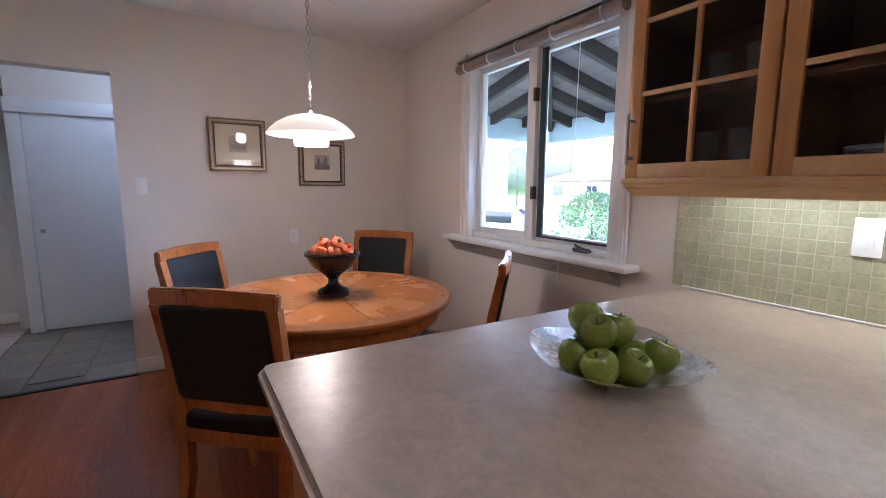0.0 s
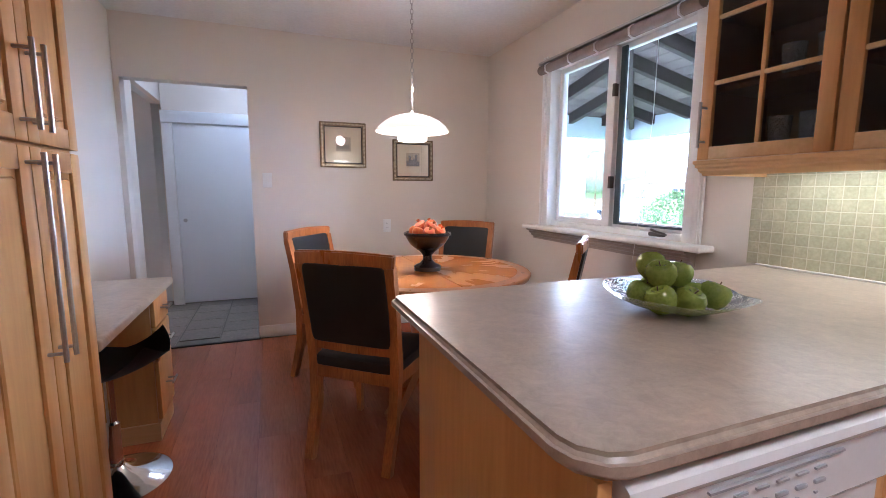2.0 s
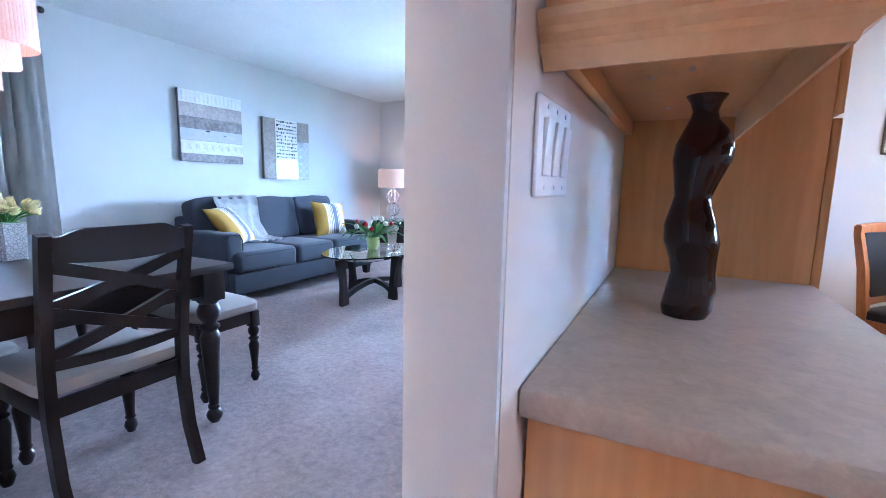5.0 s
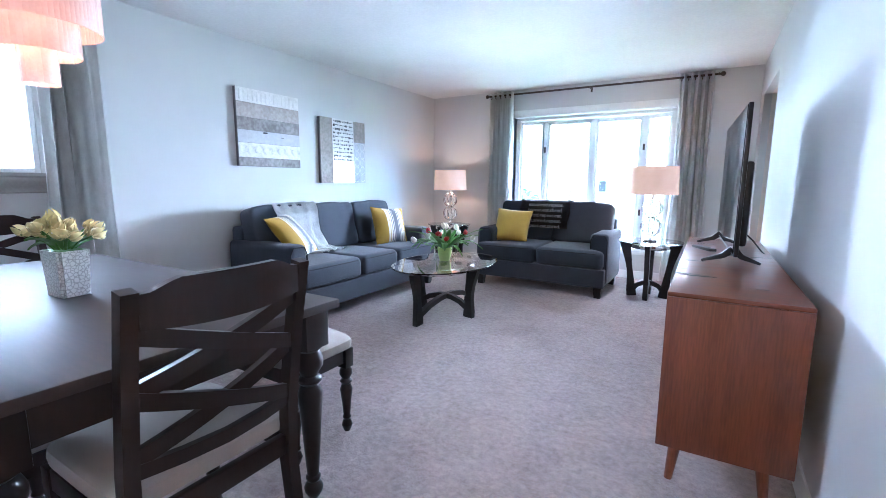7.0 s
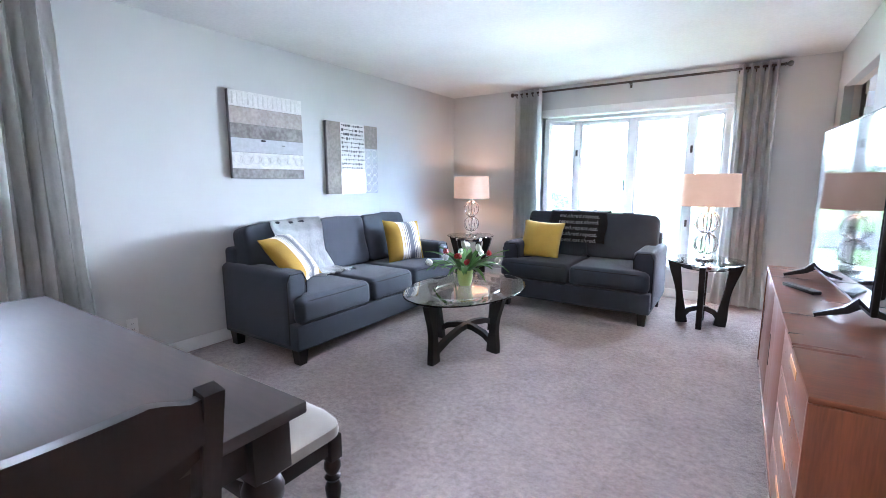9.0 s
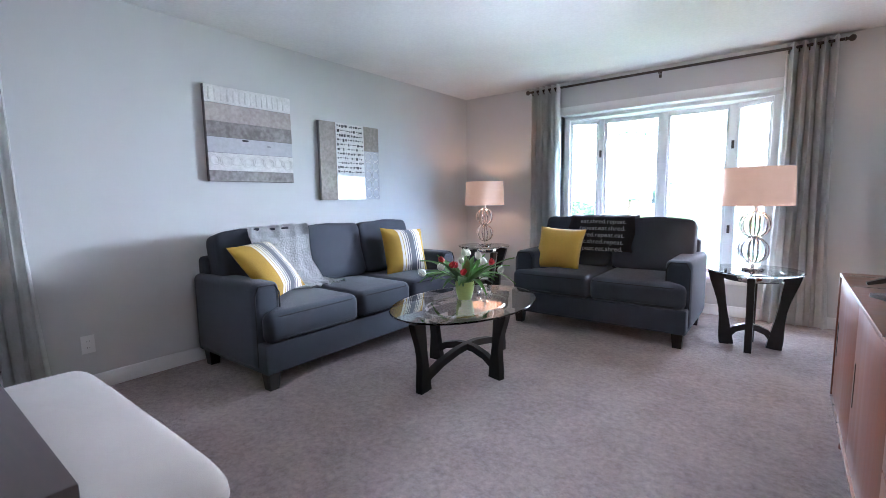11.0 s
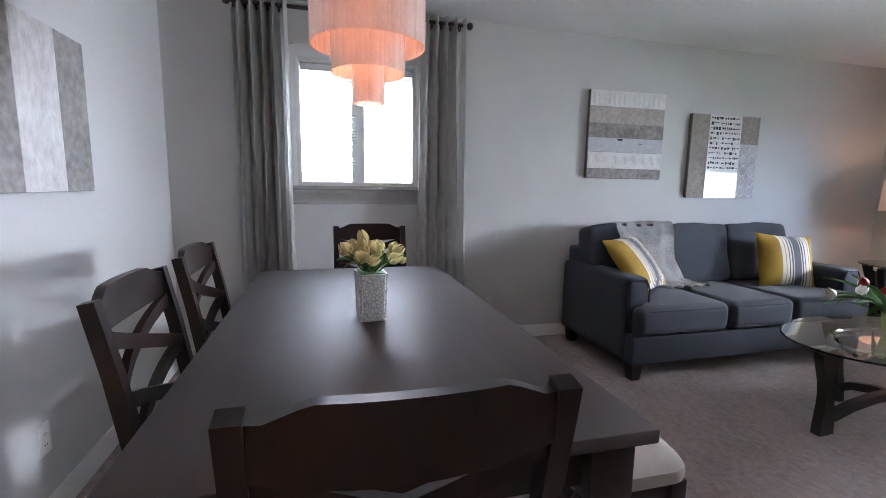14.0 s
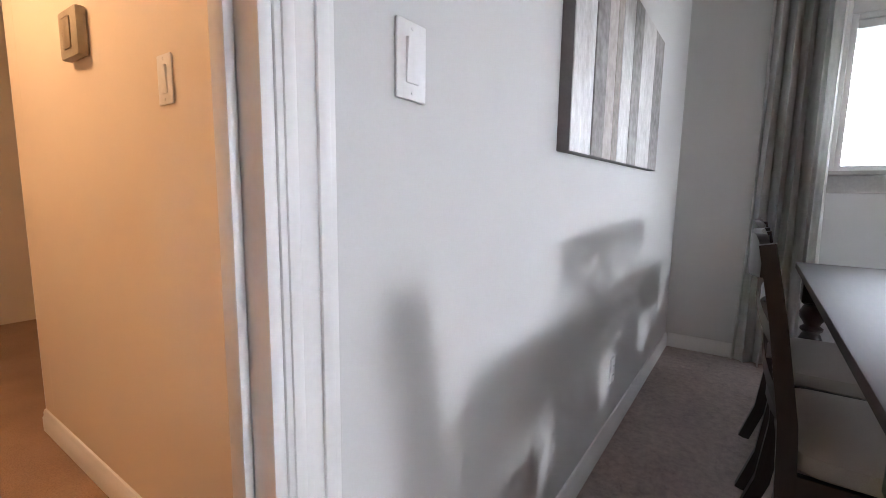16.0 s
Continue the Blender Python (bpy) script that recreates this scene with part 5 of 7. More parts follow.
# glass dish of apples on the peninsula
gd = thing("glass_dish", "clear pressed-glass dish with a wavy square rim on the peninsula", "dish", pose(0.79, 0.80, 0.9105, 0, 0, 20))
bm = bmesh.new()
rings = []
for k in range(9):
    f = k / 8
    row = []
    for j in range(48):
        a = 2 * math.pi * j / 48
        r = 0.06 + 0.120 * f * (1 + 0.09 * f * math.cos(4 * a) + 0.008 * f * math.cos(12 * a))
        row.append(bm.verts.new((r * math.cos(a), r * math.sin(a), 0.006 + 0.046 * f ** 1.6 + 0.006 * f * f * math.cos(4 * a))))
    rings.append(row)
for a, b in zip(rings, rings[1:]):
    for j in range(48):
        bm.faces.new((a[j], a[(j + 1) % 48], b[(j + 1) % 48], b[j]))
bm.faces.new(rings[0])
bmesh.ops.solidify(bm, geom=bm.faces[:], thickness=0.005)
part("body", bm, M_FROST, gd, "", None, 60)
apple = None
ap = [(-0.062, -0.035, 0.050), (0.0, -0.068, 0.048), (0.060, -0.028, 0.048), (0.062, 0.040, 0.050), (-0.055, 0.042, 0.050), (0.005, 0.062, 0.050), (-0.030, 0.0, 0.112), (0.034, 0.004, 0.108), (-0.005, 0.060, 0.125), (0.09, -0.07, 0.058)]
for k, (x, y, z) in enumerate(ap):
    m = pose(0.765 + 0.93 * x, 0.80 + 0.93 * y, 0.9055 + 0.93 * z, rnd.uniform(-25, 25), rnd.uniform(-25, 25), rnd.uniform(0, 360))
    if apple is None:
        apple = thing("green_apple", "shiny green apple piled in the glass dish", "apple", m, "apples in the glass dish")
        part("flesh", lathe([(0, -0.027), (0.010, -0.033), (0.022, -0.030), (0.034, -0.014), (0.039, 0.005), (0.036, 0.021), (0.027, 0.031), (0.017, 0.033), (0.008, 0.029), (0.003, 0.021), (0, 0.019)], 28), M_APPLE, apple)
        part("stem", tube([(0, 0, 0.019), (0.002, 0, 0.030), (0.005, 0.001, 0.040)], 0.0016, 6), M_STEM, apple)
    else:
        copy_thing(apple, m)

# brown vase on the short counter
vz = thing("tall_vase", "tall wavy glazed brown ceramic vase on the short counter", "vase", pose(-1.02, 0.50, 0.9105, 0, 0, 20))
bm = bmesh.new()
rings = []
prof = [(0.0, 0.037), (0.015, 0.043), (0.05, 0.042), (0.08, 0.037), (0.105, 0.039), (0.14, 0.046), (0.17, 0.043), (0.20, 0.034), (0.222, 0.030), (0.25, 0.037), (0.285, 0.047), (0.312, 0.047), (0.338, 0.036), (0.356, 0.024), (0.370, 0.020), (0.385, 0.025), (0.397, 0.033), (0.398, 0.031), (0.380, 0.018), (0.34, 0.02)]
for z, r in prof:
    dx, dy = 0.008 * math.sin(z * 24), 0.004 * math.cos(z * 17)
    if z > 0.345:
        dx = dy = 0.004
    rings.append([bm.verts.new((dx + r * math.cos(2 * math.pi * j / 40), dy + r * math.sin(2 * math.pi * j / 40), z)) for j in range(40)])
for a, b in zip(rings, rings[1:]):
    for j in range(40):
        bm.faces.new((a[j], a[(j + 1) % 40], b[(j + 1) % 40], b[j]))
bm.faces.new(rings[0]), bm.faces.new(rings[-1])
sub = bmesh.ops.subdivide_edges(bm, edges=[e for e in bm.edges if abs(e.verts[0].co.z - e.verts[1].co.z) > 0.02], cuts=2, smooth=1.0)
part("body", bm, M_VASE, vz, "", None, 60)


# ---- living room: sofas ----
def plump(outline, z0, z1, edge, crown):
    """A stuffed cushion over an outline, with rolled edges and a raised middle."""
    bm = bmesh.new()
    lo, hi = [bm.verts.new((x, y, z0)) for x, y in outline], [bm.verts.new((x, y, z1)) for x, y in outline]
    top = bm.faces.new(hi)
    bm.faces.new(lo[::-1])
    k = len(outline)
    for i in range(k):
        bm.faces.new((lo[i], lo[(i + 1) % k], hi[(i + 1) % k], hi[i]))
    bmesh.ops.recalc_face_normals(bm, faces=bm.faces)
    bmesh.ops.bevel(bm, geom=bm.edges[:], offset=edge, segments=5, affect="EDGES", profile=0.5)
    flat = [f for f in bm.faces if f.normal.z > 0.99]
    out = bmesh.ops.poke(bm, faces=flat)
    for v in out["verts"]:
        v.co.z += crown
    return bm


def sofa(name, label, m, W, seats):
    """Length along x, front towards -y, back towards +y, middle at the origin."""
    c = thing(name, label, "sofa", m, "charcoal sofas")
    D, A = 0.93, 0.19
    fy, by = -D / 2, D / 2
    part("base", B(-W / 2 + 0.012, W / 2 - 0.012, fy + 0.012, by - 0.02, 0.115, 0.305, 0.012, 3), M_SOFA, c)
    part("back_frame", B(-W / 2 + 0.05, W / 2 - 0.05, by - 0.16, by, 0.13, 0.79, 0.035, 4), M_SOFA, c)
    for s in (-1, 1):
        x0, x1 = sorted((s * W / 2, s * (W / 2 - A)))
        a = part("arm", B(x0, x1, fy + 0.10, by - 0.015, 0.125, 0.672, 0.045, 5), M_SOFA, c)
        part("piping", tube([(s * (W / 2 - 0.012), fy + 0.103, 0.15), (s * (W / 2 - 0.012), fy + 0.101, 0.60), (s * (W / 2 - 0.04), fy + 0.101, 0.655), (s * (W / 2 - A + 0.04), fy + 0.101, 0.655),
                             (s * (W / 2 - A + 0.012), fy + 0.101, 0.60), (s * (W / 2 - A + 0.012), fy + 0.103, 0.30)], 0.005, 6), M_PIPING, a)
    inner = W - 2 * A
    w = inner / seats
    for i in range(seats):
        cx = -inner / 2 + w * (i + 0.5)
        ears = []
        if i == 0:
            ears.append(-1)
        if i == seats - 1:
            ears.append(1)
        xa, xb, ya, ym, yb = cx - w / 2 + 0.004, cx + w / 2 - 0.004, fy - 0.012, fy + 0.096, by - 0.16
        ea = xa - (A - 0.02 if -1 in ears else 0)
        eb = xb + (A - 0.02 if 1 in ears else 0)
        outl = [(xa, yb)] + ([(xa, ym)] if -1 in ears else []) + ([(ea, ym)] if -1 in ears else []) + [(ea, ya), (eb, ya)] + ([(eb, ym), (xb, ym)] if 1 in ears else []) + [(xb, yb)]
        sc = part("seat_cushion", plump(outl, 0.300, 0.502, 0.058, 0.020), M_SOFA, c)
        x0 = cx - w / 2 + 0.02 - (A - 0.035 if -1 in ears else 0)
        x1 = cx + w / 2 - 0.02 + (A - 0.035 if 1 in ears else 0)
        for z in (0.472, 0.328):
            part("piping", tube([(x0, fy + 0.06, z), (x0 + 0.012, fy + 0.006, z), (x0 + 0.06, fy - 0.003, z), ((x0 + x1) / 2, fy - 0.006, z), (x1 - 0.06, fy - 0.003, z), (x1 - 0.012, fy + 0.006, z), (x1, fy + 0.06, z)], 0.0045, 6), M_PIPING, sc)
        bw = (W - 0.13) / seats
        bx = -(W - 0.13) / 2 + bw * (i + 0.5)
        bc = moved(puff(bw / 2 - 0.002, 0.105, 0.243, 0.22, 0.26, 56, 26), pose(bx, by - 0.225, 0.725, -13))
        for v in bc.verts:
            v.co.y += 0.008 * math.sin(v.co.x * 23 + i) * math.cos(v.co.z * 17)
            v.co.z += 0.006 * math.sin(v.co.x * 15 + 2 * i)
        part("back_cushion", bc, M_SOFA, c)
    leg = None
    for x in (-W / 2 + 0.075, W / 2 - 0.075):
        for y in (fy + 0.075, by - 0.085):
            lm = pose(x, y, 0)
            if leg is None:
                leg = part("foot", bar([(0, 0, 0), (0, 0, 0.125)], [0.062, 0.085], [0.062, 0.085], None, (0, 1, 0)), M_BLACKWOOD, c, "tapered black wooden foot", lm)
            else:
                again(leg, lm)
    return c


sofa("sofa", "charcoal grey three-seat sofa with loose cushions and black feet", pose(-4.935, 3.20, 0, 0, 0, 90), 2.08, 3)
sofa("loveseat", "charcoal grey two-seat sofa in front of the bay window", pose(-3.32, 4.90, 0), 1.50, 2)


def striped_pillow(m):
    p = thing("throw_pillow", "mustard, grey and ivory striped knit pillow leaning on the sofa", "pillow", m, "pillows")
    cuts = [(-1, -0.34, M_YKNIT), (-0.34, -0.22, M_IKNIT), (-0.22, -0.19, M_YKNIT), (-0.19, -0.10, M_IKNIT), (-0.10, -0.06, M_GKNIT), (-0.06, 0.0, M_IKNIT), (0.0, 0.06, M_GKNIT), (0.06, 0.09, M_IKNIT), (0.09, 0.36, M_GKNIT),
            (0.36, 0.39, M_IKNIT), (0.39, 0.45, M_GKNIT), (0.45, 0.51, M_IKNIT), (0.51, 0.55, M_GKNIT), (0.55, 0.68, M_IKNIT), (0.68, 0.71, M_YKNIT), (0.71, 0.78, M_IKNIT), (0.78, 1, M_YKNIT)]
    for a, b, mt in cuts:
        part("stripe", scatter_pillow(0.46, 0.46, 0.15, 10, a, b), mt, p, "", None, 70)


striped_pillow(pose(-4.883, 2.462, 0.715, -40, -2.6, 118))
striped_pillow(pose(-4.86, 3.84, 0.685, 0, 0, 76) @ pose(0, 0, 0, -20, 4, 0))
yp = thing("throw_pillow", "plain mustard satin throw pillow on the loveseat", "pillow", pose(-3.73, 4.78, 0.685, 0, 0, 4) @ pose(0, 0, 0, -24, 3, 0), "pillows")
part("cover", scatter_pillow(0.44, 0.42, 0.16), M_YELLOW, yp, "", None, 70)


def draped(name, label, m, width, pts, material, thick=0.012, wave=0.010, fringe=0.0, taper=1.0, group=""):
    """A cloth laid along points (y, z) and spread along x."""
    t = thing(name, label, "throw", m, group)
    bm = bmesh.new()
    n, rows = 18, []
    fine = []
    for a, b in zip(pts, pts[1:]):
        for k in range(5):
            fine.append((a[0] + (b[0] - a[0]) * k / 5, a[1] + (b[1] - a[1]) * k / 5, (a[2] if len(a) > 2 else 0) + ((b[2] if len(b) > 2 else 0) - (a[2] if len(a) > 2 else 0)) * k / 5))
    fine.append((pts[-1][0], pts[-1][1], pts[-1][2] if len(pts[-1]) > 2 else 0))
    for k, (y, z, dx) in enumerate(fine):
        f = k / (len(fine) - 1)
        row = []
        for i in range(n + 1):
            u = i / n - 0.5
            o = wave * (math.sin(u * 26 + f * 3) + 0.6 * math.sin(u * 47 + f * 7))
            row.append(bm.verts.new((dx + width * u * (1 + (taper - 1) * f) + 0.01 * math.sin(f * 17 + u * 4), y - abs(o) * 0.4, z + o * 0.6)))
        rows.append(row)
    for a, b in zip(rows, rows[1:]):
        for i in range(n):
            bm.faces.new((a[i], a[i + 1], b[i + 1], b[i]))
    bmesh.ops.solidify(bm, geom=bm.faces[:], thickness=thick)
    part("cloth", bm, material, t, "", None, 70)
    return t


draped("knit_throw", "light grey cable-knit throw draped over the sofa back and seat", pose(-4.935, 2.78, 0, 0, 0, 90), 0.56,
       [(0.36, 0.86, -0.10), (0.33, 0.975, -0.10), (0.22, 0.985, -0.06), (0.115, 0.90, -0.10), (0.07, 0.70, -0.09), (0.035, 0.56, -0.02), (-0.01, 0.535, 0.07), (-0.06, 0.525, 0.17)], M_THROW, 0.02, 0.016, taper=0.65)
bt = draped("printed_throw", "black throw printed with white words over the loveseat back", pose(-3.43, 4.90, 0), 0.62,
            [(0.40, 0.80), (0.36, 0.97), (0.28, 0.992), (0.19, 0.975), (0.135, 0.88), (0.10, 0.76), (0.075, 0.66)], M_BTHROW, 0.010, 0.006)
M_WORDS = mat("grey_white_print", (0.42, 0.41, 0.40), None, 0.8)
for k, line in enumerate(("eat.shred.repeat.", "repeat.eat.shred.", "shred.repeat.eat.", "eat.shred.repeat.", "repeat.eat.shred.")):
    cu = bpy.data.curves.new("text_line", "FONT")
    cu.body, cu.size, cu.extrude, cu.align_x = line, 0.064, 0.0004, "CENTER"
    tmp = bpy.data.objects.new("text_line", cu)
    scene.collection.objects.link(tmp)
    bpy.context.view_layer.update()
    me = bpy.data.meshes.new_from_object(tmp)
    bpy.data.objects.remove(tmp)
    me.materials.clear()
    me.materials.append(M_WORDS)
    z = 0.945 - 0.062 * k
    y = 0.165 - 0.027 * k - 0.018
    wd = new("text_line", me)
    wd.parent = bt
    wd["label"] = "white printed words"
    wd.matrix_basis = pose(0.02, y - 0.004, z - 0.03, 66, 0, 0)


# ---- tables with glass tops ----
def glass_table(name, label, m, ax, ay, h, legs, ring_r, splay, top_t=0.012):
    """legs: (x, y) of the feet in pairs that cross."""
    t = thing(name, label, "table", m)
    bm = lathe([(0, -top_t), (0.99, -top_t), (1.0, -top_t * 0.6), (1.0, -top_t * 0.3), (0.992, 0), (0, 0)], 72, None, (0, 0, h), ax, ay)
    part("glass_top", bm, M_TGLASS, t, "clear glass top with a green edge")
    for x, y in legs:
        d = Vector((x, y, 0)).normalized()
        r = math.hypot(x, y)
        pts, ww = [], []
        for k in range(9):
            f = k / 8
            rr = r - 0.02 + splay * f ** 0.8 - 0.02 * math.sin(math.pi * f)
            pts.append((d.x * rr, d.y * rr, (h - top_t - 0.004) * f))
            ww.append(0.078 + 0.020 * math.cos(2 * math.pi * f))
        part("leg", bar(pts, 0.046, ww, None, tuple(d)), M_BLACKWOOD, t)
        k2 = [(d.x * (r - 0.03), d.y * (r - 0.03), 0.075), (d.x * r * 0.6, d.y * r * 0.6, 0.125), (d.x * r * 0.25, d.y * r * 0.25, 0.150), (0, 0, 0.153)]
        part("stretcher", bar(k2, 0.040, 0.046, None, (0, 0, 1)), M_BLACKWOOD, t)
    part("ring", tube([(ring_r[0] * math.cos(a), ring_r[1] * math.sin(a), h - 0.05) for a in [k * math.pi / 24 for k in range(48)]], 0.012, 8, None, True, 2.0), M_CHROME, t, "brushed chrome band under the glass")
    return t


glass_table("coffee_table", "oval glass coffee table on curved black wooden legs", pose(-3.755, 3.255, 0), 0.43, 0.62, 0.47, [(0.015, -0.51), (0.29, -0.06), (-0.29, 0.0), (0.02, 0.44)], (0.24, 0.36), 0.055)
glass_table("end_table", "round glass end table on curved black wooden legs", pose(-2.205, 4.86, 0), 0.31, 0.31, 0.60, [(-0.17, -0.02), (0.0, -0.17), (0.17, 0.02), (0.0, 0.17)], (0.19, 0.19), 0.10)
glass_table("end_table", "round glass end table in the corner between the sofas", pose(-4.93, 5.34, 0), 0.31, 0.31, 0.60, [(-0.17, -0.02), (0.0, -0.17), (0.17, 0.02), (0.0, 0.17)], (0.19, 0.19), 0.10)


def table_lamp(m):
    t = thing("table_lamp", "lit table lamp of chrome wire globes with a linen shade", "lamp", m, "table lamps")
    part("base", lathe([(0, 0), (0.072, 0), (0.074, 0.004), (0.074, 0.016), (0.068, 0.022), (0.018, 0.026), (0.012, 0.045), (0, 0.045)], 36), M_CHROME, t, "round chrome base")
    part("stem", lathe([(0, 0.04), (0.006, 0.04), (0.006, 0.56), (0, 0.56)], 12), M_CHROME, t)
    for zc, r in ((0.150, 0.098), (0.345, 0.098)):
        hoop = None
        for k in range(5):
            hm = pose(0, 0, zc, 0, 0, 36 * k)
            if hoop is None:
                hoop = part("globe_hoop", tube([(r * math.cos(a), 0, r * math.sin(a)) for a in [q * math.pi / 16 for q in range(32)]], 0.0055, 7, None, True), M_CHROME, t, "", hm)
            else:
                again(hoop, hm)
    part("collar", lathe([(0, 0.235), (0.016, 0.238), (0.018, 0.248), (0.016, 0.258), (0, 0.26)], 18), M_CHROME, t)
    part("socket", lathe([(0, 0.44), (0.014, 0.44), (0.014, 0.52), (0, 0.52)], 14), M_STEEL, t)
    part("shade", lathe([(0.232, 0.485), (0.234, 0.485), (0.224, 0.765), (0.222, 0.765)], 56), M_SHADE, t, "pale linen drum shade, lit")
    return t


tl = table_lamp(pose(-2.215, 4.85, 0.6005))
copy_thing(tl, pose(-4.93, 5.36, 0.6005))


# ---- tulips ----
def tulips(holder, stems, petal_mats, spread, h0, h1, leaves, seed, leaf_len, head=0.03, lean=0.9):
    rnd = random.Random(seed)
    for i in range(stems):
        a = rnd.uniform(0, 2 * math.pi)
        r = spread * math.sqrt(rnd.uniform(0.05, 1))
        h = rnd.uniform(h0, h1) * (1 - 0.35 * (r / spread) ** 2)
        x, y = r * math.cos(a), r * math.sin(a)
        st = part("stem", tube([(0.2 * x, 0.2 * y, 0.0), (0.5 * x, 0.5 * y, h * 0.6), (x, y, h)], 0.003, 6), M_LEAF, holder)
        tilt = pose(x, y, h, -math.degrees(math.sin(a) * r / spread * lean), math.degrees(math.cos(a) * r / spread * lean), rnd.uniform(0, 360))
        k = head * rnd.uniform(0.85, 1.15)
        bm = bmesh.new()
        for q in range(6):
            pr = [(0.0, 0.0), (0.55, 0.15), (0.78, 0.55), (0.66, 1.05), (0.30 + 0.1 * (q % 2), 1.5)]
            rows = []
            for rr, zz in pr:
                wdt = 0.62 * (1 - abs(zz - 0.7) / 1.0)
                row = []
                for s in (-1, 0, 1):
                    an = q * math.pi / 3 + s * max(0.12, wdt)
                    row.append(bm.verts.new((k * (rr + 0.02 * (q % 2)) * math.cos(an), k * (rr + 0.02 * (q % 2)) * math.sin(an), k * zz * 1.25)))
                rows.append(row)
            for aa, bb in zip(rows, rows[1:]):
                for s in range(2):
                    bm.faces.new((aa[s], aa[s + 1], bb[s + 1], bb[s]))
        part("flower", bm, petal_mats[i % len(petal_mats)], holder, "", tilt, 80)
    for i in range(leaves):
        a = 2 * math.pi * i / leaves + rnd.uniform(-0.3, 0.3)
        ln = leaf_len * rnd.uniform(0.7, 1.15)
        bm = bmesh.new()
        rows = []
        droop = rnd.uniform(0.3, 1.2)
        for k in range(8):
            f = k / 7
            wd = 0.024 * math.sin(math.pi * min(1, f * 0.92 + 0.08)) + 0.001
            rr, z = 0.02 + ln * 0.75 * f, ln * (0.75 * f - 0.75 * droop * f * f) + 0.01
            row = []
            for s in (-1, 0, 1):
                row.append(bm.verts.new((rr * math.cos(a) - s * wd * math.sin(a), rr * math.sin(a) + s * wd * math.cos(a), z + 0.008 * abs(s))))
            rows.append(row)
        for aa, bb in zip(rows, rows[1:]):
            for s in range(2):
                bm.faces.new((aa[s], aa[s + 1], bb[s + 1], bb[s]))
        part("leaf", bm, M_LEAF, holder, "", None, 80)


v1 = thing("flower_vase", "square white crackle vase of pale yellow tulips on the dining table", "vase", pose(-3.73, 0.44, 0.7705, 0, 0, 4))
bm = bmesh.new()
bm = bar([(0, 0, 0.0), (0, 0, 0.006), (0, 0, 0.168)], [0.112, 0.120, 0.142], [0.088, 0.092, 0.104], None, (0, 1, 0))
bmesh.ops.bevel(bm, geom=[e for e in bm.edges if abs(e.verts[0].co.z - e.verts[1].co.z) > 0.05], offset=0.012, segments=3, affect="EDGES")
part("pot", bm, M_CRACKLE, v1)
part("soil", B(-0.055, 0.055, -0.042, 0.042, 0.1682, 0.170), M_LEAF, v1)
grp = part("bouquet", lathe([(0, 0.165), (0.03, 0.168), (0, 0.172)], 8), M_LEAF, v1, "bunch of pale yellow tulips", pose(0, 0, 0))
hold = new("tulips")
hold.parent = v1
hold.matrix_basis = pose(0, 0, 0.165)
tulips(hold, 38, [M_TULIP_Y], 0.115, 0.055, 0.11, 9, 8, 0.13, 0.024, 1.25)
v2v = thing("flower_vase", "lime ceramic pot of red and white tulips on glass table", "vase", pose(-3.80, 3.30, 0.4705))
part("pot", lathe([(0, 0), (0.045, 0), (0.050, 0.008), (0.062, 0.06), (0.068, 0.125), (0.064, 0.127), (0.058, 0.06), (0, 0.05)], 36), M_LIME, v2v)
hold = new("tulips")
hold.parent = v2v
hold.matrix_basis = pose(0, 0, 0.09)
tulips(hold, 14, [M_TULIP_W, M_TULIP_R, M_TULIP_W], 0.29, 0.10, 0.25, 30, 16, 0.40, 0.030)

# ---- sideboard and television ----
# own frame: x along world -y, front at y=0
sb = thing("sideboard", "mid-century teak sideboard with sliding doors, drawers and tapered legs", "sideboard", pose(-1.82, 3.535, 0, 0, 0, -90))
part("body", B(0.002, 1.978, 0.02, 0.425, 0.20, 0.785, 0.003), M_TEAK, sb)
part("top_panel", B(0.0, 1.98, 0.0, 0.43, 0.785, 0.803, 0.004), M_TEAK, sb)
part("end_panel", B(1.962, 1.98, 0.0, 0.43, 0.198, 0.7845, 0.003), M_TEAK_V, sb)
part("end_panel", B(0.0, 0.018, 0.0, 0.43, 0.198, 0.7845, 0.003), M_TEAK_V, sb)
part("bottom_panel", B(0.018, 1.962, 0.0, 0.42, 0.198, 0.216, 0.002), M_TEAK, sb)
for x0, x1 in ((0.02, 0.66), (0.655, 1.30)):
    d = part("sliding_door", B(x0, x1, 0.006, 0.019, 0.22, 0.783, 0.002), M_TEAK_V, sb)
    part("groove_pull", B(x0 + 0.03, x0 + 0.05, 0.004, 0.0065, 0.42, 0.58, 0.001), M_BLACKWOOD, d)
for k in range(4):
    z0 = 0.222 + 0.1405 * k
    d = part("drawer", B(1.305, 1.96, 0.003, 0.019, z0, z0 + 0.135, 0.003), M_TEAK, sb)
    part("recess_pull", B(1.55, 1.72, 0.001, 0.006, z0 + 0.095, z0 + 0.122, 0.002), M_MAPLE, d, "pale scooped drawer pull")
for x in (0.14, 1.84):
    for y, dy in ((0.07, -0.02), (0.35, 0.02)):
        part("leg", tube([(x, y, 0.199), (x + (0.02 if x > 1 else -0.02), y + dy, 0.0)], [0.026, 0.015], 14), M_TEAK_V, sb)

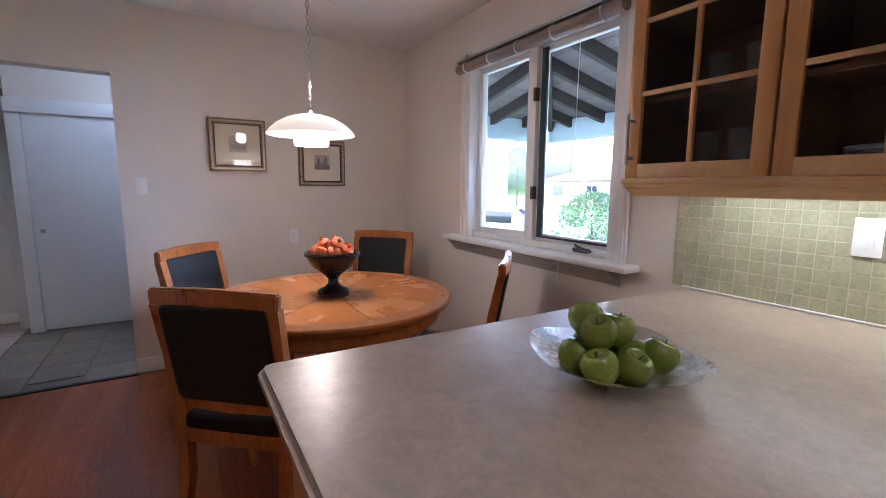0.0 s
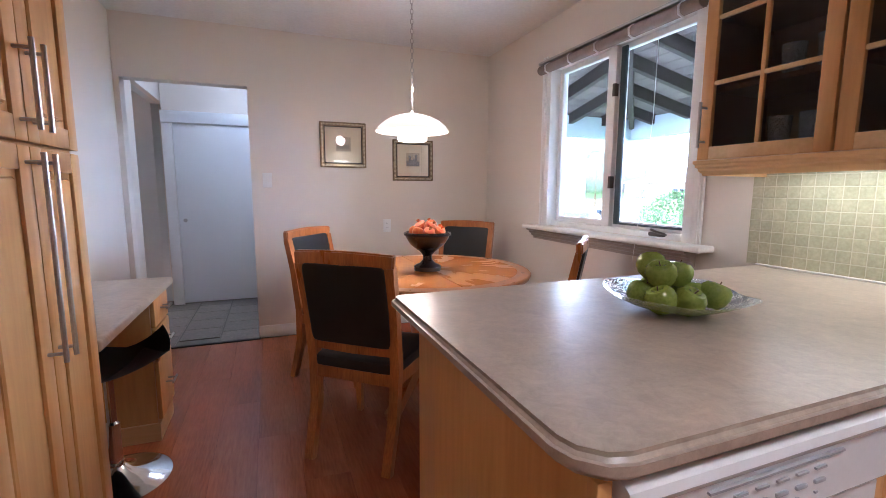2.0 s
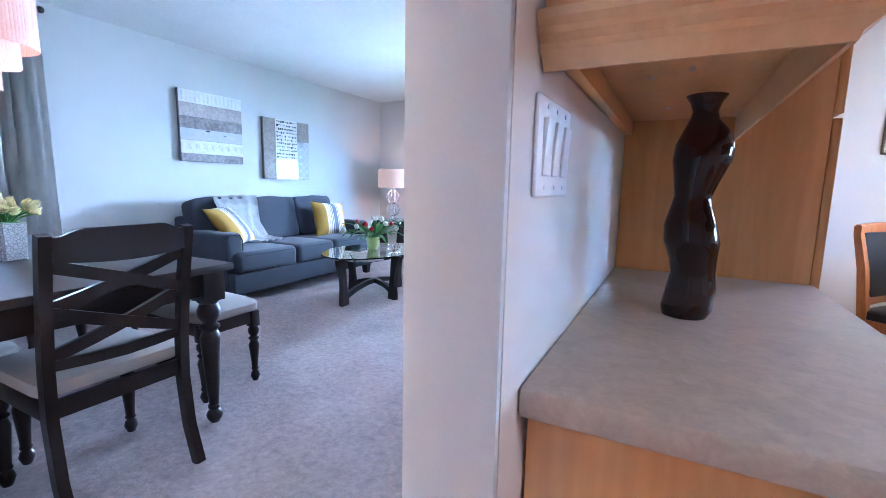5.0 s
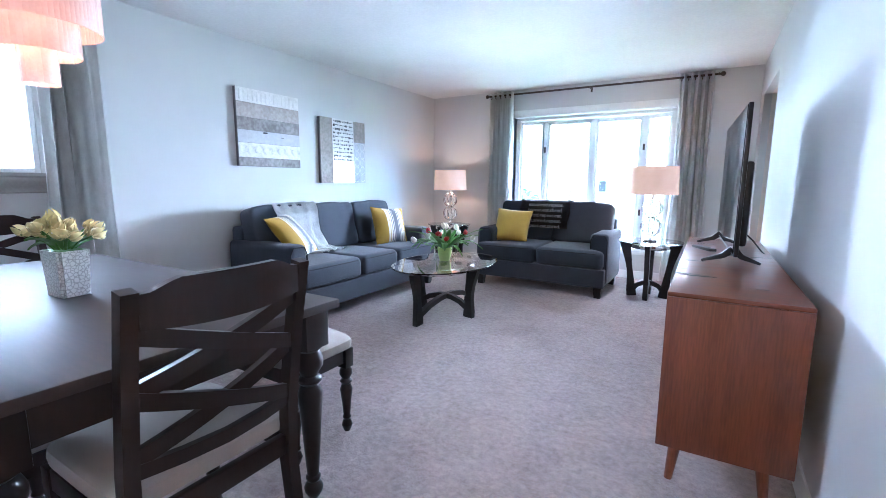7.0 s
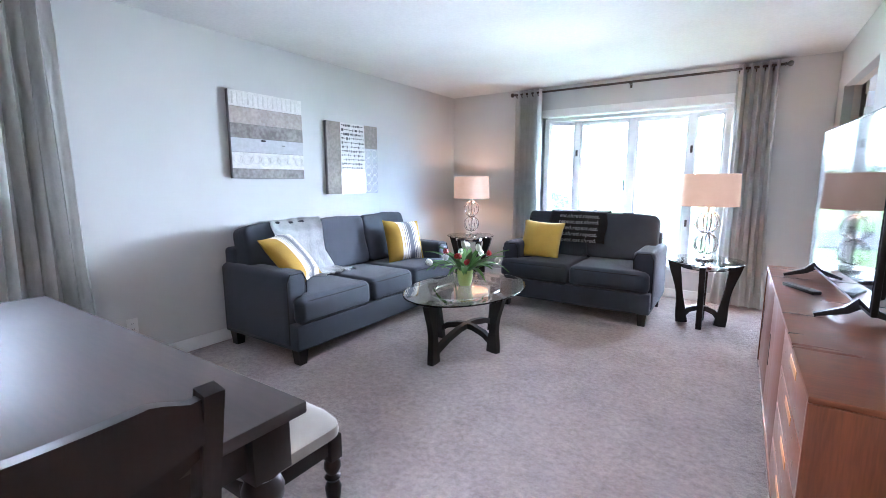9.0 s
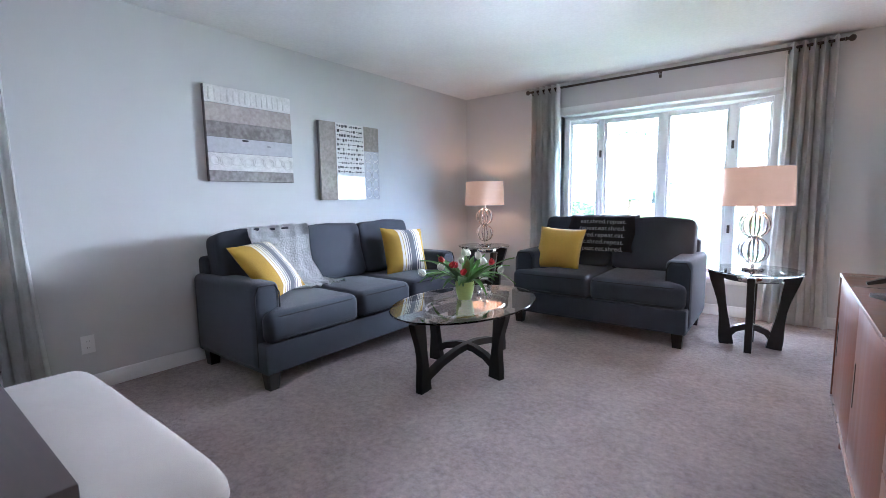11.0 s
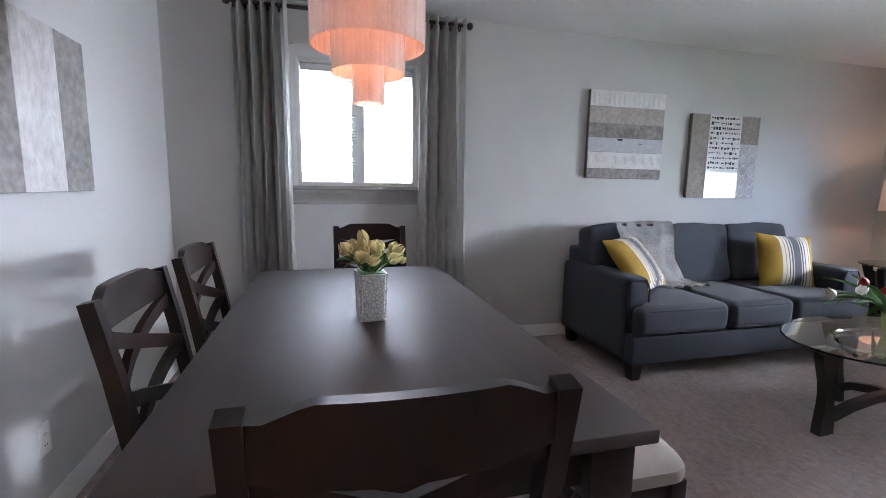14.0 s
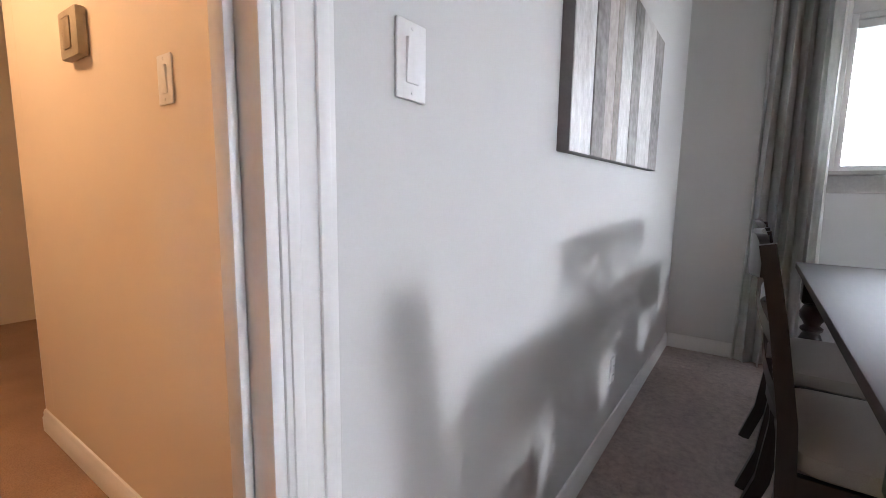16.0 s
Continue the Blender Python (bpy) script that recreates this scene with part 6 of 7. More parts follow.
tv = thing("television", "flat black television on two splayed feet on the sideboard", "television", pose(-1.625, 2.80, 0.8035, 0, 0, -87.5))
part("housing", B(-0.565, 0.565, 0.003, 0.022, 0.05, 0.755, 0.004), M_BLACK, tv)
part("rear_case", B(-0.48, 0.48, 0.022, 0.060, 0.09, 0.50, 0.015), M_BLACK, tv)
part("screen", B(-0.555, 0.555, -0.0005, 0.0035, 0.065, 0.745), M_SCREEN, tv, "dark reflective screen")
for x in (-0.42, 0.42):
    bm = bar([(x, -0.12, 0.006), (x, -0.03, 0.035), (x, 0.015, 0.075), (x, 0.05, 0.035), (x, 0.13, 0.006)], 0.022, [0.012, 0.026, 0.05, 0.026, 0.012], None, (0, 0, 1))
    part("foot", bm, M_BLACK, tv)
part("cable", tube([(0.30, 0.05, 0.16), (0.34, 0.10, 0.11), (0.20, 0.16, 0.04), (0.0, 0.20, 0.006), (-0.3, 0.205, 0.006)], 0.004, 6), M_BLACK, tv)
rm = thing("remote_control", "slim grey remote control lying on the sideboard", "remote", pose(-1.72, 2.86, 0.8035, 0, 0, 28))
part("body", B(-0.022, 0.022, -0.10, 0.10, 0, 0.016, 0.004), M_BLACK, rm)
part("keypad", B(-0.014, 0.014, -0.05, 0.08, 0.0155, 0.018), M_GREYINK, rm)


# ---- dining set ----
TURN_LEG = [(0, 0), (0.022, 0), (0.026, 0.008), (0.034, 0.022), (0.036, 0.038), (0.030, 0.052), (0.021, 0.062), (0.028, 0.074), (0.028, 0.082), (0.022, 0.090), (0.026, 0.14), (0.034, 0.26), (0.043, 0.38), (0.045, 0.42), (0.036, 0.445),
            (0.030, 0.452), (0.044, 0.466), (0.044, 0.476), (0.030, 0.488), (0.034, 0.50), (0.050, 0.525), (0.052, 0.55), (0.042, 0.575), (0.036, 0.582), (0.048, 0.592), (0.048, 0.600), (0, 0.600)]
dt = thing("dining_table", "large espresso wood dining table with turned legs", "table", pose(-3.785, 0.43, 0))
TL, TW = 1.88, 1.00
part("tabletop", B(-TL / 2, TL / 2, -TW / 2, TW / 2, 0.738, 0.77, 0.005), M_DTOP, dt)
for y in (-1, 1):
    part("long_apron", B(-TL / 2 + 0.13, TL / 2 - 0.13, y * (TW / 2 - 0.075) - 0.012, y * (TW / 2 - 0.075) + 0.012, 0.625, 0.7375, 0.002), M_ESPRESSO, dt)
for x in (-1, 1):
    part("end_apron", B(x * (TL / 2 - 0.075) - 0.012, x * (TL / 2 - 0.075) + 0.012, -TW / 2 + 0.12, TW / 2 - 0.12, 0.625, 0.7375, 0.002), M_ESPRESSO, dt)
leg = None
for x in (-1, 1):
    for y in (-1, 1):
        lm = pose(x * (TL / 2 - 0.085), y * (TW / 2 - 0.08), 0)
        if leg is None:
            bm = lathe(TURN_LEG, 24)
            box(bm, -0.052, 0.052, -0.052, 0.052, 0.598, 0.7375, 0.004)
            leg = part("leg", bm, M_ESPRESSO, dt, "", lm)
        else:
            again(leg, lm)


def cross_chair(m):
    """Seat towards +y of its own frame, backrest at -y."""
    c = thing("dining_chair", "espresso dining chair with double cross back and cream seat", "chair", m, "chairs round the dining table")
    W = 0.217
    yb = lambda z: -0.215 - 0.085 * max(0, (z - 0.46) / 0.52) ** 1.3
    for s in (-1, 1):
        part("back_post", bar([(s * W, -0.285, 0.0), (s * W, -0.235, 0.16), (s * W, -0.212, 0.36), (s * W, yb(0.55), 0.55), (s * W, yb(0.8), 0.80), (s * W, yb(0.976), 0.976)], 0.034, [0.040, 0.042, 0.044, 0.040, 0.036, 0.034], None, (0, 1, 0)), M_ESPRESSO, c)
        bm = lathe([(0, 0), (0.016, 0), (0.020, 0.01), (0.027, 0.03), (0.022, 0.05), (0.016, 0.058), (0.022, 0.07), (0.018, 0.082), (0.022, 0.14), (0.030, 0.235), (0.022, 0.262), (0.031, 0.275), (0.022, 0.288), (0.032, 0.31), (0.030, 0.33), (0.020, 0.345), (0, 0.345)], 20)
        box(bm, -0.024, 0.024, -0.024, 0.024, 0.343, 0.432, 0.003)
        part("front_leg", bm, M_ESPRESSO, c, "", pose(s * 0.215, 0.20, 0))
        part("side_rail", B(s * 0.222 - 0.012, s * 0.222 + 0.012, -0.20, 0.178, 0.372, 0.434, 0.003), M_ESPRESSO, c)
    part("front_rail", B(-0.19, 0.19, 0.195, 0.219, 0.372, 0.434, 0.003), M_ESPRESSO, c)
    part("rear_rail", B(-0.215, 0.215, -0.222, -0.198, 0.372, 0.434, 0.003), M_ESPRESSO, c)
    # shaped crest rail
    bm = bmesh.new()
    xs = [-W + 0.017 + (2 * W - 0.034) * k / 20 for k in range(21)]
    rows = []
    for x in xs:
        f = abs(x) / W
        ztop = 0.992 if f < 0.58 else (0.992 - 0.025 * min(1, (f - 0.58) / 0.26))
        zbot = 0.895 - 0.016 * (1 - f * f)
        y = yb(0.94) - 0.030 * (1 - f * f)
        rows.append([bm.verts.new((x, y + d, z)) for d, z in ((-0.011, zbot), (0.011, zbot), (0.011, ztop), (-0.011, ztop))])
    for a, b in zip(rows, rows[1:]):
        for j in range(4):
            bm.faces.new((a[j], a[(j + 1) % 4], b[(j + 1) % 4], b[j]))
    bm.faces.new(rows[0]), bm.faces.new(rows[-1])
    part("crest_rail", bm, M_ESPRESSO, c)
    for z0, z1 in ((0.735, 0.885), (0.575, 0.735)):
        for s in (-1, 1):
            pts = []
            for k in range(9):
                f = -1 + k / 4
                z = (z0 + z1) / 2 + s * f * (z1 - z0) / 2 * 0.92
                pts.append((f * (W - 0.015), yb(z) - 0.026 * (1 - f * f) + 0.004 * s, z))
            part("cross_slat", bar(pts, 0.019, 0.040, None, (0, 0, 1)), M_ESPRESSO, c)
    part("lower_rail", bar([(-W, yb(0.56), 0.555), (-W / 2, yb(0.56) - 0.02, 0.552), (0, yb(0.56) - 0.028, 0.55), (W / 2, yb(0.56) - 0.02, 0.552), (W, yb(0.56), 0.555)], 0.018, 0.036, None, (0, 0, 1)), M_ESPRESSO, c)
    part("seat", moved(puff(0.238, 0.215, 0.036, 0.4, 0.2, 36, 12, 0.35), pose(0, 0.01, 0.465)), M_CREAM, c, "cream linen seat pad")
    return c


def back_at(x, y, ang):
    o = pose(0, 0, 0, 0, 0, ang) @ Vector((0, 0.29, 0))
    return pose(x + o.x, y + o.y, 0, 0, 0, ang)


cc = cross_chair(back_at(-2.69, 0.394, 90))
copy_thing(cc, back_at(-5.10, 0.565, -90))
copy_thing(cc, back_at(-3.50, -0.215, 0))
copy_thing(cc, back_at(-4.12, -0.215, 0))

bn = thing("dining_bench", "espresso bench with a cream upholstered seat and turned legs", "bench", pose(-3.745, 1.10, 0))
part("seat", moved(puff(0.665, 0.192, 0.047, 0.5, 0.24, 96, 20, 0.12), pose(0, 0, 0.452)), M_CREAM, bn, "cream linen bench cushion")
for y in (-1, 1):
    part("long_rail", B(-0.585, 0.585, y * 0.155 - 0.012, y * 0.155 + 0.012, 0.35, 0.418, 0.003), M_ESPRESSO, bn)
for x in (-1, 1):
    part("end_rail", B(x * 0.61 - 0.012, x * 0.61 + 0.012, -0.13, 0.13, 0.35, 0.418, 0.003), M_ESPRESSO, bn)
    for y in (-1, 1):
        bm = lathe([(0, 0), (0.014, 0), (0.019, 0.012), (0.026, 0.032), (0.020, 0.052), (0.014, 0.060), (0.021, 0.072), (0.016, 0.084), (0.022, 0.15), (0.030, 0.215), (0.020, 0.240), (0.030, 0.255), (0.019, 0.268), (0.031, 0.292), (0.029, 0.312), (0.018, 0.328), (0, 0.328)], 20)
        box(bm, -0.026, 0.026, -0.026, 0.026, 0.326, 0.418, 0.003)
        part("leg", bm, M_ESPRESSO, bn, "", pose(x * 0.61, y * 0.155, 0))

# ---- chandelier ----
cd2 = thing("chandelier", "three-tier chandelier of pink glass strands, lit", "chandelier", pose(-3.76, 0.44, 0))
part("canopy", lathe([(0, 2.459), (0.075, 2.459), (0.07, 2.435), (0.02, 2.42), (0, 2.42)], 28), M_CHROME, cd2)
part("stem", lathe([(0, 2.42), (0.008, 2.42), (0.008, 2.10), (0, 2.10)], 12), M_CHROME, cd2)
for r, z1, z0, n in ((0.190, 2.06, 1.700, 80), (0.122, 1.92, 1.615, 50), (0.052, 1.78, 1.515, 22)):
    part("hoop", tube([(r * math.cos(a), r * math.sin(a), z1) for a in [k * math.pi / 20 for k in range(40)]], 0.006, 6, None, True), M_CHROME, cd2)
    strand = None
    for i in range(n):
        a = 2 * math.pi * i / n
        sm = pose(r * math.cos(a), r * math.sin(a), z1, 0, 0, math.degrees(a))
        if strand is None:
            pf = []
            k = int((z1 - z0) / 0.0125)
            for q in range(k):
                zz = -(z1 - z0) * q / k
                dz = (z1 - z0) / k
                pf += [(0.0088, zz - 0.0006), (0.0106, zz - dz * 0.5)]
            strand = part("glass_strand", lathe(pf, 6, None, (0, 0, 0), 0.35, 1.0), M_CRYSTAL, cd2, "", sm)
        else:
            again(strand, sm)
part("spoke", join(tube([(-0.19, 0, 2.06), (0.19, 0, 2.06)], 0.004, 6), tube([(0, -0.19, 2.06), (0, 0.19, 2.06)], 0.004, 6), tube([(-0.13, 0, 1.92), (0.13, 0, 1.92)], 0.003, 6), tube([(-0.055, 0, 1.78), (0.055, 0, 1.78)], 0.003, 6), tube([(0, 0, 2.12), (0, 0, 1.78)], 0.004, 6)), M_CHROME, cd2)
part("bulb", lathe([(0, 1.76), (0.012, 1.755), (0.024, 1.722), (0.020, 1.690), (0, 1.67)], 16), mat("lit_bulb", (0.9, 0.8, 0.6), None, 0.3, bump=0, emit=(1, 0.74, 0.44), power=8), cd2, "glowing bulb")


# ---- wall art ----
def art_piece(m, w, h, bands, label, upright=False, edge=M_ARTEDGE):
    """A canvas with bands; bands run level (from the top down) or upright (from x0 on)."""
    p = thing("wall_art", label, "wall art", m, "canvas art")
    part("canvas", B(-w / 2, w / 2, -0.034, 0, -h / 2, h / 2, 0.002), edge, p, "grey wrapped canvas edge")
    pos = 0.0
    made = []
    for k, (f, mt, raise_) in enumerate(bands):
        if upright:
            x0, x1 = -w / 2 + w * pos, -w / 2 + w * (pos + f)
            b = B(x0 + 0.001, x1 - 0.001, -0.034 - raise_, -0.0335, -h / 2 + 0.001, h / 2 - 0.001, 0.0015, 1)
        else:
            z1, z0 = h / 2 - h * pos, h / 2 - h * (pos + f)
            b = B(-w / 2 + 0.001, w / 2 - 0.001, -0.034 - raise_, -0.0335, z0 + 0.001, z1 - 0.001, 0.0015, 1)
        made.append(part("band", b, mt, p))
        pos += f
    return p, made


RING = lambda r: tube([(r * math.cos(a), 0, r * math.sin(a)) for a in [k * math.pi / 12 for k in range(24)]], 0.0035, 5, None, True)
wa, bands = art_piece(pose(XW + 0.001, 2.72, 1.684, 0, 0, 90), 0.715, 0.705,
                      [(0.18, M_SILVER, 0.004), (0.19, M_ARTP, 0.003), (0.16, M_ARTG, 0.005), (0.165, M_ARTL, 0.003), (0.19, M_ARTW, 0.004), (0.115, M_ARTG, 0.003)],
                      "square canvas of weathered grey, white and silver plank bands")
for k in range(8):
    for rr in (0.044, 0.030):
        part("embossed_ring", RING(rr), M_SILVER, bands[4], "", pose(-0.31 + 0.088 * k, -0.0385, -0.205 if k % 2 else -0.195))
for k in range(14):
    part("emboss", B(-0.33 + 0.047 * k, -0.315 + 0.047 * k, -0.0405, -0.0375, 0.245, 0.335, 0.001), M_ARTW, bands[0])
part("knot", moved(puff(0.028, 0.001, 0.008, 0.8, 0.8, 14, 6), pose(-0.06, -0.037, -0.035)), M_INK, bands[3])
part("knot", moved(puff(0.018, 0.001, 0.005, 0.8, 0.8, 14, 6), pose(0.14, -0.037, -0.065)), M_GREYINK, bands[3])

wa2 = thing("wall_art", "square canvas of taupe and white panels with script and rings", "wall art", pose(XW + 0.001, 3.738, 1.541, 0, 0, 90), "canvas art")
part("canvas", B(-0.37, 0.37, -0.034, 0, -0.362, 0.362, 0.002), M_ARTEDGE, wa2)
part("panel", B(-0.369, -0.185, -0.037, -0.0335, -0.361, 0.361), M_ARTT, wa2)
sp = part("panel", B(-0.184, 0.165, -0.038, -0.0335, -0.135, 0.361), M_ARTW, wa2)
part("panel", B(-0.184, 0.165, -0.039, -0.0335, -0.361, -0.136), mat("bright_silver_foil", (0.82, 0.82, 0.81), None, 0.35, 0.3, fine=120, bump=0.2), wa2)
part("panel", B(0.166, 0.369, -0.037, -0.0335, 0.12, 0.361), M_ARTT, wa2)
rp = part("panel", B(0.166, 0.369, -0.037, -0.0335, -0.361, 0.119), M_ARTL, wa2)
for k in range(5):
    for q in range(2):
        part("embossed_ring", RING(0.042), M_SILVER, rp, "", pose(0.215 + 0.10 * q, -0.040, 0.065 - 0.092 * k))
bm = bmesh.new()
rnd = random.Random(11)
for row in range(11):
    x = -0.17
    z = 0.335 - 0.043 * row
    while x < 0.145:
        wd = rnd.uniform(0.006, 0.028)
        hh = rnd.uniform(0.004, 0.024)
        box(bm, x, min(0.155, x + wd), -0.0388, -0.0378, z - hh / 2 + rnd.uniform(-0.006, 0.006), z + hh / 2)
        x += wd + rnd.uniform(0.004, 0.018)
tagged(part("script_marks", bm, M_INK, sp, "dark illegible script"), kind="stuff")

wa3, b3 = art_piece(pose(-3.785, YS + 0.001, 1.50, 0, 0, 180), 1.235, 0.60,
                    [(0.143, M_SILVERV, 0.003), (0.097, M_ARTG, 0.006), (0.089, M_ARTP, 0.003), (0.058, M_ARTT, 0.003), (0.123, M_SILVERV, 0.004), (0.116, M_ARTG, 0.005), (0.207, M_SILVERV, 0.004), (0.167, M_ARTG, 0.003)],
                    "long canvas of upright weathered silver and grey plank bands", True)


# ---- outside ----
setting("ground", B(-400, 400, -400, 400, -0.75, -0.65), M_GROUND, "front lawn and distance", "ground")
setting("road", B(9.5, 15.5, -120, 120, -0.65, -0.635), M_ROAD, "asphalt street", "road")
setting("road", B(-120, 9.49, 17.0, 23.0, -0.65, -0.635), M_ROAD, "asphalt street", "road")
setting("pavement", B(1.92, 5.5, -3, 6.0, -0.64, -0.06), M_PAVE, "pale concrete porch slab", "pavement")
setting("pavement", B(5.6, 9.4, 7.8, 13.0, -0.648, -0.63), M_PAVE, "pale concrete driveway", "pavement")
glow = bpy.data.materials.new("bright_overcast_distance")
glow.use_nodes = True
gb = glow.node_tree.nodes["Principled BSDF"]
gb.inputs["Base Color"].default_value = (0, 0, 0, 1)
gb.inputs["Emission Color"].default_value = (0.93, 0.97, 1.0, 1)
gb.inputs["Emission Strength"].default_value = 6.5
setting("backdrop_north", B(-70, 60, 75, 75.5, -0.6, 60), glow, "bright overcast sky", "backdrop")
glow2 = glow.copy()
glow2.node_tree.nodes["Principled BSDF"].inputs["Emission Strength"].default_value = 5.8
setting("backdrop_west", B(-70.5, -70, -60, 75, -0.6, 60), glow2, "bright overcast sky", "backdrop")
glow3 = glow.copy()
glow3.node_tree.nodes["Principled BSDF"].inputs["Emission Strength"].default_value = 15.0
glow3.node_tree.nodes["Principled BSDF"].inputs["Emission Color"].default_value = (0.68, 0.83, 1.0, 1)
setting("backdrop_east", B(80, 80.5, -60, 75, -0.6, 60), glow3, "bright overcast sky", "backdrop")

# porch roof over the kitchen window: hip with boards and rafters
pr = thing("porch_roof", "dark brown board porch roof with rafters and a white beam", "roof")
CX, CY, EZ, SL = 5.30, 5.72, 2.35, 0.22              # eave corner, eave height, slope
WX = 1.92


def slab(pts, t0, t1, east):
    """A flat piece over the four corners pts, from t0 to t1 above the roof's slope."""
    bm = bmesh.new()
    z = lambda x, y: EZ + SL * ((CX - x) if east else (CY - y))
    lo = [bm.verts.new((x, y, z(x, y) + t0)) for x, y in pts]
    hi = [bm.verts.new((x, y, z(x, y) + t1)) for x, y in pts]
    bm.faces.new(lo), bm.faces.new(hi)
    for i in range(4):
        j = (i + 1) % 4
        bm.faces.new((lo[i], lo[j], hi[j], hi[i]))
    return bm


n = 19
for k in range(n):
    a, b = WX + (CX + 0.2 - WX) * k / n, WX + (CX + 0.2 - WX) * (k + 1) / n - 0.008
    part("board", slab([(a, -2.4), (b, -2.4), (b, CY - CX + b), (a, CY - CX + a)], 0.0, 0.02, True), M_PBOARD, pr)
    a, b = CY - CX + a, CY - CX + b
    part("board", slab([(WX, a), (WX + max(0.01, a - (CY - CX + WX)), a), (WX + b - (CY - CX + WX), b), (WX, b)], 0.0, 0.02, False), M_PBOARD, pr)
for k in range(13):
    y = -2.1 + 0.61 * k
    x0 = max(WX, CX - (CY - y))
    if x0 < CX - 0.1:
        part("rafter", slab([(x0, y - 0.035), (CX, y - 0.035), (CX, y + 0.035), (x0, y + 0.035)], -0.15, -0.002, True), M_PORCH, pr)
for k in range(6):
    x = WX + 0.30 + 0.61 * k
    part("rafter", slab([(x - 0.035, CY - CX + x), (x + 0.035, CY - CX + x), (x + 0.035, CY), (x - 0.035, CY)], -0.15, -0.002, False), M_PORCH, pr)
part("hip_rafter", bar([(WX, CY - CX + WX, EZ + SL * (CX - WX) - 0.09), (CX, CY, EZ - 0.09)], 0.07, 0.17, None, (0, 0, 1)), M_PORCH, pr)
part("beam", B(CX - 0.08, CX + 0.08, -2.4, CY + 0.08, 2.03, 2.345, 0.01), M_BEAM, pr, "white painted beam")
part("end_beam", B(WX, CX - 0.081, CY - 0.08, CY + 0.08, 2.03, 2.345, 0.01), M_BEAM, pr, "white painted beam")
part("post", B(CX - 0.07, CX + 0.07, -2.35, -2.21, -0.06, 2.03, 0.01), M_BEAM, pr)


def bush(name, label, m, r, h, n, seed, trunk=0.1):
    rnd = random.Random(seed)
    t = thing(name, label, "bush" if trunk < 0.3 else "tree", m)
    part("trunk", tube([(0, 0, 0), (0.02, 0.01, trunk + h * 0.3), (0, 0, trunk + h * 0.6)], [0.05 + 0.03 * r, 0.04, 0.02], 8), M_BARK, t)
    bm = bmesh.new()
    for i in range(n):
        a, f = rnd.uniform(0, 2 * math.pi), rnd.uniform(0, 1)
        z = trunk + h * f
        rr = r * math.sqrt(max(0.02, 1 - (2 * f - 1) ** 2)) * rnd.uniform(0.45, 1.08) * (1 + 0.2 * math.sin(3 * a + 5 * f))
        c = Vector((rr * math.cos(a), rr * math.sin(a), z))
        d = Vector((rnd.uniform(-1, 1), rnd.uniform(-1, 1), rnd.uniform(-0.3, 1))).normalized()
        s = d.orthogonal().normalized()
        L = rnd.uniform(0.05, 0.11) * (r ** 0.5)
        q = [c - s * L * 0.28, c + d * L * 0.5 - s * L * 0.2, c + d * L, c + d * L * 0.5 + s * L * 0.2]
        bm.faces.new([bm.verts.new(v) for v in q])
    part("crown", bm, M_FOLIAGE, t, "", None, 80)
    return t


bush("garden_bush", "spreading evergreen bush beside the driveway", pose(7.6, 6.75, -0.65), 0.85, 1.75, 8000, 1)
bush("garden_bush", "low evergreen bush on the front lawn", pose(-5.2, 9.0, -0.65), 0.8, 1.6, 4500, 2)
bush("street_tree", "leafy street tree across the road", pose(30, 36, -0.65), 2.6, 4.2, 6000, 3, 1.6)
bush("street_tree", "leafy street tree across the road", pose(33, 22, -0.65), 2.2, 3.6, 6000, 4, 1.5)
bush("street_tree", "leafy street tree across the road", pose(-9, 27, -0.65), 2.4, 3.8, 6000, 6, 1.5)


def house(m, w, d, h, label):
    """A bungalow, front towards -y."""
    t = thing("house", label, "house", m, "houses across the street")
    part("wall", B(-w / 2, w / 2, 0, d, 0, h), M_BRICK, t)
    bm = bmesh.new()
    o = 0.5
    a = [bm.verts.new(v) for v in ((-w / 2 - o, -o, h), (w / 2 + o, -o, h), (w / 2 + o, d + o, h), (-w / 2 - o, d + o, h))]
    r = [bm.verts.new(v) for v in ((-w / 2 + d / 2.2, d / 2, h + 1.6), (w / 2 - d / 2.2, d / 2, h + 1.6))]
    bm.faces.new((a[0], a[1], r[1], r[0])), bm.faces.new((a[1], a[2], r[1])), bm.faces.new((a[2], a[3], r[0], r[1])), bm.faces.new((a[3], a[0], r[0])), bm.faces.new(a[::-1])
    part("roof", bm, M_ROOF, t)
    for x in (-w * 0.32, 0.05 * w, w * 0.34):
        wf = part("window", B(x - 0.8, x + 0.8, -0.06, 0.02, 1.0, 2.2), M_BEAM, t)
        part("pane", B(x - 0.7, x - 0.04, -0.08, -0.061, 1.1, 2.1), M_DKGLASS, wf)
        part("pane", B(x + 0.04, x + 0.7, -0.08, -0.061, 1.1, 2.1), M_DKGLASS, wf)
    part("door", B(w * 0.17 - 0.45, w * 0.17 + 0.45, -0.05, 0.02, 0.1, 2.15), M_BEAM, t)


house(pose(-6, 42, -0.65), 14, 8, 2.7, "pale brick bungalow across the street")
house(pose(14, 43, -0.65), 13, 8, 2.7, "pale brick bungalow across the street")
house(pose(36, 14, -0.65, 0, 0, -90), 14, 8, 2.7, "pale brick bungalow across the road")
house(pose(37, 33, -0.65, 0, 0, -90), 13, 8, 2.7, "pale brick bungalow across the road")


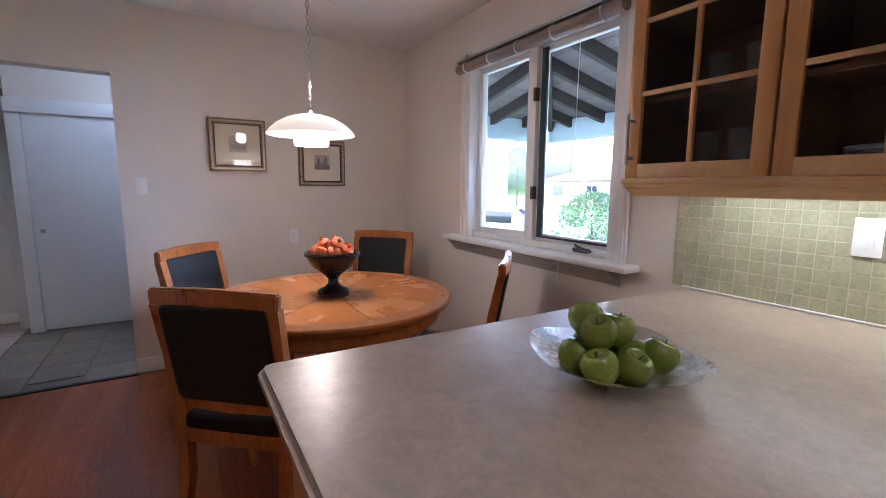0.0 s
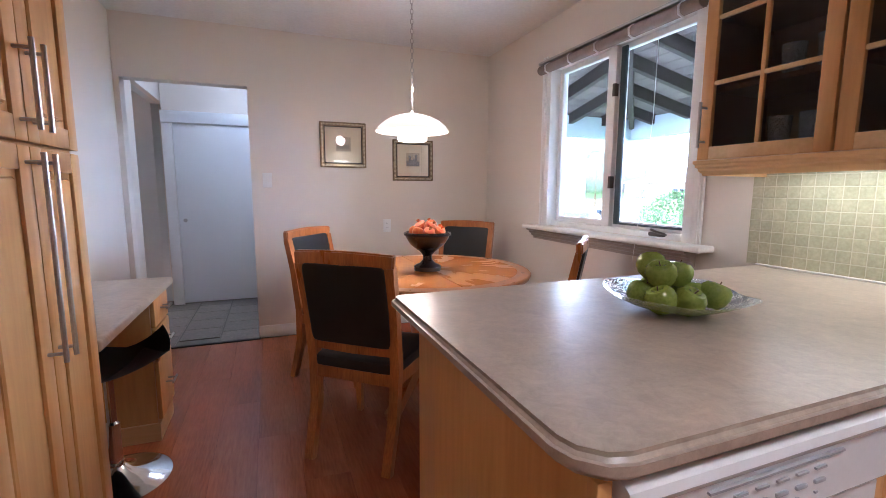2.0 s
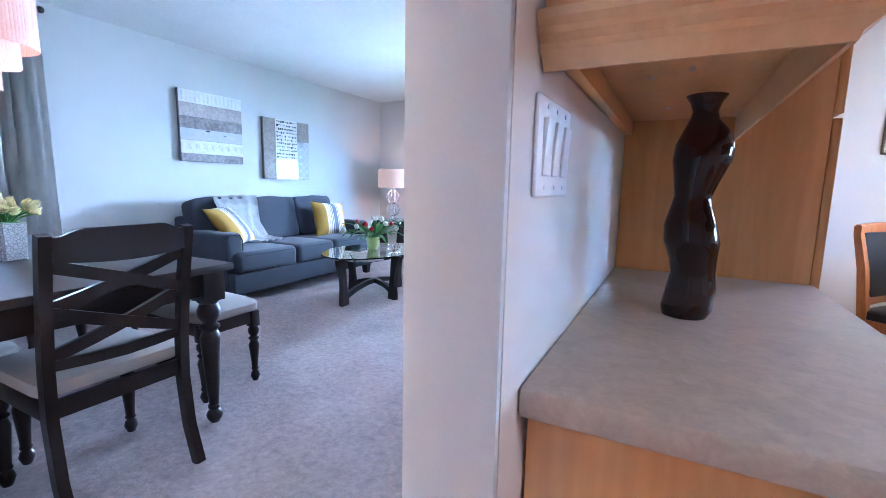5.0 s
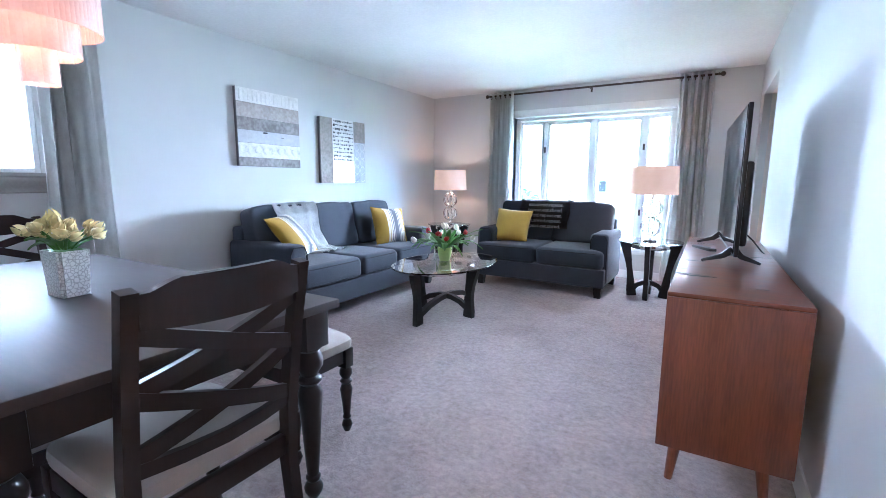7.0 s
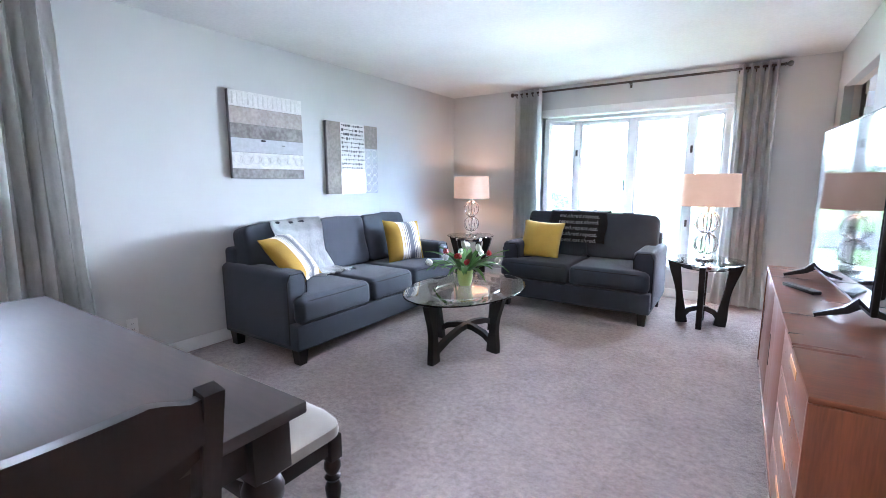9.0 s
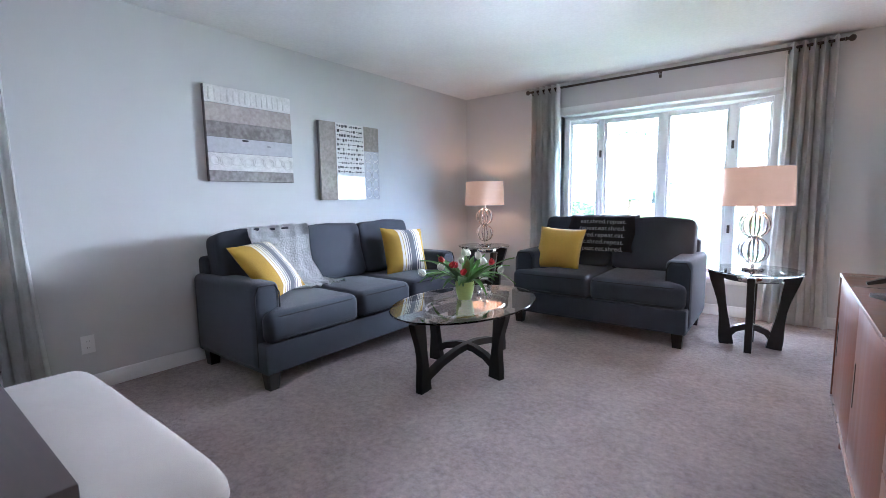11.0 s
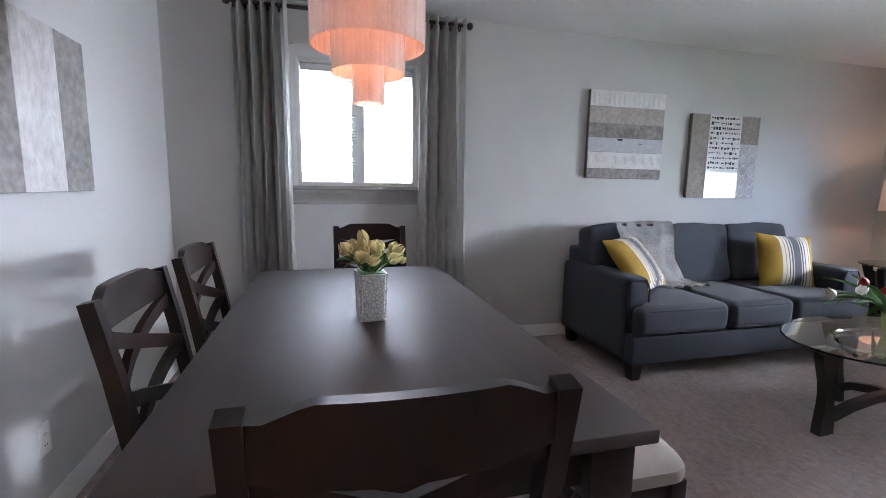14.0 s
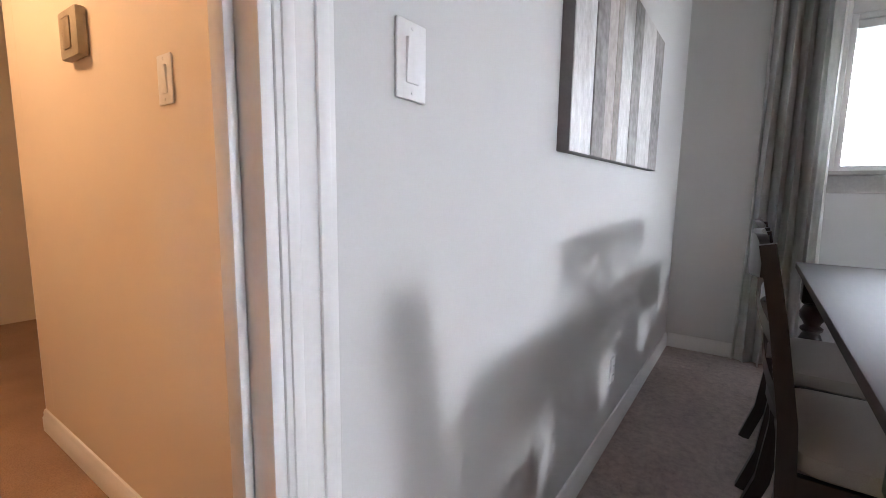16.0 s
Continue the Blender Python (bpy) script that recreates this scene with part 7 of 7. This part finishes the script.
def car(m):
    c = thing("parked_car", "silver sedan parked on the driveway", "car", m)
    side = [(-2.1, 0.35), (-2.15, 0.65), (-1.95, 0.85), (-1.2, 0.93), (-0.55, 1.38), (0.65, 1.40), (1.35, 0.98), (2.05, 0.90), (2.15, 0.6), (2.1, 0.32)]
    body = extrude_profile([(y, z) for y, z in side], -0.82, 0.82, "x")
    bmesh.ops.bevel(body, geom=body.edges[:], offset=0.07, segments=3, affect="EDGES")
    part("body", body, M_CARP, c)
    for s in (-1, 1):
        part("side_window", B(s * 0.822 - 0.006, s * 0.822 + 0.006, -0.5, 0.75, 0.99, 1.30, 0.004), M_DKGLASS, c)
        part("headlight", B(s * 0.6 - 0.16, s * 0.6 + 0.16, -2.155, -2.10, 0.62, 0.74, 0.02), M_BEAM, c)
        for y in (-1.32, 1.32):
            w = part("wheel", moved(lathe([(0, -0.1), (0.31, -0.1), (0.32, -0.06), (0.32, 0.06), (0.31, 0.1), (0, 0.1)], 24), pose(s * 0.76, y, 0.32, 0, 90)), M_RUBBER, c)
            part("rim", moved(lathe([(0, -0.11), (0.2, -0.108), (0.2, 0.108), (0, 0.11)], 20), pose(s * 0.76, y, 0.32, 0, 90)), M_STEEL, w)
    part("windscreen", moved(B(-0.68, 0.68, -0.01, 0.01, -0.36, 0.36, 0.004), pose(0, -0.895, 1.17, -57)), M_DKGLASS, c)


car(pose(8.2, 10.2, -0.65, 0, 0, 20))


# ---- pieces of floors and walls ----
def planks():
    rnd = random.Random(2)
    wd, ln = 0.19, 1.25
    meshes = {}
    x = XP + 0.066
    col = 0
    while x < XE:
        w = min(wd, XE + 0.1 - x)
        y = YK - (0.42 * col % 1.25)
        while y < YN - 0.035:
            a, b = max(y, YK - 0.1), min(y + ln, YN - 0.032)
            if b - a > 0.03:
                key = (round(b - a, 3), round(w, 3))
                if key not in meshes:
                    meshes[key] = mesh_of("plank", B(0.0002, w - 0.0002, 0.0002, b - a - 0.0002, -0.0085, 0.0, 0.0005, 1), M_PLANK)
                p = new("plank", meshes[key])
                p.parent = FLOOR_K
                p.location = (x, a, 0)
            y += ln
        x += wd
        col += 1


planks()


def slates():
    me = mesh_of("tile", B(0.002, 0.298, 0.002, 0.298, -0.0075, 0.0, 0.002, 1), M_SLATE)
    for i in range(8):
        for k in range(7):
            x, y = XK + 0.31 * i - 0.05, YN - 0.02 + 0.30 * k + (0.15 if i % 2 else 0)
            if x + 0.3 < XE and y + 0.3 < 6.3:
                t = new("tile", me)
                t.parent = FLOOR_E
                t.location = (x, y, 0)


slates()


def backsplash():
    s = 0.047
    z0, z1, y1 = 0.912, 1.343, 1.275
    rows, cols = int((z1 - z0) / s), 33
    bs = setting("wall_backsplash", B(XE - 0.006, XE - 0.0005, y1 - cols * s - 0.01, y1, z0, 1.345), M_GROUT, "olive-beige mosaic tile backsplash", "backsplash")
    rnd = random.Random(8)
    mm = [mesh_of("tile", B(-0.0018, 0, 0.0014, s - 0.0014, 0.0014, s - 0.0014, 0.0010, 1), M_TILE) for _ in range(1)]
    for i in range(cols):
        for k in range(rows):
            t = new("tile", mm[0])
            t.parent = bs
            t.location = (XE - 0.006 + rnd.uniform(0, 0.0008), y1 - (i + 1) * s, z0 + 0.003 + k * s)


backsplash()
